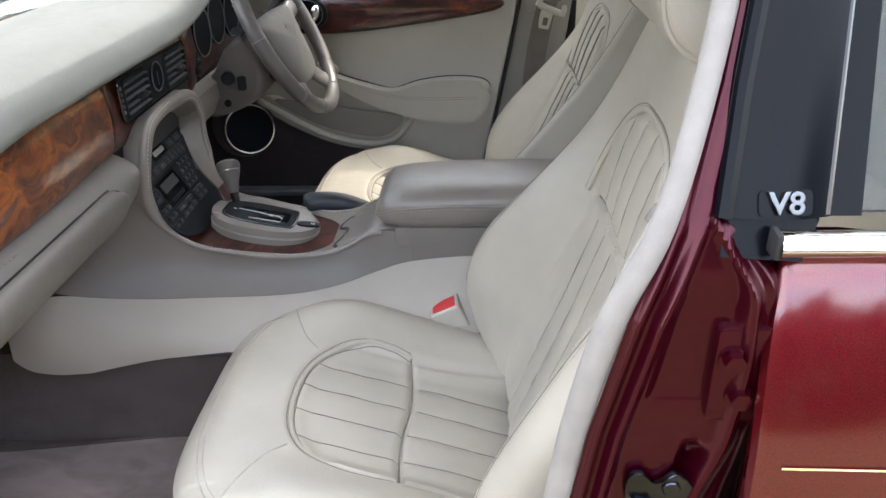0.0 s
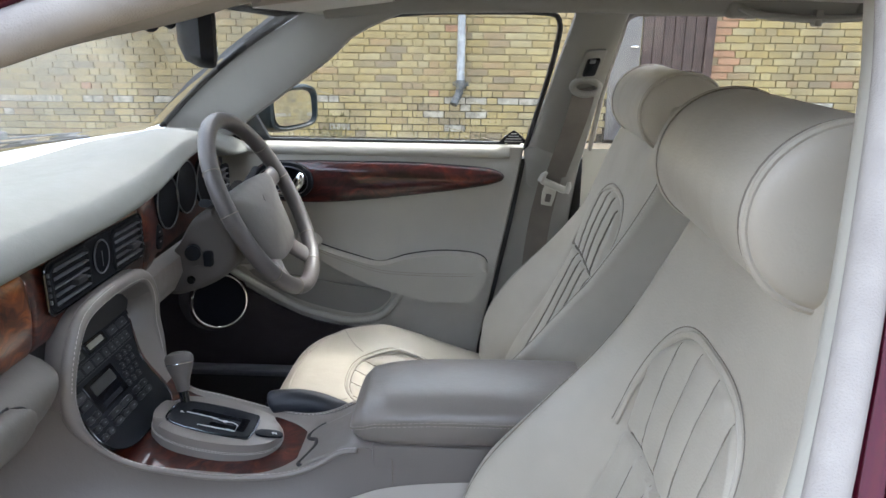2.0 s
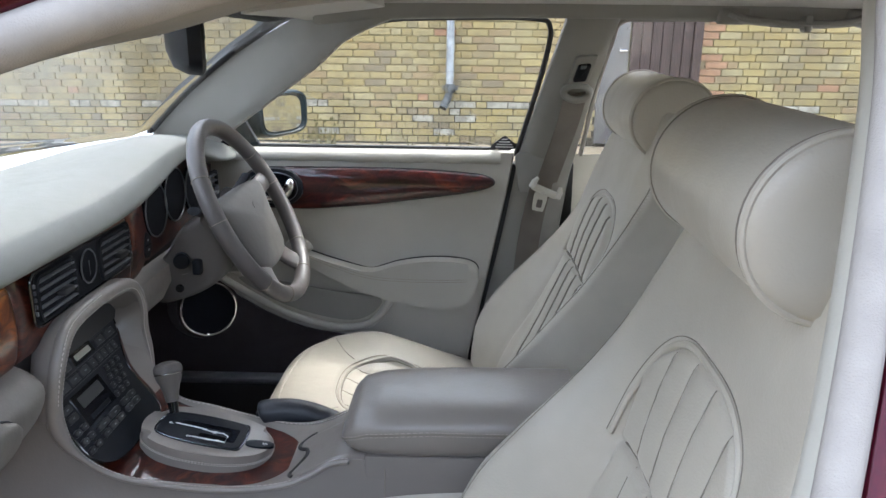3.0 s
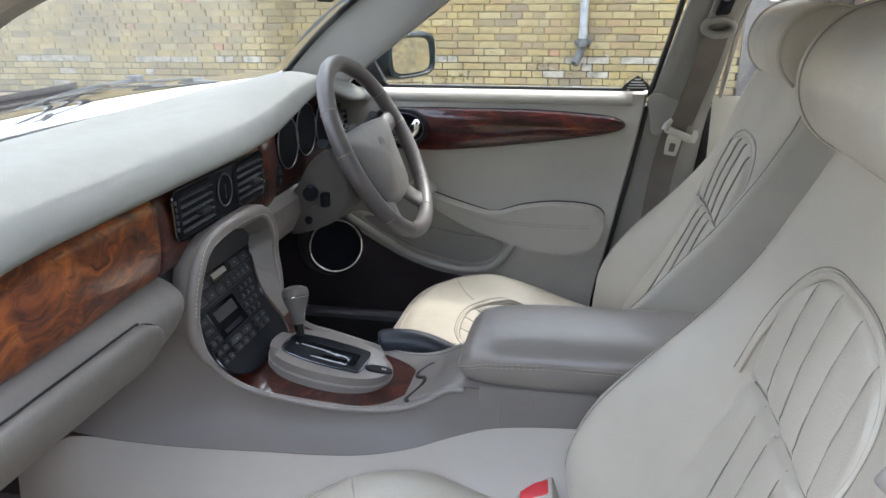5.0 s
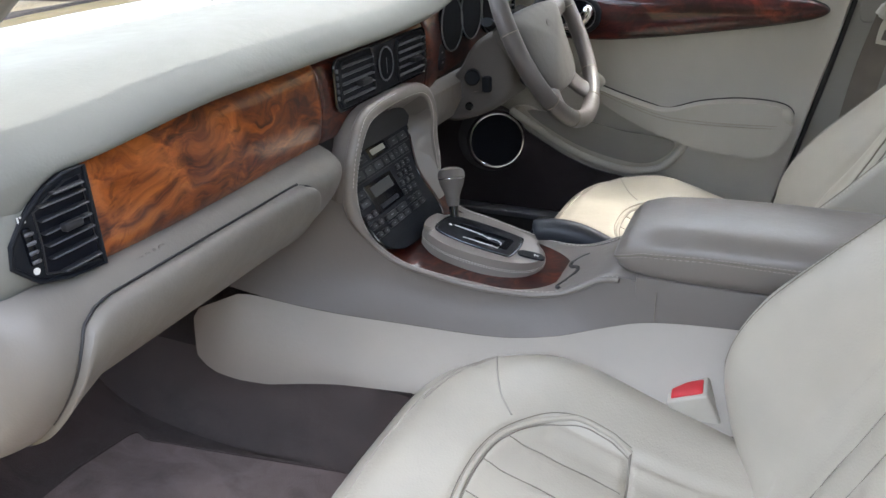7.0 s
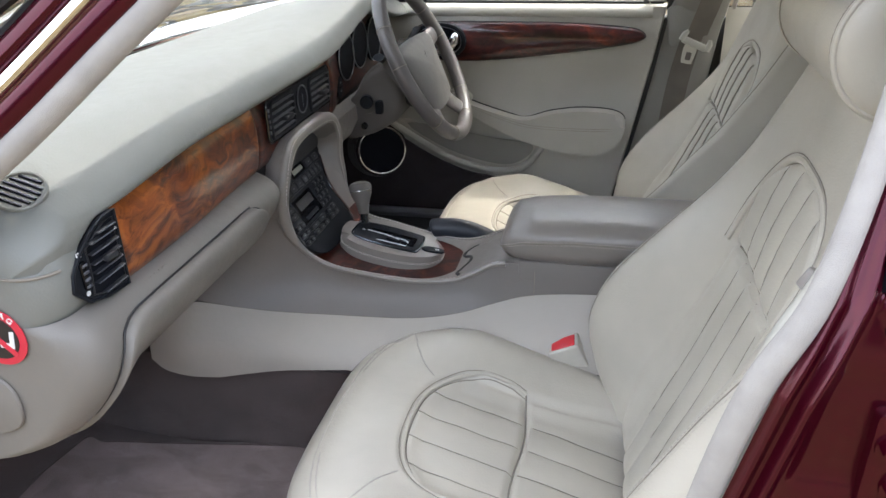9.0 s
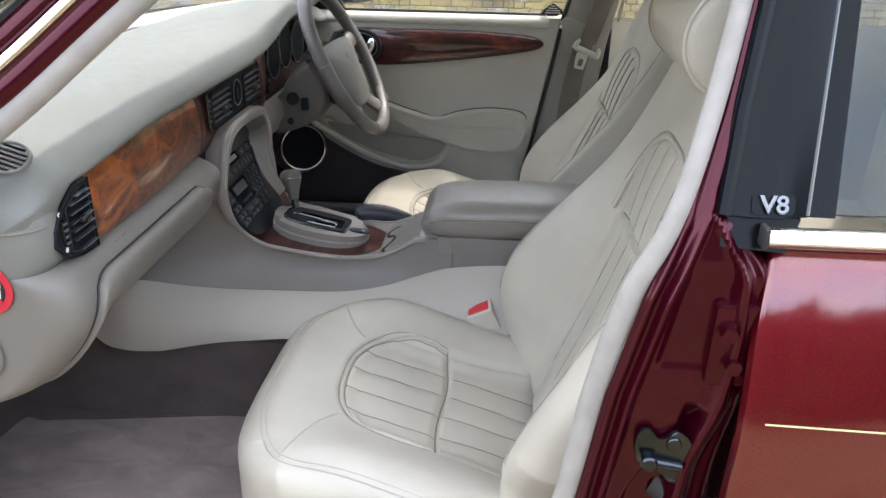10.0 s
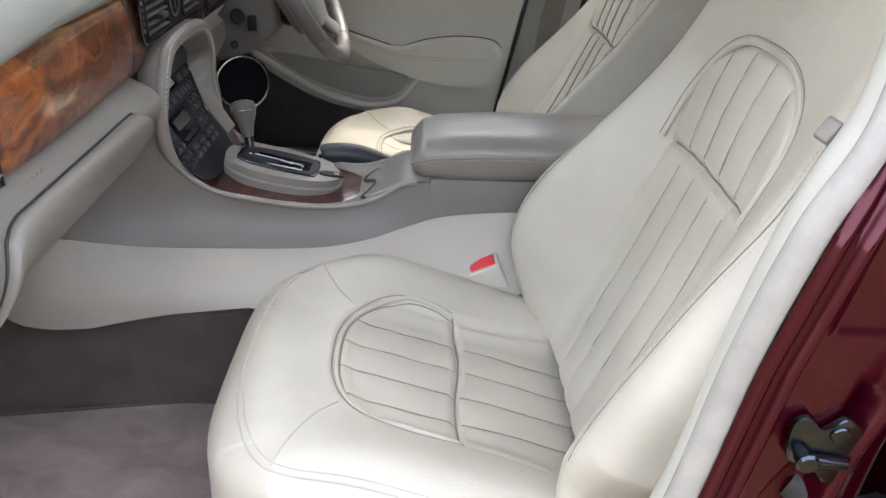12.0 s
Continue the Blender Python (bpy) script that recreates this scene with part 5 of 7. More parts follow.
        # dark line for the seam and the shadow inside the headrest piping
        part("rim_seam", tube([(hx + 1.03 * (hr + 0.0002) * math.cos(a / 24 * math.pi), at[1] + inner, hz + 0.98 * (hr + 0.0002) * math.sin(a / 24 * math.pi)) for a in range(48)], 0.0011, 6, True), M_SEAM, hd)
    for y in (-0.05, 0.05):
        part("post", rod((hx + 0.01, at[1] + y, hz - hr + 0.01), (hx - 0.01, at[1] + y, hz - hr - 0.06), 0.007), M_CHROME, hd)
    part("seat_base", box((at[0] + 0.0, at[1] - 0.2, 0.268), (at[0] + 0.40, at[1] + 0.2, 0.36), 0.01), M_RUBBER, seat, "black seat runner base")
    return seat


make_seat("front_seat", "cream fluted leather passenger seat with rolled headrest", (0.0, -0.368, 0.0), 17.0, (0.545, 1.066, 0.128, 0.068))
BOLSTER_TOP[0] = 0.40
SWELL[0] = 0.006
NARROW[:] = [(-0.06, 0.10), (0.05, 0.098), (0.117, 0.090), (0.21, 0.062), (0.308, 0.030), (0.41, 0.006), (0.50, -0.010), (0.64, -0.012)]
PROUD[:] = [0.0030, 0.0015, 25]
make_seat("front_seat", "cream fluted leather driver's seat with rolled headrest", (0.01, 0.375, 0.0), 21.5, (0.635, 1.052, 0.128, 0.068), 0.385)
# rear bench, seen through the gaps
bench = thing("back_bench", (1.1, 0, 0.27), "cream leather rear bench seat", "car seat")
part("cushion", box((0.86, -0.62, 0.27), (1.30, 0.62, 0.50), 0.05, 4), M_LEATHER, bench)
part("backrest", box((1.22, -0.62, 0.45), (1.40, 0.62, 0.93), 0.05, 4), M_LEATHER, bench)

# buckle stalk beside the passenger's cushion
buckle = thing("belt_buckle", (0.27, -0.115, 0.40), "cream seat belt buckle with a red release", "seat belt")
mbk = Matrix.Translation((0.267, -0.125, 0.4745)) @ Matrix.Rotation(radians(-25), 4, "Y") @ Matrix.Rotation(radians(10), 4, "X")
part("housing", box((-0.026, -0.0185, -0.08), (0.026, 0.0185, 0.040), 0.003, 3, mbk), M_BUCKLE, buckle)
part("release", box((-0.0205, -0.0125, 0.036), (0.0205, 0.0125, 0.0418), 0.002, 2, mbk), M_RED, buckle, "red release button")

# driver's belt on the centre pillar
belt = thing("driver_seat_belt", (0.49, 0.66, 0.7), "taupe webbing seat belt hanging on the centre pillar", "seat belt")


def ribbon(path, width, across, thick=0.0016):
    a = Vector(across).normalized() * width / 2
    n = Vector((0, -thick, 0))
    p = [Vector(q) for q in path]
    return loft([[q - a, q + a, q + a + n, q - a + n] for q in p])


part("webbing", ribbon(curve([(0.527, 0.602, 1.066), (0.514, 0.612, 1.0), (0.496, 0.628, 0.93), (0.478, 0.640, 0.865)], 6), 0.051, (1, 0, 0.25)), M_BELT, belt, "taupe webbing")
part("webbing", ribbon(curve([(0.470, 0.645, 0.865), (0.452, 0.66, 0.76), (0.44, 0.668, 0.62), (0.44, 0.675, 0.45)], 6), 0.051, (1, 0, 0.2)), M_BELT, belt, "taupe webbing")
part("upper_slot", prism(rect(-0.022, -0.035, 0.022, 0.035, 0.008), (0.533, 0.583, 1.115), (1, 0, 0.1), (0.2, -0.45, 0.87), 0.008, 0.003), M_GREYTRIM, belt)
part("anchor_knob", prism(rect(-0.013, -0.022, 0.013, 0.016, 0.004), (0.533, 0.577, 1.113), (1, 0, 0.1), (0.2, -0.45, 0.87), 0.010, 0.003), M_BLACK, belt)
part("anchor_ring", tube([(0.527 + 0.027 * math.cos(a / 12 * math.pi), 0.594, 1.068 + 0.015 * math.sin(a / 12 * math.pi)) for a in range(24)], 0.0075, 10, True), M_GREYTRIM, belt, "grey-beige loop guide")
bar_at = Matrix.Translation((0.476, 0.626, 0.855)) @ Matrix.Rotation(radians(23), 4, "Y")
part("tongue_bar", box((-0.031, -0.007, -0.009), (0.031, 0.007, 0.007), 0.006, 3, bar_at), M_TRIM, belt, "pale plastic tongue")
for ex, lean_in in ((-0.030, 0.004), (0.031, -0.003)):
    part("tongue_end", tube([bar_at @ Vector((ex, -0.002, -0.004)), bar_at @ Vector((ex, -0.003, 0.010)), bar_at @ Vector((ex + lean_in, 0.0, 0.020))], [0.0075, 0.0068, 0.004], 12), M_TRIM, belt)
part("tongue_plate", prism([(p.x, p.y) for p in curve([(-0.013, 0.018, 0), (0.013, 0.018, 0), (0.0125, -0.02, 0), (0.007, -0.024, 0), (-0.007, -0.024, 0), (-0.0125, -0.02, 0)], 4, True)], (0.466, 0.628, 0.833), (1, 0, -0.18), (0.18, 0, 1), 0.002), M_TRIM_TOP, belt, "pale coated tongue plate")
part("tongue_hole", prism(rect(-0.006, -0.014, 0.006, 0.004, 0.002), (0.466, 0.6255, 0.831), (1, 0, -0.18), (0.18, 0, 1), 0.001), M_SHROUD, belt)
part("slot_slide", prism(rect(-0.006, -0.004, 0.006, 0.004, 0.002), (0.533, 0.567, 1.122), (1, 0, 0.1), (0.2, -0.45, 0.87), 0.006, 0.001), M_BADGE, belt)

# passenger's belt lying along the post, its tongue showing over the backrest
nbelt = thing("passenger_seat_belt", (0.45, -0.655, 0.9), "taupe seat belt with a dark tongue behind the backrest", "seat belt")
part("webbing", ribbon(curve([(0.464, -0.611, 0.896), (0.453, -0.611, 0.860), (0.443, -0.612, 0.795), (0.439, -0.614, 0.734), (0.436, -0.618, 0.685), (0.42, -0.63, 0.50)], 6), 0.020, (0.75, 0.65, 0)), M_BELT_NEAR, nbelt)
mt = Matrix.Translation((0.466, -0.597, 0.899)) @ Matrix.Rotation(radians(28), 4, "Y") @ Matrix.Rotation(radians(25), 4, "Z")
part("tongue", box((-0.005, -0.008, -0.010), (0.005, 0.008, 0.010), 0.003, 3, mt), M_TAUPE, nbelt, "dark taupe plastic tongue")
part("slot", box((-0.003, -0.0084, 0.002), (0.003, -0.0070, 0.006), 0.0006, 1, mt), M_BLACK, nbelt)

# ---- centre console ----
console = thing("centre_console", (0, 0.03, 0.45), "taupe leather centre console with stitched edges", "console")
YC = 0.006
NEAR_RIM = [(-0.214, 0.006, 0.808), (-0.213, -0.040, 0.807), (-0.212, -0.075, 0.802), (-0.211, -0.098, 0.787), (-0.213, -0.114, 0.756), (-0.217, -0.119, 0.723), (-0.216, -0.121, 0.700), (-0.210, -0.120, 0.673), (-0.199, -0.113, 0.645), (-0.180, -0.106, 0.622), (-0.149, -0.101, 0.605), (-0.104, -0.099, 0.596), (-0.046, -0.092, 0.585), (0.013, -0.080, 0.579), (0.058, -0.073, 0.582), (0.094, -0.067, 0.595), (0.125, -0.062, 0.612), (0.16, -0.062, 0.615), (0.20, -0.064, 0.612), (0.42, -0.064, 0.612)]
rim = curve(NEAR_RIM, 6)


def far(p):
    return Vector((p[0], 2 * YC - p[1], p[2]))


LINE = [(-0.62, -0.215, 0.70), (-0.45, -0.212, 0.60), (-0.361, -0.205, 0.572), (-0.259, -0.172, 0.544), (-0.147, -0.142, 0.529), (-0.013, -0.118, 0.522), (0.067, -0.097, 0.528), (0.129, -0.077, 0.543), (0.191, -0.0695, 0.560), (0.30, -0.0685, 0.571), (0.42, -0.0685, 0.571)]
line = curve(LINE, 8)


def at_x(path, x):
    for a, b in zip(path, path[1:]):
        if a[0] <= x <= b[0]:
            t = (x - a[0]) / max(b[0] - a[0], 1e-6)
            return Vector(a).lerp(Vector(b), t)
    return Vector(path[0] if x < path[0][0] else path[-1])


def skin_rows(flip):
    """The side skin from the stitched rim down to the pale lower panel; ahead of the rim it runs up to the dashboard."""
    rows = []
    low = [at_x(line, -0.50 + 0.92 * i / 60) for i in range(61)]
    tops = []
    k = len(rim)
    for i in range(61):
        tops.append(rim[min(int((i / 60) ** 0.8 * (k - 1 - 12)) + 12, k - 1)])
    for a, b in zip(tops, low):
        row = []
        for j in range(13):
            t = j / 12
            p = a.lerp(b, t)
            bulge = 0.018 * math.sin(math.pi * t) * step(0.12, -0.05, p.x)
            p = p + Vector((-0.2 * bulge, bulge * 0.6, -bulge * 0.25))
            row.append(far(p) if flip else p)
        rows.append(row)
    return rows


part("side_skin", grid(skin_rows(False)), M_CONSOLE, console, "taupe leather side")
part("side_skin", grid(skin_rows(True)), M_CONSOLE, console, "taupe leather side")


def lower_rows(flip):
    """The pale side panel; its front edge stands upright under the dashboard."""
    rows = []
    for i in range(61):
        x = -0.446 + 0.866 * i / 60
        a = at_x(line, max(x, -0.37))
        cut = lerp_table([(-0.446, 0.532), (-0.436, 0.548), (-0.418, 0.557), (-0.345, 0.585)], x)[0]
        a = Vector((x, a.y - 0.030 * step(-0.34, -0.43, x), min(a.z, cut) if x < -0.32 else a.z))
        foot = Vector((x, -0.215 - 0.03 * step(-0.2, -0.43, x) + 0.06 * step(0.0, 0.3, x), lerp_table([(-0.446, 0.470), (-0.436, 0.457), (-0.415, 0.446), (-0.38, 0.439), (-0.33, 0.437), (-0.21, 0.455), (-0.1, 0.470), (0.1, 0.44), (0.42, 0.40)], x)[0]))
        row = []
        for j in range(9):
            t = j / 8
            p = a.lerp(foot, t) + Vector((0, -0.020 * math.sin(math.pi * t) * step(-0.46, -0.36, x) - 0.001, 0))
            row.append(far(p) if flip else p)
        rows.append(row)
    rows.insert(0, [q + Vector((0.004, (-1 if flip else 1) * 0.03, 0)) for q in rows[0]])
    return rows


part("lower_panel", grid(lower_rows(False)), M_TAUPE_LT, console, "pale vinyl lower side panel")
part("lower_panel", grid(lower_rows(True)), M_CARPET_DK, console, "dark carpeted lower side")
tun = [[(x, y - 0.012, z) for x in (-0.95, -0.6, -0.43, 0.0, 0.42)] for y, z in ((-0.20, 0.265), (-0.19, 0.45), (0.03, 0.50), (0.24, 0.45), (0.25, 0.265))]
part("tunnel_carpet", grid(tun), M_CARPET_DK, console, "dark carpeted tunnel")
# the padded edge: a roll outside the stitched line, thick round the arch and thin along the tray
def outward(p):
    """Away from the opening, across the line of the edge."""
    up = Vector((0, p.y - YC, (p.z - 0.70) * 1.15)).normalized()
    side = Vector((0, -0.85, -0.5)).normalized()
    return up.lerp(side, step(0.70, 0.62, p.z)).normalized()


def roll(p):
    return 0.0040 + 0.0065 * step(0.635, 0.70, p.z)


body = rim[:-14]
mid = [p + outward(p) * roll(p) * 0.95 + Vector((-0.004, 0, 0)) for p in body]
arch = []
for p, m in zip(body[:36], mid[:36]):
    o = outward(p)
    q = Vector((-0.250, YC + (p.y - YC) * 1.07, p.z + 0.010 * step(0.74, 0.80, p.z)))
    a = m + o * roll(p) * 0.8 + Vector((-0.004, 0, 0))
    arch.append([a, a.lerp(q, 0.35) + o * 0.004, a.lerp(q, 0.7) + o * 0.003, q])
for flip in (False, True):
    turn_ = far if flip else Vector
    part("arch_skin", grid([[turn_(v) for v in r] for r in arch]), M_TAUPE, console)
    part("padded_rim", tube([turn_(p) for p in mid], [roll(p) for p in body], 14), M_TAUPE, console, "padded stitched edge")
    bits = []
    for lift in (1.0, -0.5) if not flip else (1.0,):
        run = []
        for i, (p, m) in enumerate(zip(body, mid)):
            if lift < 0 and p.z < 0.72:
                break
            t = (body[min(i + 1, len(body) - 1)] - body[max(i - 1, 0)]).normalized()
            d = outward(p) * -0.75 * lift + Vector((0.75, 0, 0.35))
            d = (d - t * d.dot(t)).normalized()
            run.append(turn_(m + d * (roll(p) + 0.0002)))
        for a, b in zip(run, run[1:]):
            n = max(1, int((b - a).length / 0.0045))
            for s in range(n):
                bits.append(tube([a.lerp(b, (s + 0.15) / n), a.lerp(b, (s + 0.7) / n)], 0.0005, 4))
    part("stitching", join(*bits), M_STITCH, console, "pale stitching")["kind"] = "stuff"
# inner wall from rim to the recessed panel face
FACE_O = Vector((-0.178, YC, 0.612))
FACE_UP = Vector((-0.095, 0, 0.158)).normalized()
FACE_N = Vector((0.158, 0, 0.095)).normalized()


def face(y, h, out=0.0):
    """A place on the control panel: y across from its middle, h up its slope."""
    return FACE_O + Vector((0, y, 0)) + FACE_UP * h + FACE_N * out


PANEL = [(0.0, 0.198), (0.045, 0.195), (0.088, 0.184), (0.108, 0.163), (0.104, 0.138), (0.078, 0.105), (0.066, 0.072), (0.072, 0.022), (0.062, -0.004), (0.0, -0.006), (-0.062, -0.004), (-0.100, 0.010), (-0.120, 0.035), (-0.122, 0.080), (-0.119, 0.130), (-0.104, 0.166), (-0.060, 0.190)]
TRAY = [(-0.20, 0.114), (-0.149, 0.102), (-0.104, 0.096)] + [(-0.046 + 0.106 * k / 24, 0.084 * math.sqrt(1 - (k / 24) ** 2) + 0.0005) for k in range(25)]
for flip in (False, True):
    rows = []
    for p in [q for q in body if q.x < 0.058]:
        hh = max(0.0, min(0.192, (p - FACE_O).dot(FACE_UP)))
        table = [(0.0, 0.104), (0.016, 0.101), (0.06, 0.079), (0.085, 0.074), (0.11, 0.078), (0.139, 0.098), (0.163, 0.118), (0.178, 0.100), (0.188, 0.06), (0.192, 0.0)] if flip else [(0.0, 0.117), (0.10, 0.122), (0.14, 0.118), (0.168, 0.100), (0.186, 0.06), (0.192, 0.0)]
        yy = lerp_table(table, hh)[0]
        r = face(-max(yy, 0.0), hh, -0.004)
        k = step(-0.196, -0.165, p.x)
        if p.x > -0.20:
            x = min(p.x, 0.056)
            s = Vector((x, YC - lerp_table(TRAY, x)[0], min(p.z - 0.006, 0.603) + 0.0015))
            r = r.lerp(s, k)
        g = p.lerp(r, 0.5) + Vector((0, -0.004, 0)) * step(0.64, 0.70, p.z)
        rows.append([far(v) if flip else v for v in (p, g, r)])
    part("inner_wall", grid(rows), M_TAUPE, console, "taupe leather inner wall")
rows = [[face(0.055 + 0.062 * k / 4, h / 100, 0.0015) for k in range(5)] for h in range(-3, 3)]
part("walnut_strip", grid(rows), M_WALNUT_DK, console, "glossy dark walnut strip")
rows = [[face(0.060 + 0.057 * k / 4, h / 100, 0.0015 + 0.006 * (k / 4) ** 2) for k in range(5)] for h in range(2, 12)]
part("inner_wall_foot", grid(rows), M_TAUPE, console, "taupe leather beside the controls")
rows = [[face(p.x + 0.0085 * k / 3, p.y, 0.0040 - 0.0012 * (k / 3) ** 2) for k in range(4)] for p in curve([(0.103, 0.140, 0), (0.078, 0.105, 0), (0.066, 0.072, 0), (0.072, 0.022, 0), (0.064, -0.002, 0)], 6)]
part("walnut_edge", grid(rows), M_WALNUT_DK, console, "narrow walnut edge of the panel")

panel = thing("control_panel", face(0, 0.09), "black radio, telephone and climate control panel", "radio")
po = [(p.x, p.y) for p in curve([(x, y, 0) for x, y in PANEL], 4, True)]
part("fascia", prism(po, face(0, 0), (0, 1, 0), FACE_UP, 0.003, 0.001), M_BLACK, panel)


def key(x0, h0, x1, h1, mat=None, out=0.0075, name="key", r=0.002):
    return part(name, prism(rect(x0, h0, x1, h1, r, 2), face(0, 0), (0, 1, 0), FACE_UP, out, 0.0012, 1), mat or M_BUTTON, panel)


def keyed(x0, h0, x1, h1, out=0.0065, r=0.003):
    k = key(x0, h0, x1, h1, None, out, "key", r)
    xm, hm, w = (x0 + x1) / 2, (h0 + h1) / 2, (x1 - x0) * 0.10
    part("print", prism(rect(xm - w, hm - 0.0006, xm + w, hm + 0.0006), face(0, 0), (0, 1, 0), FACE_UP, out + 0.0006), M_DIMPRINT, k)


key(-0.031, 0.134, 0.027, 0.152, M_GLASSBLACK, 0.0042, "display_surround")
key(-0.024, 0.1385, 0.019, 0.148, M_LCD, 0.005, "climate_display")
key(-0.084, 0.060, -0.002, 0.107, M_GLASSBLACK, 0.0040, "display_surround")
key(-0.072, 0.0835, -0.012, 0.101, M_DISPLAY, 0.005, "radio_display")
key(-0.071, 0.064, -0.017, 0.071, M_BLACK, 0.0055, "tape_slot")
for i in range(4):
    for j in range(3):
        a = 0.003 + 0.0165 * j + 0.0058 * i
        keyed(a - 0.0058, 0.0610 + 0.0128 * i, a + 0.0058, 0.0700 + 0.0128 * i, 0.0065, 0.0042)
for a, b in ((-0.079, -0.047), (-0.046, -0.014), (-0.003, 0.016), (0.017, 0.037)):
    keyed(a, 0.0455, b, 0.0545, 0.0085, 0.004)
for a, b in ((-0.078, -0.058), (-0.057, -0.036), (-0.035, -0.014), (-0.003, 0.016), (0.017, 0.037)):
    keyed(a, 0.0335, b, 0.0425, 0.0085, 0.004)
for i in range(3):
    for a in (-0.120, -0.103):
        keyed(a + 0.001 * i, 0.0620 - 0.0150 * i, a + 0.0145 + 0.001 * i, 0.0710 - 0.0150 * i, 0.0085, 0.004)
for i in range(2):
    keyed(-0.114, 0.080 + 0.0135 * i, -0.090, 0.090 + 0.0135 * i)
# climate keys: one flush row between two grooves
for h0 in (0.1125, 0.1305):
    key(-0.100, h0, 0.078 + (0.016 if h0 > 0.12 else 0.0), h0 + 0.0010, M_BUTTON, 0.0046, "groove_rib", 0.0004)
for a, b in ((-0.100, -0.066), (-0.062, -0.038), (-0.034, -0.010), (-0.006, 0.011), (0.014, 0.028), (0.030, 0.044), (0.046, 0.060), (0.062, 0.076)):
    keyed(a, 0.1160, b, 0.1285, 0.0052, 0.002)
for a, b in ((-0.108, -0.080), (-0.074, -0.040), (0.034, 0.060), (0.064, 0.092)):
    keyed(a, 0.1355, b, 0.1475, 0.0052, 0.002)
for i in range(4):
    key(-0.078 + 0.041 * i, 0.158, -0.042 + 0.041 * i, 0.178, M_BUTTON, 0.007)
part("fascia_rim", tube([face(x, h, 0.0035) for x, h in po], 0.0012, 5, True), M_GLOSSBLACK, panel)

# walnut tray round the selector
def tray(x, y):
    return min(at_x(rim[48:], x).z - 0.006, 0.603)


rows = []
for i in range(31):
    x = -0.215 + 0.275 * (1 - (1 - i / 30) ** 1.6)
    half = lerp_table(TRAY, x)[0] + 0.003
    rows.append([(x, YC + half * (j / 8), tray(x, 0) + 0.001 * (1 - (j / 8) ** 2)) for j in range(-8, 9)])
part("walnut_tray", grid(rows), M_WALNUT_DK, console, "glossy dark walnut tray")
def deck(x, s):
    """The leather deck behind the tray: s runs from -1 to 1 across it."""
    p = at_x(rim[60:], x)
    return Vector((x, YC + (YC - p.y) * s, p.z + 0.002 - 0.002 * abs(s) ** 3 - 0.006 * step(0.075, 0.054, x) * (1 - s * s)))


part("deck", grid([[deck(0.050 + 0.006 * i, j / 8) for j in range(-8, 9)] for i in range(22)]), M_TAUPE, console, "smooth taupe leather deck")
WAVE = [(-0.060, 0.064), (-0.052, 0.059), (-0.040, 0.065), (-0.020, 0.076), (0.0, 0.075), (0.014, 0.064), (0.024, 0.058), (0.034, 0.062), (0.042, 0.078), (0.046, 0.100)]
wave = [(p.x, p.y) for p in curve([(y, x, 0) for y, x in WAVE], 5)]


def on_deck(x, y, up):
    p = at_x(rim[60:], x)
    q = deck(x, max(-1.0, min(1.0, (y - YC) / (YC - p.y))))
    return Vector((x, y, q.z + up))


rows = []
for y, x in wave:
    k = step(-0.061, -0.054, y) * step(0.047, 0.040, y)
    rows.append([on_deck(x, y, -0.001), on_deck(x + 0.0008, y, 0.001 + 0.0015 * k)] + [on_deck(x + (0.165 - x) * t / 10, y, 0.001 + 0.002 * k) for t in range(1, 11)])
part("cup_holder_lid", grid(rows), M_TAUPE, console, "taupe cup holder lid")
# the finger gap's shade, laid on as a dark tube
part("lid_gap", tube([on_deck(x - 0.0026, y, 0.0006) for y, x in wave[:-4]], 0.0030, 8), M_RUBBER, console, "dark tube for the shade in the curved finger gap")
part("rear_seam", tube([(0.194, -0.0690, 0.606), (0.194, -0.0705, 0.585), (0.194, -0.0700, 0.562)], 0.0009, 5), M_SEAM, console)
part("rear_block", box((0.165, -0.0655, 0.50), (0.46, 0.078, 0.622), 0.004), M_CONSOLE, console)

# selector base: padded leather oval with a black gate plate
selector = thing("gear_selector", (-0.08, 0.01, 0.58), "automatic gear selector in a stitched taupe leather oval", "gear selector")
sl = Vector((1, 0, -0.20)).normalized()
so_ = Vector((-0.080, 0.004, 0.584))
ov2 = [(p.x, p.y) for p in curve([(-0.096, 0.0, 0), (-0.082, -0.038, 0), (-0.035, -0.058, 0), (0.03, -0.055, 0), (0.078, -0.034, 0), (0.097, 0.004, 0), (0.082, 0.038, 0), (0.03, 0.056, 0), (-0.035, 0.058, 0), (-0.082, 0.040, 0)], 5, True)]
part("leather_base", prism(ov2, so_, sl, (0, 1, 0), 0.030, 0.013, 4, 0.02), M_TAUPE, selector, "stitched taupe leather base")
nz2 = sl.cross(Vector((0, 1, 0)))
ov3 = [(p.x, p.y) for p in curve([(x, y, 0) for x, y in ov2], 3, True)]
for off, hgt in ((1.003, 0.0165), (1.003, 0.0140)):
    pts = [so_ + sl * (x * off) + Vector((0, 1, 0)) * (y * off) + nz2 * hgt for x, y in ov3]
    bits = [tube([a.lerp(b, 0.1), a.lerp(b, 0.7)], 0.0005, 4) for a, b in zip(pts, pts[1:] + pts[:1])]
    part("stitching", join(*bits), M_STITCH, selector)["kind"] = "stuff"
pl = [(p.x, p.y) for p in curve([(-0.072, 0.0, 0), (-0.066, -0.026, 0), (-0.02, -0.036, 0), (0.038, -0.034, 0), (0.052, -0.026, 0), (0.052, 0.024, 0), (0.038, 0.033, 0), (-0.02, 0.036, 0), (-0.064, 0.028, 0)], 4, True)]
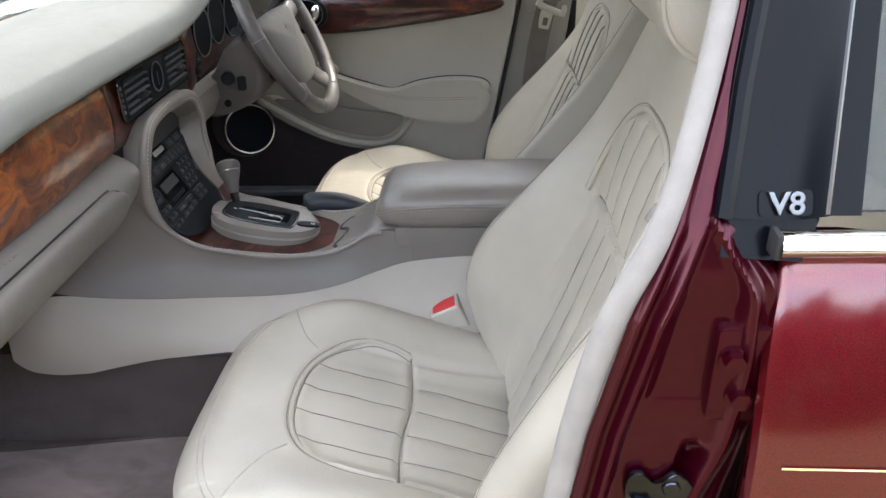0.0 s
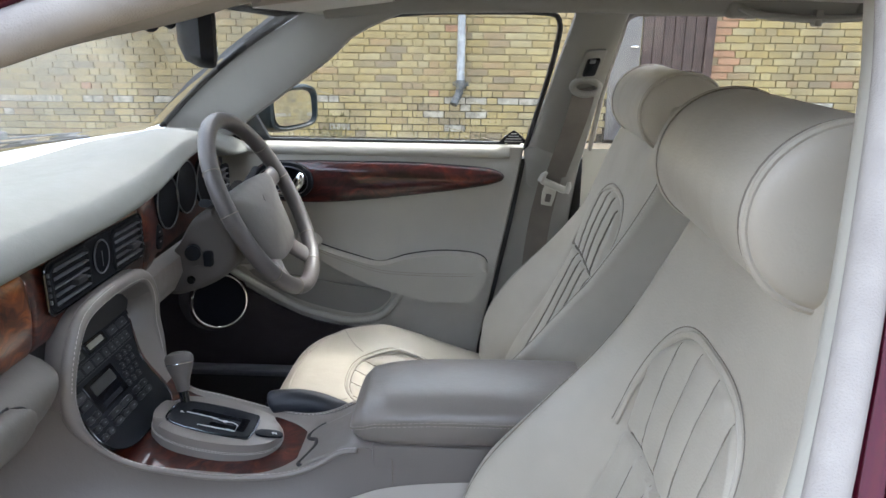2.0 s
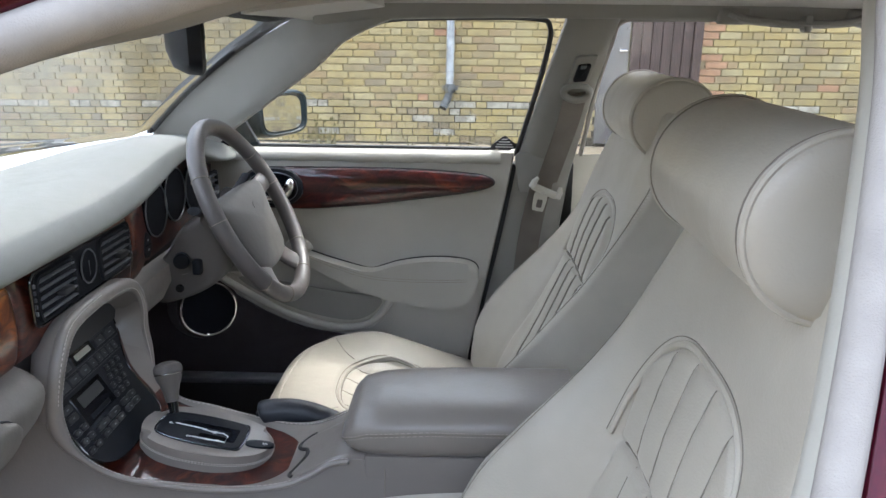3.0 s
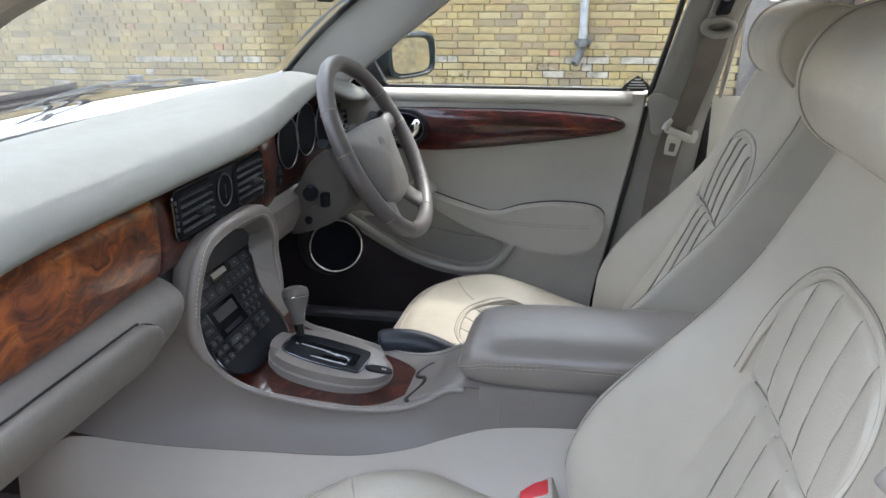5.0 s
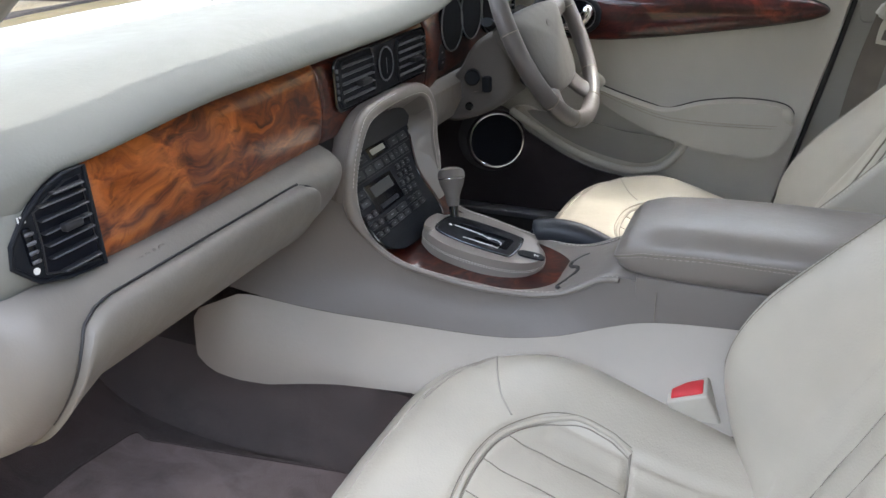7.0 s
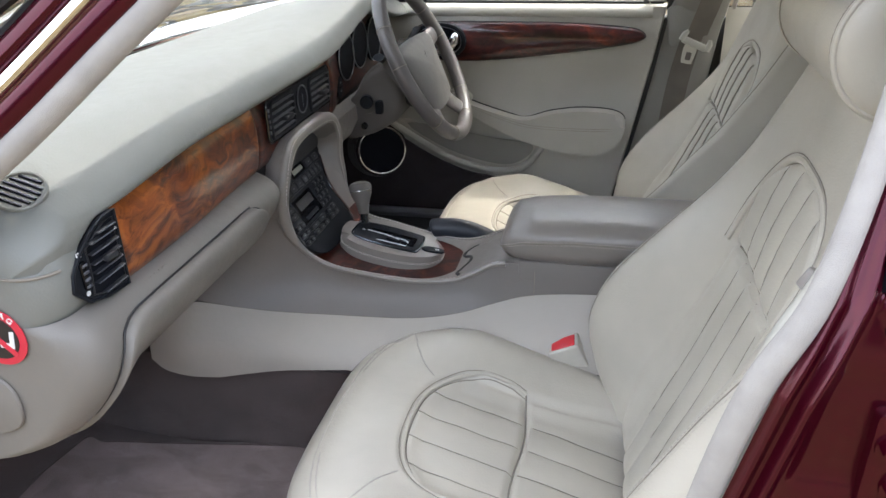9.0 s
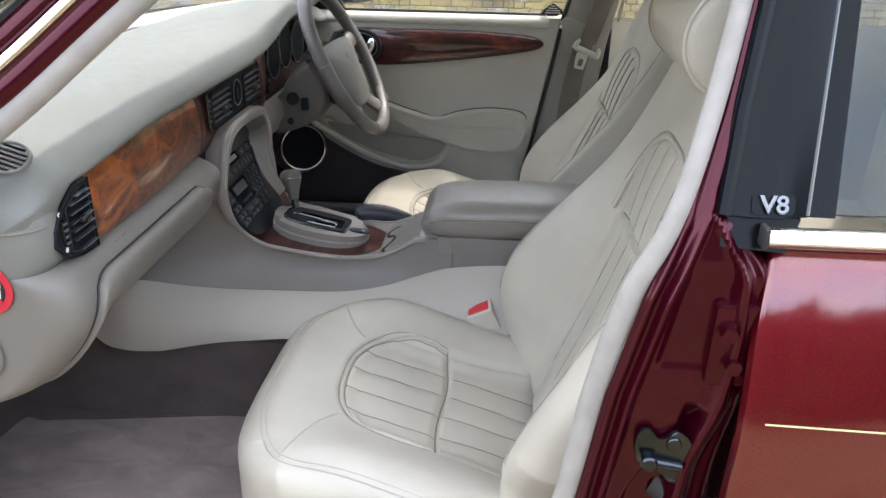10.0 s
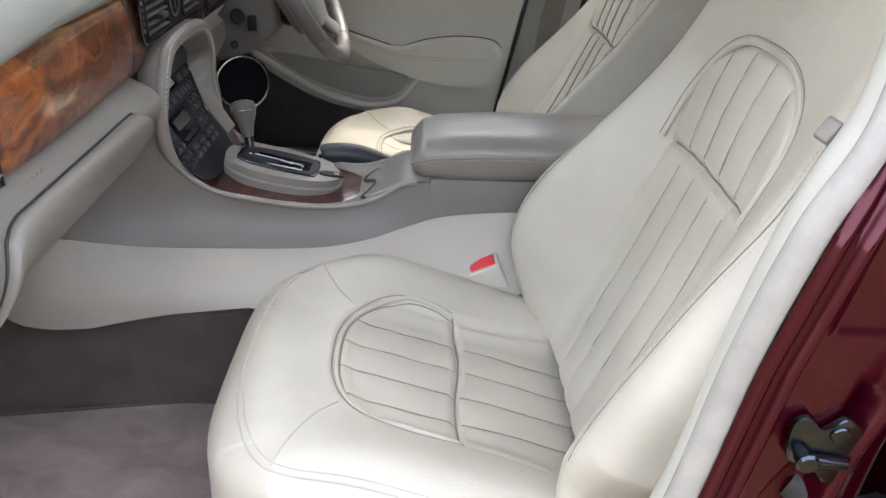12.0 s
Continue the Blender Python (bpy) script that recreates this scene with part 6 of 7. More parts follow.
plate = part("gate_plate", prism(pl, so_ + nz2 * 0.029, sl, (0, 1, 0), 0.004, 0.002), M_BLACK, selector, "black gate plate")
part("plate_trim", tube([so_ + nz2 * 0.031 + sl * (x * 1.03) + Vector((0, y * 1.03, 0)) for x, y in pl], 0.0016, 6, True), M_STEEL, plate)


def on_plate(x, y, h=0.034):
    return so_ + sl * x + Vector((0, y, 0)) + nz2 * h


part("gate_slot", prism(rect(-0.045, 0.004, 0.040, 0.013, 0.003, 2), on_plate(0, 0, 0.033), sl, (0, 1, 0), 0.0008), M_GLASSBLACK, plate)
part("gate_slot", prism(rect(-0.010, -0.021, 0.042, -0.012, 0.003, 2), on_plate(0, 0, 0.033), sl, (0, 1, 0), 0.0008), M_GLASSBLACK, plate)
part("gate_slot", prism(rect(0.032, -0.021, 0.043, 0.013, 0.003, 2), on_plate(0, 0, 0.033), sl, (0, 1, 0), 0.0009), M_GLASSBLACK, plate)
track = [(-0.050, 0.001), (-0.012, 0.0), (0.004, -0.004), (0.022, -0.003), (0.030, -0.008), (0.030, -0.024), (-0.018, -0.025)]
part("gate_line", tube([on_plate(x, y, 0.0335) for x, y in track], 0.0009, 5), M_PRINT, plate, "white gate line")
for ch, x, y in (("P", -0.056, 0.003), ("R", -0.006, 0.003), ("N", 0.010, 0.0), ("D", 0.025, -0.012), ("4", 0.020, -0.019), ("3", 0.004, -0.0215), ("2", -0.022, -0.0215)):
    letters(ch, 0.0085, on_plate(x, y - 0.004, 0.0335), (0, 1, 0), -sl, M_PRINT, plate, "gate_letter", 0.0002)
sb = part("mode_button", prism(oval(0.021, 0.0095, 28, 2.5), so_ + sl * 0.078 + nz2 * 0.029 + Vector((0, -0.008, 0)), Vector((0.93, 0.20, -0.19)), Vector((-0.2, 0.98, 0)), 0.0035, 0.001), M_BLACK, selector, "black oval mode button")
letters("S", 0.010, so_ + sl * 0.086 + nz2 * 0.0335 + Vector((0, -0.008, 0)), (0, 1, 0), -sl, M_PRINT, sb, "button_letter", 0.0002)
kb = Vector((-0.151, 0.059, 0.699))
ft = Vector((-0.134, 0.030, 0.613))
part("shaft", rod(ft, ft.lerp(kb, 0.50), 0.0062, 0.0085, 16), M_GLOSSBLACK, selector, "gloss black shaft")
ax_ = (kb - ft).normalized()
kp = [(0.34, 0.0085), (0.38, 0.0100), (0.50, 0.0115), (0.62, 0.0150), (0.72, 0.0190), (0.79, 0.0205), (0.805, 0.0195), (0.82, 0.0212), (0.90, 0.0215), (0.96, 0.0185), (1.00, 0.010), (1.01, 0.001)]
part("knob", tube([ft.lerp(kb, t) for t, r in kp], [r for t, r in kp], 24), M_SHROUD, selector, "dark taupe leather knob")
part("knob_ring", tube([ft.lerp(kb, 0.805) + 0.0206 * (math.cos(a / 12 * math.pi) * Vector((0, 1, 0)).cross(ax_).normalized() + math.sin(a / 12 * math.pi) * ax_.cross(Vector((0, 1, 0)).cross(ax_)).normalized()) for a in range(24)], 0.0009, 5, True), M_CHROME, selector, "thin bright ring")

# armrest box
arm = thing("armrest", (0.29, 0.02, 0.62), "stitched taupe leather centre armrest lid", "armrest")
ARM_FRONT = [(0.0, 0.064, 0.632, 0.648), (0.006, 0.074, 0.622, 0.664), (0.02, 0.082, 0.612, 0.679), (0.05, 0.088, 0.607, 0.687), (0.11, 0.091, 0.606, 0.692), (0.20, 0.092, 0.609, 0.694), (1.0, 0.092, 0.613, 0.696)]


def arm_ring(x):
    """The lid's section at x: crowned top, upright sides over the seam, drawn in below it."""
    hw, z0, z1 = lerp_table(ARM_FRONT, x - 0.132)
    seam = z0 + (z1 - z0) * 0.60
    out = []
    for k in range(40):
        c, d = math.cos(k / 20 * math.pi), math.sin(k / 20 * math.pi)
        a = math.copysign(abs(c) ** (2 / 3.6), c)
        b = math.copysign(abs(d) ** (2 / (2.5 if d > 0 else 3.2)), d)
        out.append(Vector((x, 0.016 + hw * a * (1 - 0.09 * max(0.0, -b)), seam + b * ((z1 - seam) if b > 0 else (seam - z0)))))
    return out


part("lid", loft([arm_ring(0.132 + 0.33 * (i / 40) ** 1.6) for i in range(41)]), M_TAUPE, arm, "padded taupe leather lid")
for dz in (0.0025, -0.0025):
    pts = []
    for t in range(0, 41):
        x = 0.1325 + 0.33 * (t / 40) ** 1.5
        hw, z0, z1 = lerp_table(ARM_FRONT, x - 0.132)
        z = lerp_table([(0.132, 0.640), (0.144, 0.647), (0.171, 0.657), (0.251, 0.664), (0.5, 0.666)], x)[0] + dz
        seam = z0 + (z1 - z0) * 0.60
        b = (z - seam) / ((z1 - seam) if z > seam else (seam - z0))
        p = 2.5 if b > 0 else 3.2
        a = max(0.0, 1 - abs(b) ** p) ** (1 / 3.6)
        pts.append(Vector((x, 0.016 - hw * a * (1 - 0.09 * max(0.0, -b)) - 0.0003, z)))
    bits = []
    for a, b in zip(pts, pts[1:]):
        n = max(1, int((b - a).length / 0.0045))
        bits += [tube([a.lerp(b, (s + 0.15) / n), a.lerp(b, (s + 0.75) / n)], 0.0004, 4) for s in range(n)]
    part("stitching", join(*bits), M_TAUPE_LT, arm)["kind"] = "stuff"
    if dz > 0:
        part("welt", tube([p + Vector((0, 0.0002, -0.0025)) for p in pts], 0.0009, 5), M_SEAM, arm)

# parking brake grip by the driver's cushion
brake = thing("parking_brake", (0.02, 0.13, 0.55), "dark navy leather parking brake grip", "brake lever")
bp = curve([(-0.026, 0.110, 0.585), (-0.014, 0.111, 0.589), (0.02, 0.117, 0.588), (0.055, 0.123, 0.578), (0.098, 0.130, 0.556)], 6)
part("grip", tube(bp, [0.007 + 0.0135 * step(0, 0.15, i / (len(bp) - 1)) for i in range(len(bp))], 16, False, 1.0), M_NAVY, brake)
part("release", rod((-0.033, 0.109, 0.583), (-0.018, 0.110, 0.588), 0.006, None, 12, 0.001), M_BLACK, brake)

# ---- steering wheel and column ----
wheel = thing("steering_wheel", (-0.095, 0.375, 0.857), "two-tone taupe leather steering wheel with four spokes", "steering wheel")
WC = Vector((-0.096, 0.380, 0.860))
W_UP = Vector((-0.46, 0, 0.89)).normalized()
W_R = Vector((0, -1, 0))
W_N = Vector((0.89, 0, 0.46)).normalized()


def wh(x, y, out=0.0):
    """A place on the wheel: x to the driver's left, y up its rim, out toward the driver."""
    return WC + W_R * x + W_UP * y + W_N * out


R = 0.172
part("rim", tube([wh(R * math.cos(a / 32 * math.pi), R * math.sin(a / 32 * math.pi)) for a in range(64)], 0.0155, 14, True), M_WHEEL, wheel, "taupe leather rim")
for a0 in (20, 160, 232, 308):
    for d in (-13, 13):
        c = wh(R * math.cos(radians(a0 + d)), R * math.sin(radians(a0 + d)))
        t1 = W_R * math.cos(radians(a0 + d)) + W_UP * math.sin(radians(a0 + d))
        part("rim_seam", tube([c + 0.0158 * (math.cos(k / 8 * math.pi) * t1 + math.sin(k / 8 * math.pi) * W_N) for k in range(16)], 0.0009, 5, True), M_SEAM, wheel)
HUB = [(0.130, 0.043), (0.07, 0.050), (0.0, 0.0515), (-0.07, 0.050), (-0.130, 0.043), (-0.128, 0.018), (-0.110, -0.016), (-0.096, -0.056), (-0.076, -0.094), (-0.034, -0.108), (0.034, -0.108), (0.076, -0.094), (0.096, -0.056), (0.110, -0.016), (0.128, 0.018)]
hub = [(p.x, p.y) for p in curve([(x, y, 0) for x, y in HUB], 5, True)]
part("hub_back", tube([wh(0, -0.02, -0.028), wh(0, -0.02, -0.07)], [0.082, 0.060], 32), M_BLACK, wheel, "dark hub behind the airbag cover")
pad_rings = ((0.93, -0.046), (0.985, -0.036), (1.0, -0.024), (0.998, -0.016), (0.985, -0.010), (0.95, -0.0055), (0.88, -0.001), (0.72, 0.0045), (0.48, 0.0085), (0.24, 0.0105), (0.04, 0.011))
part("hub_pad", loft([[wh(x * k, -0.022 + (y + 0.022) * k, o) for x, y in hub] for k, o in pad_rings]), M_HUB, wheel, "padded taupe airbag cover")
part("hub_emblem", prism(oval(0.0125, 0.0125, 24), wh(0, 0.004, 0.0098), W_R, W_UP, 0.0009, 0.0004), M_HUB, wheel, "plain round embossed emblem")
for sg in (-1, 1):
    # upper spokes run level from the cover's shoulders to the rim
    p = curve([wh(sg * 0.086, 0.022, -0.020), wh(sg * 0.118, 0.024, -0.016), wh(sg * 0.150, 0.032, -0.006), wh(sg * 0.170, 0.036, 0.0)], 5)
    part("spoke", tube(p, [0.0245 - 0.005 * math.sin(i / (len(p) - 1) * 2.6) for i in range(len(p))], 16, False, 0.42, W_N), M_WHEEL, wheel, "taupe leather upper spoke")
    p = curve([wh(sg * 0.050, -0.082, -0.020), wh(sg * 0.066, -0.112, -0.015), wh(sg * 0.082, -0.138, -0.006), wh(sg * 0.090, -0.150, 0.0)], 5)
    part("spoke", tube(p, [0.029 - 0.006 * math.sin(i / (len(p) - 1) * 2.8) for i in range(len(p))], 16, False, 0.40, W_N), M_WHEEL, wheel, "taupe leather lower spoke")
    # sewn seams down both flanks of the cover
    for off in (0.0, 0.0055):
        run = curve([wh(sg * (0.104 - off), 0.036, -0.0018), wh(sg * (0.090 - off), 0.008, 0.0005), wh(sg * (0.074 - off), -0.030, 0.0005), wh(sg * (0.066 - off), -0.066, -0.0005), wh(sg * (0.052 - off), -0.090, -0.003)], 10)
        part("hub_seam", tube(run, 0.0008, 5), M_SEAM, wheel)
column = thing("steering_column", (-0.2, 0.36, 0.80), "taupe steering column shroud with ignition lock and stalks", "steering column")
side = [(p.x, p.y) for p in curve([(-0.264, 0.702, 0), (-0.264, 0.772, 0), (-0.236, 0.797, 0), (-0.208, 0.843, 0), (-0.172, 0.868, 0), (-0.150, 0.866, 0), (-0.128, 0.812, 0), (-0.134, 0.760, 0), (-0.16, 0.733, 0), (-0.21, 0.709, 0)], 4, True)]
mid_s = Vector((-0.195, 0, 0.785))
rings = []
for d, s in ((-0.086, 0.72), (-0.085, 0.84), (-0.080, 0.93), (-0.068, 0.985), (-0.05, 1.0), (0.05, 1.0), (0.068, 0.985), (0.080, 0.93), (0.085, 0.84), (0.086, 0.72)):
    rings.append([Vector((mid_s.x + (x - mid_s.x) * s, 0.375 + d, mid_s.z + (z - mid_s.z) * s)) for x, z in side])
part("shroud", loft(rings), M_SHROUD, column, "taupe moulded shroud")
part("shroud_split", tube([(-0.262, 0.2925, 0.752), (-0.20, 0.2895, 0.762), (-0.14, 0.2925, 0.785)], 0.0009, 5), M_SEAM, column)
part("boot", tube([wh(0, 0, -0.03), wh(0, 0, -0.075)], [0.055, 0.062], 24), M_BLACK, column, "black column boot")
part("ignition_lock", rod((-0.206, 0.300, 0.789), (-0.198, 0.270, 0.791), 0.014, None, 18, 0.003), M_BLACK, column, "black ignition lock")
part("key_blade", box((-0.183, 0.276, 0.764), (-0.167, 0.296, 0.792), 0.004), M_BLACK, column)
part("lock_button", rod((-0.213, 0.300, 0.735), (-0.211, 0.284, 0.7355), 0.0075, None, 16, 0.002), M_STEEL, column)
for sgn in (-1, 1):
    st = curve([WC + Vector((-0.07, 0.05 * sgn, 0.0)), WC + Vector((-0.06, 0.11 * sgn, 0.02)), WC + Vector((-0.055, 0.155 * sgn, 0.035))], 6)
    part("stalk", tube(st, [0.007 + 0.004 * (i / (len(st) - 1)) for i in range(len(st))], 10, False, 0.7), M_BLACK, column, "black control stalk")
under = thing("knee_panel", (-0.3, 0.4, 0.70), "taupe vinyl panel under the steering column", "panel")
rows = []
for i in range(25):
    y = 0.165 + 0.50 * i / 24
    rows.append([(-0.246, y, 0.795), (-0.228, y, 0.78), (-0.226, y, 0.75), (-0.245, y, 0.715), (-0.29, y, 0.685), (-0.36, y, 0.67), (-0.50, y, 0.67)])
part("skin", grid(rows), M_TAUPE, under)
ped = thing("pedals", (-0.62, 0.40, 0.40), "black rubber brake and throttle pedals", "pedal", "pedals")
part("brake_pad", box((-0.625, 0.30, 0.36), (-0.605, 0.40, 0.42), 0.006, 2), M_RUBBER, ped)
part("brake_arm", rod((-0.62, 0.35, 0.40), (-0.74, 0.35, 0.66), 0.010), M_BLACK, ped)
part("throttle", box((-0.66, 0.47, 0.30), (-0.645, 0.52, 0.44), 0.006, 2), M_RUBBER, ped)

# ---- driver's door ----
door = thing("driver_door", (0.0, 0.70, 0.45), "pale vinyl driver's door lining with walnut capping, shut", "car door")


def door_face(x, z):
    """The door lining's inner face."""
    return 0.690 - 0.012 * step(0.93, 0.87, z) + 0.006 * math.exp(-((z - 0.74) / 0.06) ** 2) - 0.012 * step(0.70, 0.58, z)


def door_edge(z):
    return lerp_table([(0.30, 0.300), (0.45, 0.315), (0.62, 0.350), (0.757, 0.378), (0.913, 0.406), (0.95, 0.412)], z)[0]


rows = []
for i in range(34):
    z = 0.42 + 0.505 * i / 33
    x1 = door_edge(z)
    row = [(-0.62 + (x1 + 0.62) * k / 40, door_face(0, z), z) for k in range(41)]
    row += [(x1 + 0.004, door_face(0, z) + 0.006, z), (x1 + 0.004, door_face(0, z) + 0.03, z)]
    rows.append(row)
top = [[(x, y + 0.008, 0.930) for x, y, z in rows[-1]], [(x, y + 0.020, 0.932) for x, y, z in rows[-1]]]
part("lining", grid(rows + top), M_TRIM, door, "pale vinyl lining")
part("capping", tube([(x / 100, 0.694, 0.914) for x in range(-42, 41, 4)], 0.018, 12, False, 0.8, (0, 0, 1)), M_TRIM_TOP, door, "pale padded waist capping")
part("waist_seal", box((-0.30, 0.700, 0.929), (0.405, 0.716, 0.937), 0.003), M_RUBBER, door, "black waist seal")
part("edge_seal", tube([(door_edge(z / 100) + 0.009, 0.696, z / 100) for z in range(36, 93, 3)], 0.007, 8), M_RUBBER, door, "dark rubber edge seal")
kick = [[(-0.62 + (door_edge(z) + 0.62) * k / 20, 0.684 - 0.006 * math.sin((z - 0.28) * 8), z) for k in range(21)] for z in (0.30, 0.34, 0.38, 0.42, 0.46)]
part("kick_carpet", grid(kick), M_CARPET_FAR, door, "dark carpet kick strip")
vo = [(p.x, p.y) for p in curve([(-0.20, 0.855, 0), (-0.17, 0.883, 0), (-0.11, 0.8885, 0), (0.0, 0.889, 0), (0.157, 0.889, 0), (0.283, 0.883, 0), (0.345, 0.876, 0), (0.368, 0.861, 0), (0.347, 0.847, 0), (0.284, 0.834, 0), (0.157, 0.816, 0), (0.028, 0.801, 0), (-0.075, 0.795, 0), (-0.17, 0.803, 0)], 5, True)]
vc = Vector((sum(x for x, z in vo) / len(vo), 0, sum(z for x, z in vo) / len(vo)))
dome = [[Vector((vc.x + (x - vc.x) * (0.75 + 0.25 * k) if k < 1 else x, 0.676 - o, vc.z + (z - vc.z) * k)) for x, z in vo] for k, o in ((1.0, 0.0), (1.0, 0.004), (0.985, 0.0062), (0.94, 0.0082), (0.82, 0.0112), (0.64, 0.0140), (0.42, 0.0158), (0.20, 0.0167), (0.02, 0.0170))]
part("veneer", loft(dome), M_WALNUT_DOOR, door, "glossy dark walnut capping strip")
part("veneer_line", tube([(x, 0.6775, z) for x, z in vo], 0.0022, 6, True), M_RUBBER, door, "dark line round the veneer")
esc = part("handle_recess", prism(oval(0.068, 0.043, 36, 2.3), (-0.128, 0.672, 0.846), (1, 0, 0), (0, 0, 1), 0.020, 0.006), M_BLACK, door, "black oval handle surround")
part("recess_ring", tube([(-0.128 + x, 0.6520, 0.846 + z) for x, z in oval(0.056, 0.0345, 36, 2.3)], 0.0010, 6, True), M_BADGE, esc)
part("recess_dish", prism(oval(0.052, 0.032, 32, 2.3), (-0.128, 0.6525, 0.846), (1, 0, 0), (0, 0, 1), 0.001), M_GLASSBLACK, esc)
part("lever", tube(curve([(-0.155, 0.648, 0.824), (-0.124, 0.642, 0.825), (-0.100, 0.638, 0.835), (-0.086, 0.638, 0.856), (-0.090, 0.640, 0.868)], 5), [0.004, 0.005, 0.006, 0.007, 0.008, 0.009, 0.0095, 0.010, 0.011, 0.0115, 0.012, 0.0125, 0.013, 0.013, 0.013, 0.0125, 0.012, 0.011, 0.009, 0.006, 0.002], 10), M_CHROME, esc, "chrome door pull lever")
ao = [(p.x, p.y) for p in curve([(-0.085, 0.712, 0), (-0.05, 0.693, 0), (0.025, 0.669, 0), (0.09, 0.656, 0), (0.156, 0.674, 0), (0.234, 0.684, 0), (0.313, 0.678, 0), (0.338, 0.652, 0), (0.325, 0.600, 0), (0.300, 0.576, 0), (0.262, 0.568, 0), (0.155, 0.581, 0), (0.050, 0.615, 0), (-0.03, 0.655, 0), (-0.08, 0.695, 0)], 5, True)]
part("armrest_seam", tube([(x, 0.6775, z) for x, z in ao], 0.0026, 6, True), M_RUBBER, door)
part("armrest", prism(ao, (0, 0.680, 0), (1, 0, 0), (0, 0, 1), 0.040, 0.016, 5), M_TRIM, door, "padded pale vinyl armrest")
stitch = curve([(-0.05, 0.6395, 0.687), (0.02, 0.6393, 0.660), (0.09, 0.6393, 0.640), (0.17, 0.6393, 0.634), (0.26, 0.6393, 0.634), (0.325, 0.641, 0.636)], 24)
bits = []
for dz in (0.0, 0.0055):
    bits += [tube([a.lerp(b, 0.1) + Vector((0, 0, dz)), a.lerp(b, 0.75) + Vector((0, 0, dz))], 0.0006, 4) for a, b in zip(stitch, stitch[1:])]
part("armrest_stitching", join(*bits), M_SEAM, door)["kind"] = "stuff"
part("armrest_end_cap", prism([(p.x, p.y) for p in curve([(-0.105, 0.700, 0), (-0.10, 0.724, 0), (-0.08, 0.730, 0), (-0.055, 0.722, 0), (-0.045, 0.703, 0), (-0.07, 0.690, 0)], 4, True)], (0, 0.662, 0), (1, 0, 0), (0, 0, 1), 0.016, 0.008, 3), M_TRIM, door, "pull grip end cap")
po2 = [(p.x, p.y) for p in curve([(-0.26, 0.628, 0), (-0.178, 0.578, 0), (-0.113, 0.545, 0), (-0.05, 0.524, 0), (0.021, 0.512, 0), (0.09, 0.525, 0), (0.136, 0.585, 0), (0.122, 0.592, 0), (0.06, 0.575, 0), (-0.06, 0.580, 0), (-0.16, 0.612, 0), (-0.22, 0.640, 0)], 5, True)]
part("map_pocket", prism(po2, (0, 0.680, 0), (1, 0, 0), (0, 0, 1), 0.022, 0.010, 4), M_TAUPE_LT, door, "moulded map pocket")
part("pocket_edge", tube(curve([(-0.26, 0.656, 0.630), (-0.178, 0.654, 0.581), (-0.113, 0.652, 0.547), (-0.05, 0.651, 0.526), (0.021, 0.650, 0.514), (0.09, 0.651, 0.528), (0.136, 0.655, 0.585)], 6), 0.009, 10), M_TRIM, door, "padded pocket edge")
part("pocket_seam", tube([(x, 0.6795, z - 0.003) for x, z in po2], 0.0024, 6, True), M_RUBBER, door)
# flat darker plate in place of the shaded hollow of the map pocket
part("pocket_wall", prism([(p.x, p.y) for p in curve([(-0.22, 0.632, 0), (-0.11, 0.565, 0), (0.02, 0.532, 0), (0.085, 0.545, 0), (0.11, 0.588, 0), (0.0, 0.603, 0), (-0.10, 0.622, 0)], 4, True)], (0, 0.657, 0), (1, 0, 0), (0, 0, 1), 0.002), M_GREYTRIM, door)
low_edge = [(p.x, p.y) for p in curve([(-0.62, 0.64, 0), (-0.32, 0.640, 0), (-0.26, 0.606, 0), (-0.178, 0.556, 0), (-0.113, 0.524, 0), (-0.05, 0.503, 0), (0.03, 0.491, 0), (0.10, 0.478, 0), (0.20, 0.455, 0), (0.30, 0.44, 0)], 4)]
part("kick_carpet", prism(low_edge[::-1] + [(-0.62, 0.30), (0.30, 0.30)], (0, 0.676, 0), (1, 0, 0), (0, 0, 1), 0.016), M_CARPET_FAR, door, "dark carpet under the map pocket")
spk = part("speaker", tube([(-0.292, 0.640, 0.562), (-0.284, 0.625, 0.564)], 0.062, 36), M_CLOTHBLACK, door, "round black speaker grille")
sn = Vector((0.45, -0.85, 0.12)).normalized()
s1 = sn.cross(Vector((0, 0, 1))).normalized()
s2 = s1.cross(sn)
part("speaker_rim", tube([Vector((-0.284, 0.624, 0.564)) + 0.062 * (math.cos(a / 20 * math.pi) * s1 + math.sin(a / 20 * math.pi) * s2) for a in range(40)], 0.0028, 8, True), M_CHROME, spk, "thin bright ring")
part("speaker_pod", tube([Vector((-0.284, 0.624, 0.564)) - sn * 0.004, Vector((-0.284, 0.624, 0.564)) - sn * 0.06], [0.070, 0.085], 32), M_CARPET_FAR, spk)
# lighter material here paints the highlight that runs along the strip
part("sill_trim", box((-0.62, 0.60, 0.385), (0.30, 0.64, 0.40), 0.005), M_SLAT, door, "sill kick strip, lightened for its highlight")
part("lock_pin", rod((0.372, 0.700, 0.930), (0.372, 0.700, 0.952), 0.0035, None, 10, 0.001), M_CHROME, door, "chrome lock pin")
card = thing("window_sticker", (0.388, 0.695, 0.945), "small black triangular window sticker", "sticker")
part("triangle", prism([(-0.033, -0.013), (0.033, -0.013), (0.022, 0.002), (0.0, 0.022), (-0.022, 0.002)], (0.388, 0.689, 0.947), (1, 0, 0), (0, -0.45, 0.9), 0.0008), M_STICKERBLACK, card)
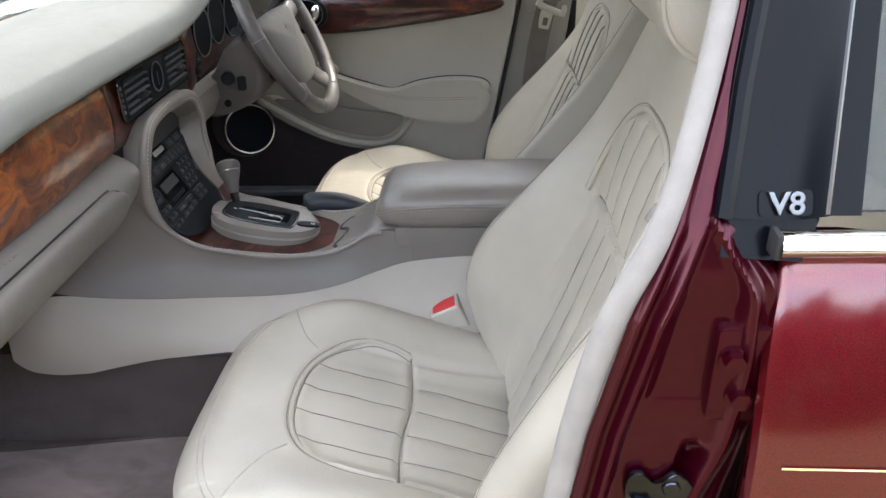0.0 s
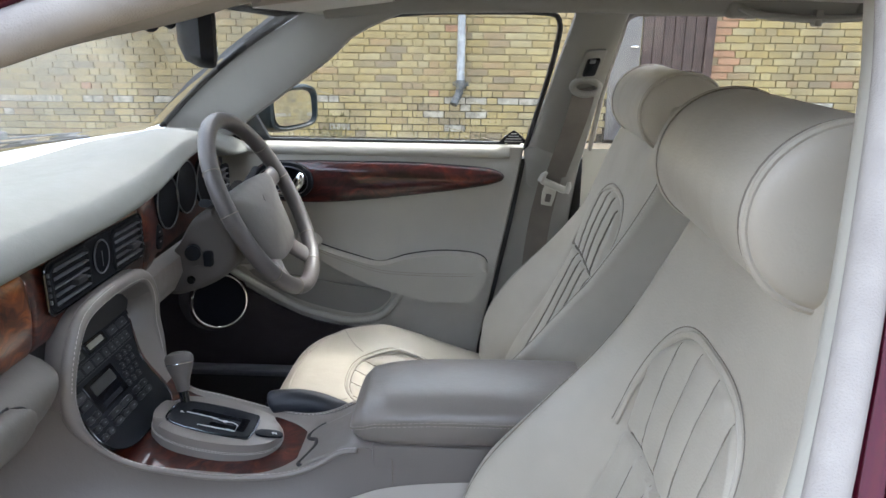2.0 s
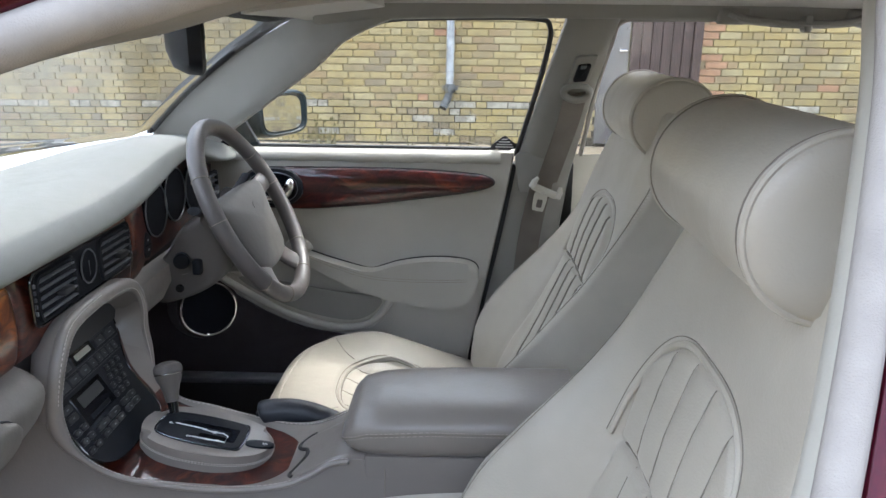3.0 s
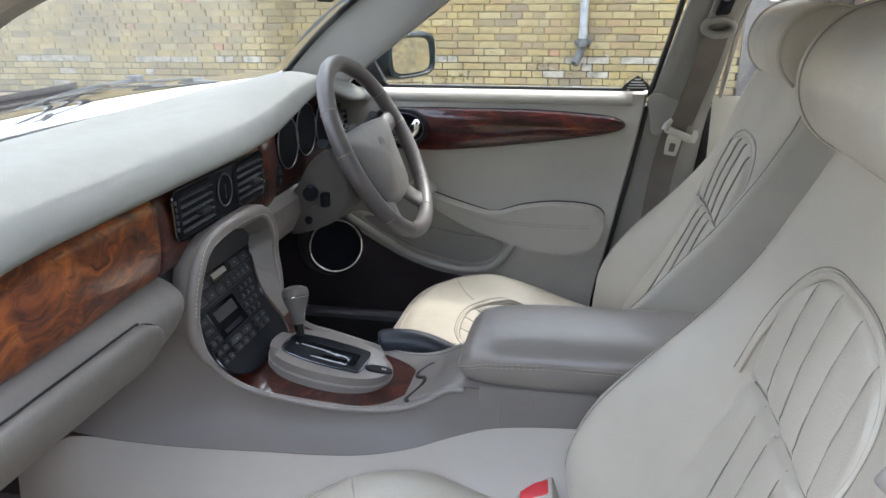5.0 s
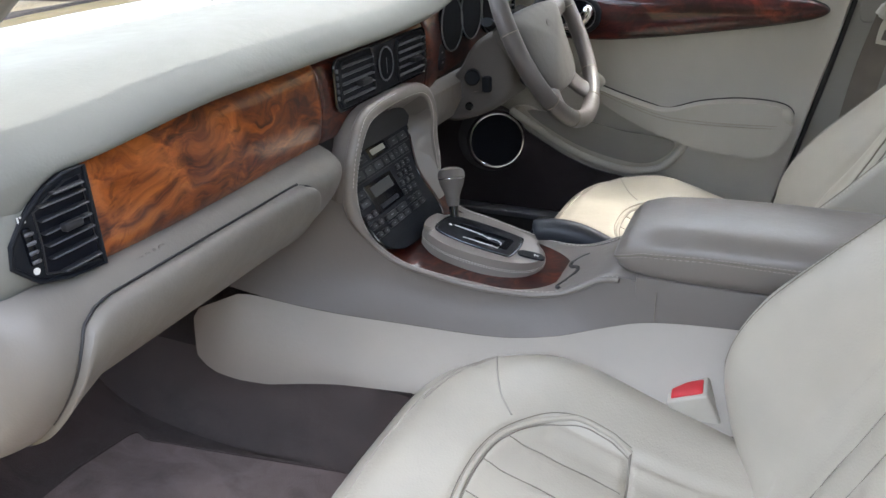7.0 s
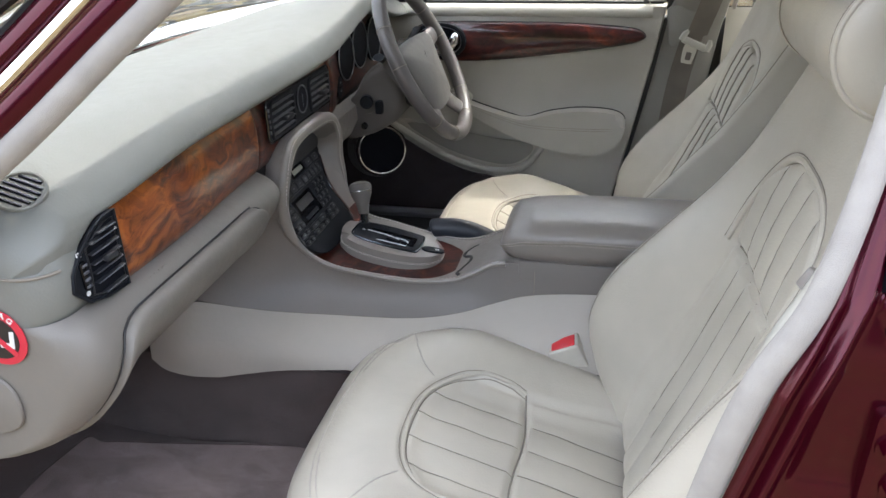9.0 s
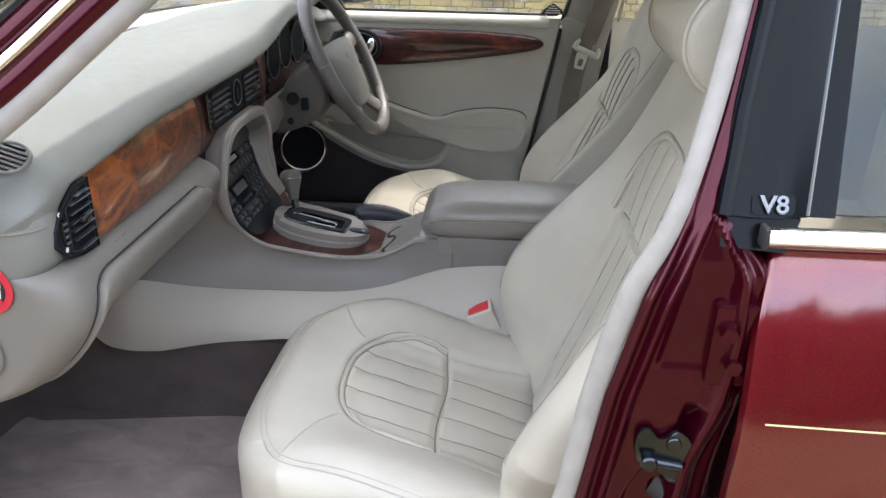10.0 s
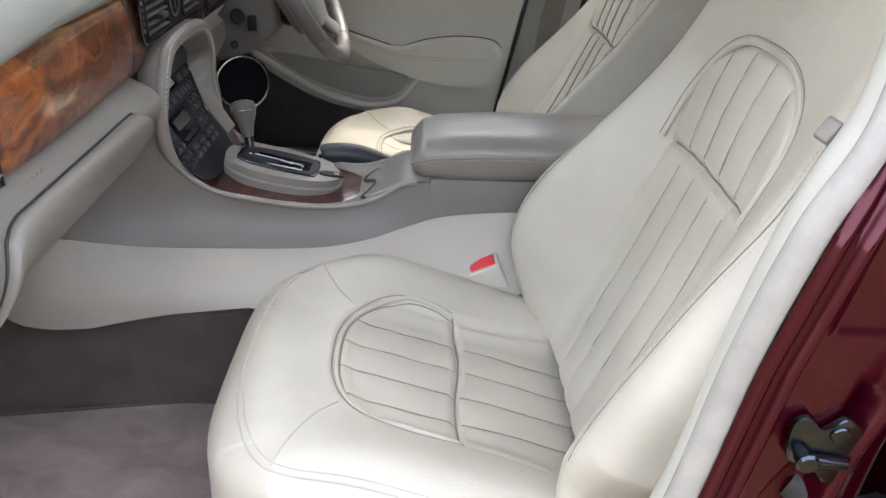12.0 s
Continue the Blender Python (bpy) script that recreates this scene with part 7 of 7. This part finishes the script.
for i, w in enumerate((0.020, 0.017, 0.012, 0.006)):
    part("print_bar", prism(rect(-w, -0.0012, w, 0.0012), (0.388, 0.6865 - 0.0023 * i, 0.940 + 0.006 * i), (1, 0, 0), (0, -0.45, 0.9), 0.0009), M_PRINT, card)
# body trim below the centre pillar and rear part of the far side
rear_lin = [[(x, 0.695 - 0.01 * math.sin((z - 0.3) * 5), z) for x in (0.545, 0.7, 0.9, 1.2, 1.45)] for z in (0.28, 0.5, 0.7, 0.86, 0.915, 0.925)]
setting("door_rear_driver", grid(rear_lin), M_TRIM_TOP, "pale vinyl rear door lining", "door trim")
setting("sill_driver", box((-0.62, 0.615, 0.25), (0.9, 0.72, 0.385), 0.012, 3), M_RUBBER, "dark inner sill", "sill")
setting("post_foot_driver", box((0.33, 0.675, 0.40), (0.39, 0.74, 0.50), 0.012, 3), M_PAINT, "dark red painted post showing at the door's edge", "car body")
pt = thing("belt_slot_cover", (0.455, 0.675, 0.90), "grey-beige belt slot cover on the centre pillar", "trim cover")
part("cover", prism(rect(-0.034, -0.045, 0.034, 0.045, 0.012), (0.450, 0.678, 0.888), (1, 0, 0.15), (-0.15, 0, 1), 0.004, 0.003), M_GREYTRIM, pt)

# ---- mirrors, wipers, bonnet ----
mir = thing("door_mirror", (-0.16, 0.83, 0.95), "dark body-coloured door mirror on the driver's side", "mirror")
mo = oval(0.086, 0.050, 36, 4.0)
m_ax, m_n = Vector((0.43, 0.90, 0)).normalized(), Vector((0.90, -0.43, 0.06)).normalized()
m_up = m_n.cross(m_ax)
mr = []
for k, (d, s) in enumerate(((0.004, 0.84), (0.000, 0.90), (-0.006, 0.97), (-0.004, 1.06), (0.010, 1.14), (0.045, 1.12), (0.085, 0.95), (0.115, 0.66), (0.125, 0.2))):
    mr.append([Vector((-0.148, 0.872, 0.987)) - m_n * d + m_ax * (a * s) + Vector((0, 0, b * s)) for a, b in mo])
part("shell", loft(mr), M_MIRRORSHELL, mir, "dark glossy mirror shell")
part("glass", prism([(a * 0.84, b * 0.84) for a, b in mo], Vector((-0.148, 0.872, 0.987)) + m_n * -0.002, m_ax, m_up, 0.0010), M_MIRROR, mir, "silvered mirror glass")
part("foot", loft([[Vector((-0.285 + 0.045 * t + a * 0.045, 0.725 + 0.13 * t, 0.958 + 0.020 * t + b * (0.032 + 0.010 * t))) for a, b in oval(1, 1, 20, 3)] for t in (0, 0.4, 0.8, 1.0)]), M_MIRRORSHELL, mir)
part("corner_plate", prism([(-0.29, 0.928), (-0.16, 0.928), (-0.20, 1.0)], (0, 0.712, 0), (1, 0, 0), (0, 0, 1), 0.012, 0.004), M_BLACK, mir, "black window corner plate")
rvm = thing("rear_view_mirror", (-0.05, 0.0, 1.18), "black interior rear-view mirror", "mirror")
rr = []
r_ax, r_n = Vector((-0.36, 0.93, 0)), Vector((0.93, 0.36, -0.05)).normalized()
r_c = Vector((-0.072, 0.092, 1.176))
for k, (d, s) in enumerate(((0.0, 0.95), (0.004, 1.0), (0.020, 0.99), (0.038, 0.82), (0.046, 0.4))):
    rr.append([r_c - r_n * d + r_ax * (a * s) + Vector((0, 0, b * s)) for a, b in oval(0.138, 0.050, 40, 3.4)])
part("case", loft(rr), M_BLACK, rvm, "black mirror case")
part("glass", prism(oval(0.130, 0.044, 36, 3.4), r_c + r_n * 0.0005, r_ax, (0, 0, 1), 0.001), M_MIRROR, rvm)
part("arm", tube(curve([(-0.120, 0.072, 1.185), (-0.130, 0.04, 1.20), (-0.135, 0.02, 1.232)], 4), 0.009, 10), M_BLACK, rvm)
part("ball", rod((-0.125, 0.02, 1.186), (-0.115, -0.01, 1.184), 0.011, None, 14, 0.002), M_BLACK, rvm)

wip = thing("wiper", (-0.60, 0.15, 0.93), "silver-grey windscreen wiper parked at the screen's base", "wiper")
run = curve([(-0.616, 0.075, 0.966), (-0.582, 0.215, 0.986), (-0.566, 0.35, 0.981), (-0.505, 0.54, 0.968)], 8)
part("blade", tube([p + Vector((0.006, 0, -0.007)) for p in run], 0.0024, 6), M_RUBBER, wip, "black wiper blade")
part("spine", tube(run, 0.0022, 6), M_WIPER, wip, "grey spine")
part("arm", tube(curve([(-0.622, 0.13, 0.968), (-0.602, 0.22, 0.978), (-0.574, 0.345, 0.988)], 5), 0.0030, 8, False, 0.6), M_WIPER, wip, "grey arm")
part("clip", box((-0.580, 0.335, 0.980), (-0.560, 0.360, 0.994), 0.003), M_WIPER, wip)
part("pivot", rod((-0.612, 0.150, 0.958), (-0.612, 0.150, 0.974), 0.009, None, 14, 0.004), M_BLACK, wip, "black pivot cap")
cowl = [[(screen(u / 10, 0).x - d, u / 10 * 0.74, 0.885 - d * 0.10) for u in range(-10, 11)] for d in (0.0, 0.06, 0.11)]
setting("cowl", grid(cowl), M_BLACK, "black plastic cowl under the wipers", "cowl")
bon = []
for i in range(17):
    x = -0.655 - 1.20 * i / 16
    w = 0.70 - 0.05 * i / 16
    row = []
    for u in range(-14, 15):
        t = u / 14
        flute_ = 0.018 * math.exp(-(t / 0.32) ** 2) + 0.010 * math.exp(-((abs(t) - 0.75) / 0.14) ** 2)
        row.append((x + 0.13 * abs(t) ** 2.4 * (1 - i / 16), w * t, 0.926 - 0.17 * (i / 16) ** 1.6 + flute_ - 0.10 * abs(t) ** 5))
    bon.append(row)
setting("bonnet", grid(bon), M_PAINT, "dark red metallic bonnet", "bonnet")

# ---- yard: brick wall, drainpipe, doors, planting behind the camera ----
WY = 7.0
wall = setting("wall_yard", box((-14, WY + 0.012, 0.0), (22, WY + 0.40, 4.2)), M_MORTAR, "weathered yellow stock brick yard wall", "brick wall")
CO, BL, GAP = 0.0735, 0.225, 0.009


def brick_mesh(name, w, mats):
    bm = box((-w / 2, -0.012, -(CO - GAP) / 2), (w / 2, 0.012, (CO - GAP) / 2), 0.004, 1)
    me = bpy.data.meshes.new(name)
    bm.to_mesh(me)
    bm.free()
    me.materials.append(mats)
    return me


kinds = {}
for nm, mt in (("stock", M_BRICK), ("lime", M_LIMEWASH), ("red", M_REDBRICK)):
    kinds[nm] = [brick_mesh("brick", BL - GAP, mt), brick_mesh("brick", BL / 2 - GAP, mt)]
rnd = random.Random(4)
DOOR_X0, DOOR_X1 = 1.72, 2.72
near, rest = 0, {"stock": [], "lime": [], "red": []}
for c in range(57):
    z = 0.02 + CO * (c + 0.5)
    x = -13.9 + (0.5 if c % 2 else 0.0) * BL * 0.5
    k = c % 2
    while x < 21.8:
        half = rnd.random() < 0.10 or (k + int(x * 3)) % 5 == 0
        w = BL / 2 if half else BL
        cx = x + w / 2
        x += w
        if DOOR_X0 - 0.02 < cx < DOOR_X1 + 0.02 and z < 2.2:
            continue
        white = 0.39 < z < 0.455 or (z < 0.42 and abs(cx - 0.15) < 0.28 and rnd.random() < 0.45) or (z < 0.45 and rnd.random() < 0.08 * (0.5 + 0.5 * noise.noise(Vector((cx * 0.8, z * 2, 0)))))
        white = white and rnd.random() < (0.75 if noise.noise(Vector((cx * 0.9, 3.0, 0))) > 0 else 0.30)
        beside = DOOR_X1 < cx < DOOR_X1 + 0.25 and z > 0.4
        kd = "lime" if white else ("red" if (beside and rnd.random() < 0.7) or rnd.random() < 0.010 else "stock")
        d = rnd.uniform(-0.003, 0.004)
        if -1.05 < cx < 0.75 and 0.30 < z < 1.60 and near < 300:
            ob = new("brick", kinds[kd][1 if half else 0])
            ob.location = (cx, WY + 0.006 + d, z)
            ob.rotation_euler = (0, rnd.uniform(-0.008, 0.008), 0)
            ob.parent = wall
            near += 1
        else:
            rest[kd].append((cx, WY + 0.006 + d, z, w - GAP))
for kd, rows in rest.items():
    verts, faces = [], []
    for cx, cy, cz, w in rows:
        o = len(verts)
        a, h, b = w / 2, (CO - GAP) / 2, 0.003
        for yy, s in ((0.012, 0.0), (-0.009, 0.0), (-0.012, b)):
            verts += [(cx - a + s, cy + yy, cz - h + s), (cx + a - s, cy + yy, cz - h + s), (cx + a - s, cy + yy, cz + h - s), (cx - a + s, cy + yy, cz + h - s)]
        for r in (0, 4):
            faces += [tuple(o + r + i for i in (k, (k + 1) % 4, 4 + (k + 1) % 4, 4 + k)) for k in range(4)]
        faces.append((o + 8, o + 9, o + 10, o + 11))
    me = bpy.data.meshes.new("bricks")
    me.from_pydata(verts, [], faces)
    me.materials.append({"stock": M_BRICK, "lime": M_LIMEWASH, "red": M_REDBRICK}[kd])
    ob = new("brickwork", me)
    ob.parent = wall
    tagged(ob, kind="stuff")

PX = 0.165
pipe = thing("drainpipe", (PX, WY, 0.5), "grey painted iron drainpipe with a stained kicked shoe", "drainpipe")
part("pipe", tube([(PX, WY - 0.07, 4.2), (PX, WY - 0.07, 0.60)], 0.040, 16), M_PIPE, pipe)
part("shoe", tube(curve([(PX, WY - 0.07, 0.60), (PX - 0.02, WY - 0.08, 0.50), (PX - 0.07, WY - 0.14, 0.40)], 5), 0.041, 14), M_PIPE_DK, pipe, "rust-stained dark shoe")
part("shoe_mouth", tube([(PX - 0.071, WY - 0.141, 0.398), (PX - 0.0715, WY - 0.1415, 0.397)], 0.034, 14), M_RUBBER, pipe)
for z in (0.60, 1.9, 3.2):
    m = M_PIPE_DK if z < 1 else M_PIPE
    part("collar", rod((PX, WY - 0.07, z - 0.045), (PX, WY - 0.07, z + 0.045), 0.052, None, 16, 0.008), m, pipe)
    part("bracket", box((PX - 0.085, WY - 0.05, z - 0.022), (PX + 0.085, WY - 0.01, z + 0.022), 0.006), m, pipe)

gate = thing("yard_door", (2.3, WY, 0), "dark brown boarded timber door in a dark frame", "door")
for i in range(6):
    part("board", box((2.02 + 0.105 * i, WY - 0.035, 0.04), (2.12 + 0.105 * i, WY - 0.005, 2.1), 0.006, 1), M_OAKDARK, gate)
part("frame", box((2.65, WY - 0.06, 0.0), (2.74, WY + 0.02, 2.2), 0.006), M_OAKDARK, gate)
part("frame", box((1.70, WY - 0.06, 2.1), (2.74, WY + 0.02, 2.2), 0.006), M_OAKDARK, gate)
leaf = thing("pale_door", (1.85, WY, 0), "pale grey painted door leaf beside the timber boards", "door")
part("leaf", box((1.70, WY - 0.04, 0.04), (2.0, WY - 0.002, 2.1), 0.006), M_PALEDOOR, leaf)
part("handle", rod((1.90, WY - 0.06, 1.0), (1.98, WY - 0.06, 1.0), 0.012, None, 12, 0.002), M_CHROME, leaf)

# a strip of gravel bank and weeds at the wall's foot
weed = []
for i in range(90):
    x = rnd.gauss(-1.22, 0.10) if i < 26 else rnd.uniform(-6, 6)
    h = rnd.uniform(0.05, 0.30) if i < 26 else rnd.uniform(0.03, 0.12)
    b = Vector((x, WY - 0.06 - rnd.random() * 0.1, 0))
    t = b + Vector((rnd.gauss(0, 0.1), rnd.gauss(0, 0.05), h))
    s = Vector((0.008, 0.0, 0))
    weed.append(([b - s, b + s, t], [(0, 1, 2)]))
    weed.append(([t - Vector((0.012, 0, 0.01)), t + Vector((0.012, 0.01, 0)), t + Vector((0, 0, 0.035))], [(0, 1, 2)]))
setting("weeds", join(*weed), M_WEED, "sparse weeds at the wall's foot", "weeds", False, "stuff")


# trees and hedge across the yard behind the viewer, met only in reflections
def tree(x, y, h, label):
    t = thing("tree", (x, y, 0), label, "tree", "trees across the yard")
    p = curve([(x, y, 0), (x + 0.1, y, h * 0.2), (x - 0.1, y + 0.1, h * 0.45), (x, y, h * 0.75)], 4)
    part("trunk", tube(p, [0.17 * (1 - 0.8 * i / len(p)) for i in range(len(p))], 8), M_BARK, t)
    for k in range(7):
        a = k * 2.4
        tip = Vector((x + math.cos(a) * h * 0.20, y + math.sin(a) * h * 0.20, h * (0.60 + 0.04 * k)))
        part("limb", tube([p[len(p) // 2], tip], [0.06, 0.02], 6), M_BARK, t)
    verts, faces = [], []
    for i in range(5200):
        u = Vector((rnd.gauss(0, 1), rnd.gauss(0, 1), rnd.gauss(0, 1))).normalized()
        r = rnd.uniform(0.55, 1.0) * (0.8 + 0.35 * noise.noise(u * 2.2 + Vector((x, y, 0))))
        c = Vector((x, y, h * 0.74)) + Vector((u.x * h * 0.30, u.y * h * 0.30, u.z * h * 0.26)) * r
        a = Vector((rnd.gauss(0, 1), rnd.gauss(0, 1), rnd.gauss(0, 1))).normalized() * h * 0.022
        b = Vector((rnd.gauss(0, 1), rnd.gauss(0, 1), rnd.gauss(0, 1))).normalized() * h * 0.022
        o = len(verts)
        verts += [tuple(c - a), tuple(c + b), tuple(c + a), tuple(c - b)]
        faces.append((o, o + 1, o + 2, o + 3))
    me = bpy.data.meshes.new("crown")
    me.from_pydata(verts, [], faces)
    me.materials.append(M_LEAF)
    cr = new("crown", me)
    cr.parent = t
    cr.matrix_parent_inverse = Matrix.Translation(t.location).inverted()


# a tall hedge added behind the viewer, to hold back low sky light
verts, faces = [], []
for i in range(42000):
    x = rnd.uniform(-26, 26)
    top = 5.0 + 1.4 * noise.noise(Vector((x * 0.35, 0, 3.0))) + 0.6 * noise.noise(Vector((x * 1.3, 0, 7.0)))
    c = Vector((x, -15 + rnd.gauss(0, 0.6), top * rnd.random() ** 0.85))
    a = Vector((rnd.gauss(0, 1), rnd.gauss(0, 1), rnd.gauss(0, 1))).normalized() * 0.19
    b = Vector((rnd.gauss(0, 1), rnd.gauss(0, 1), rnd.gauss(0, 1))).normalized() * 0.15
    o = len(verts)
    verts += [tuple(c - a), tuple(c + b), tuple(c + a), tuple(c - b)]
    faces.append((o, o + 1, o + 2, o + 3))
core = []
for i in range(105):
    x = -26 + 0.5 * i
    top = 4.5 + 1.4 * noise.noise(Vector((x * 0.35, 0, 3.0))) + 0.6 * noise.noise(Vector((x * 1.3, 0, 7.0)))
    core.append([(x, -15.5, 0.0), (x, -15.3, top * 0.5), (x, -15.5, top), (x, -16.2, top), (x, -16.2, 0.0)])
verts, faces = join((verts, faces), grid(core))
setting("hedge", (verts, faces), M_LEAF, "unseen tall green hedge added to block low sky and fill reflections", "hedge", False, "stuff")
for x, y, h in ((13.8, -14.5, 9), (19.5, -14.0, 10)):
    tree(x, y, h, "tall leafy green tree across the yard")
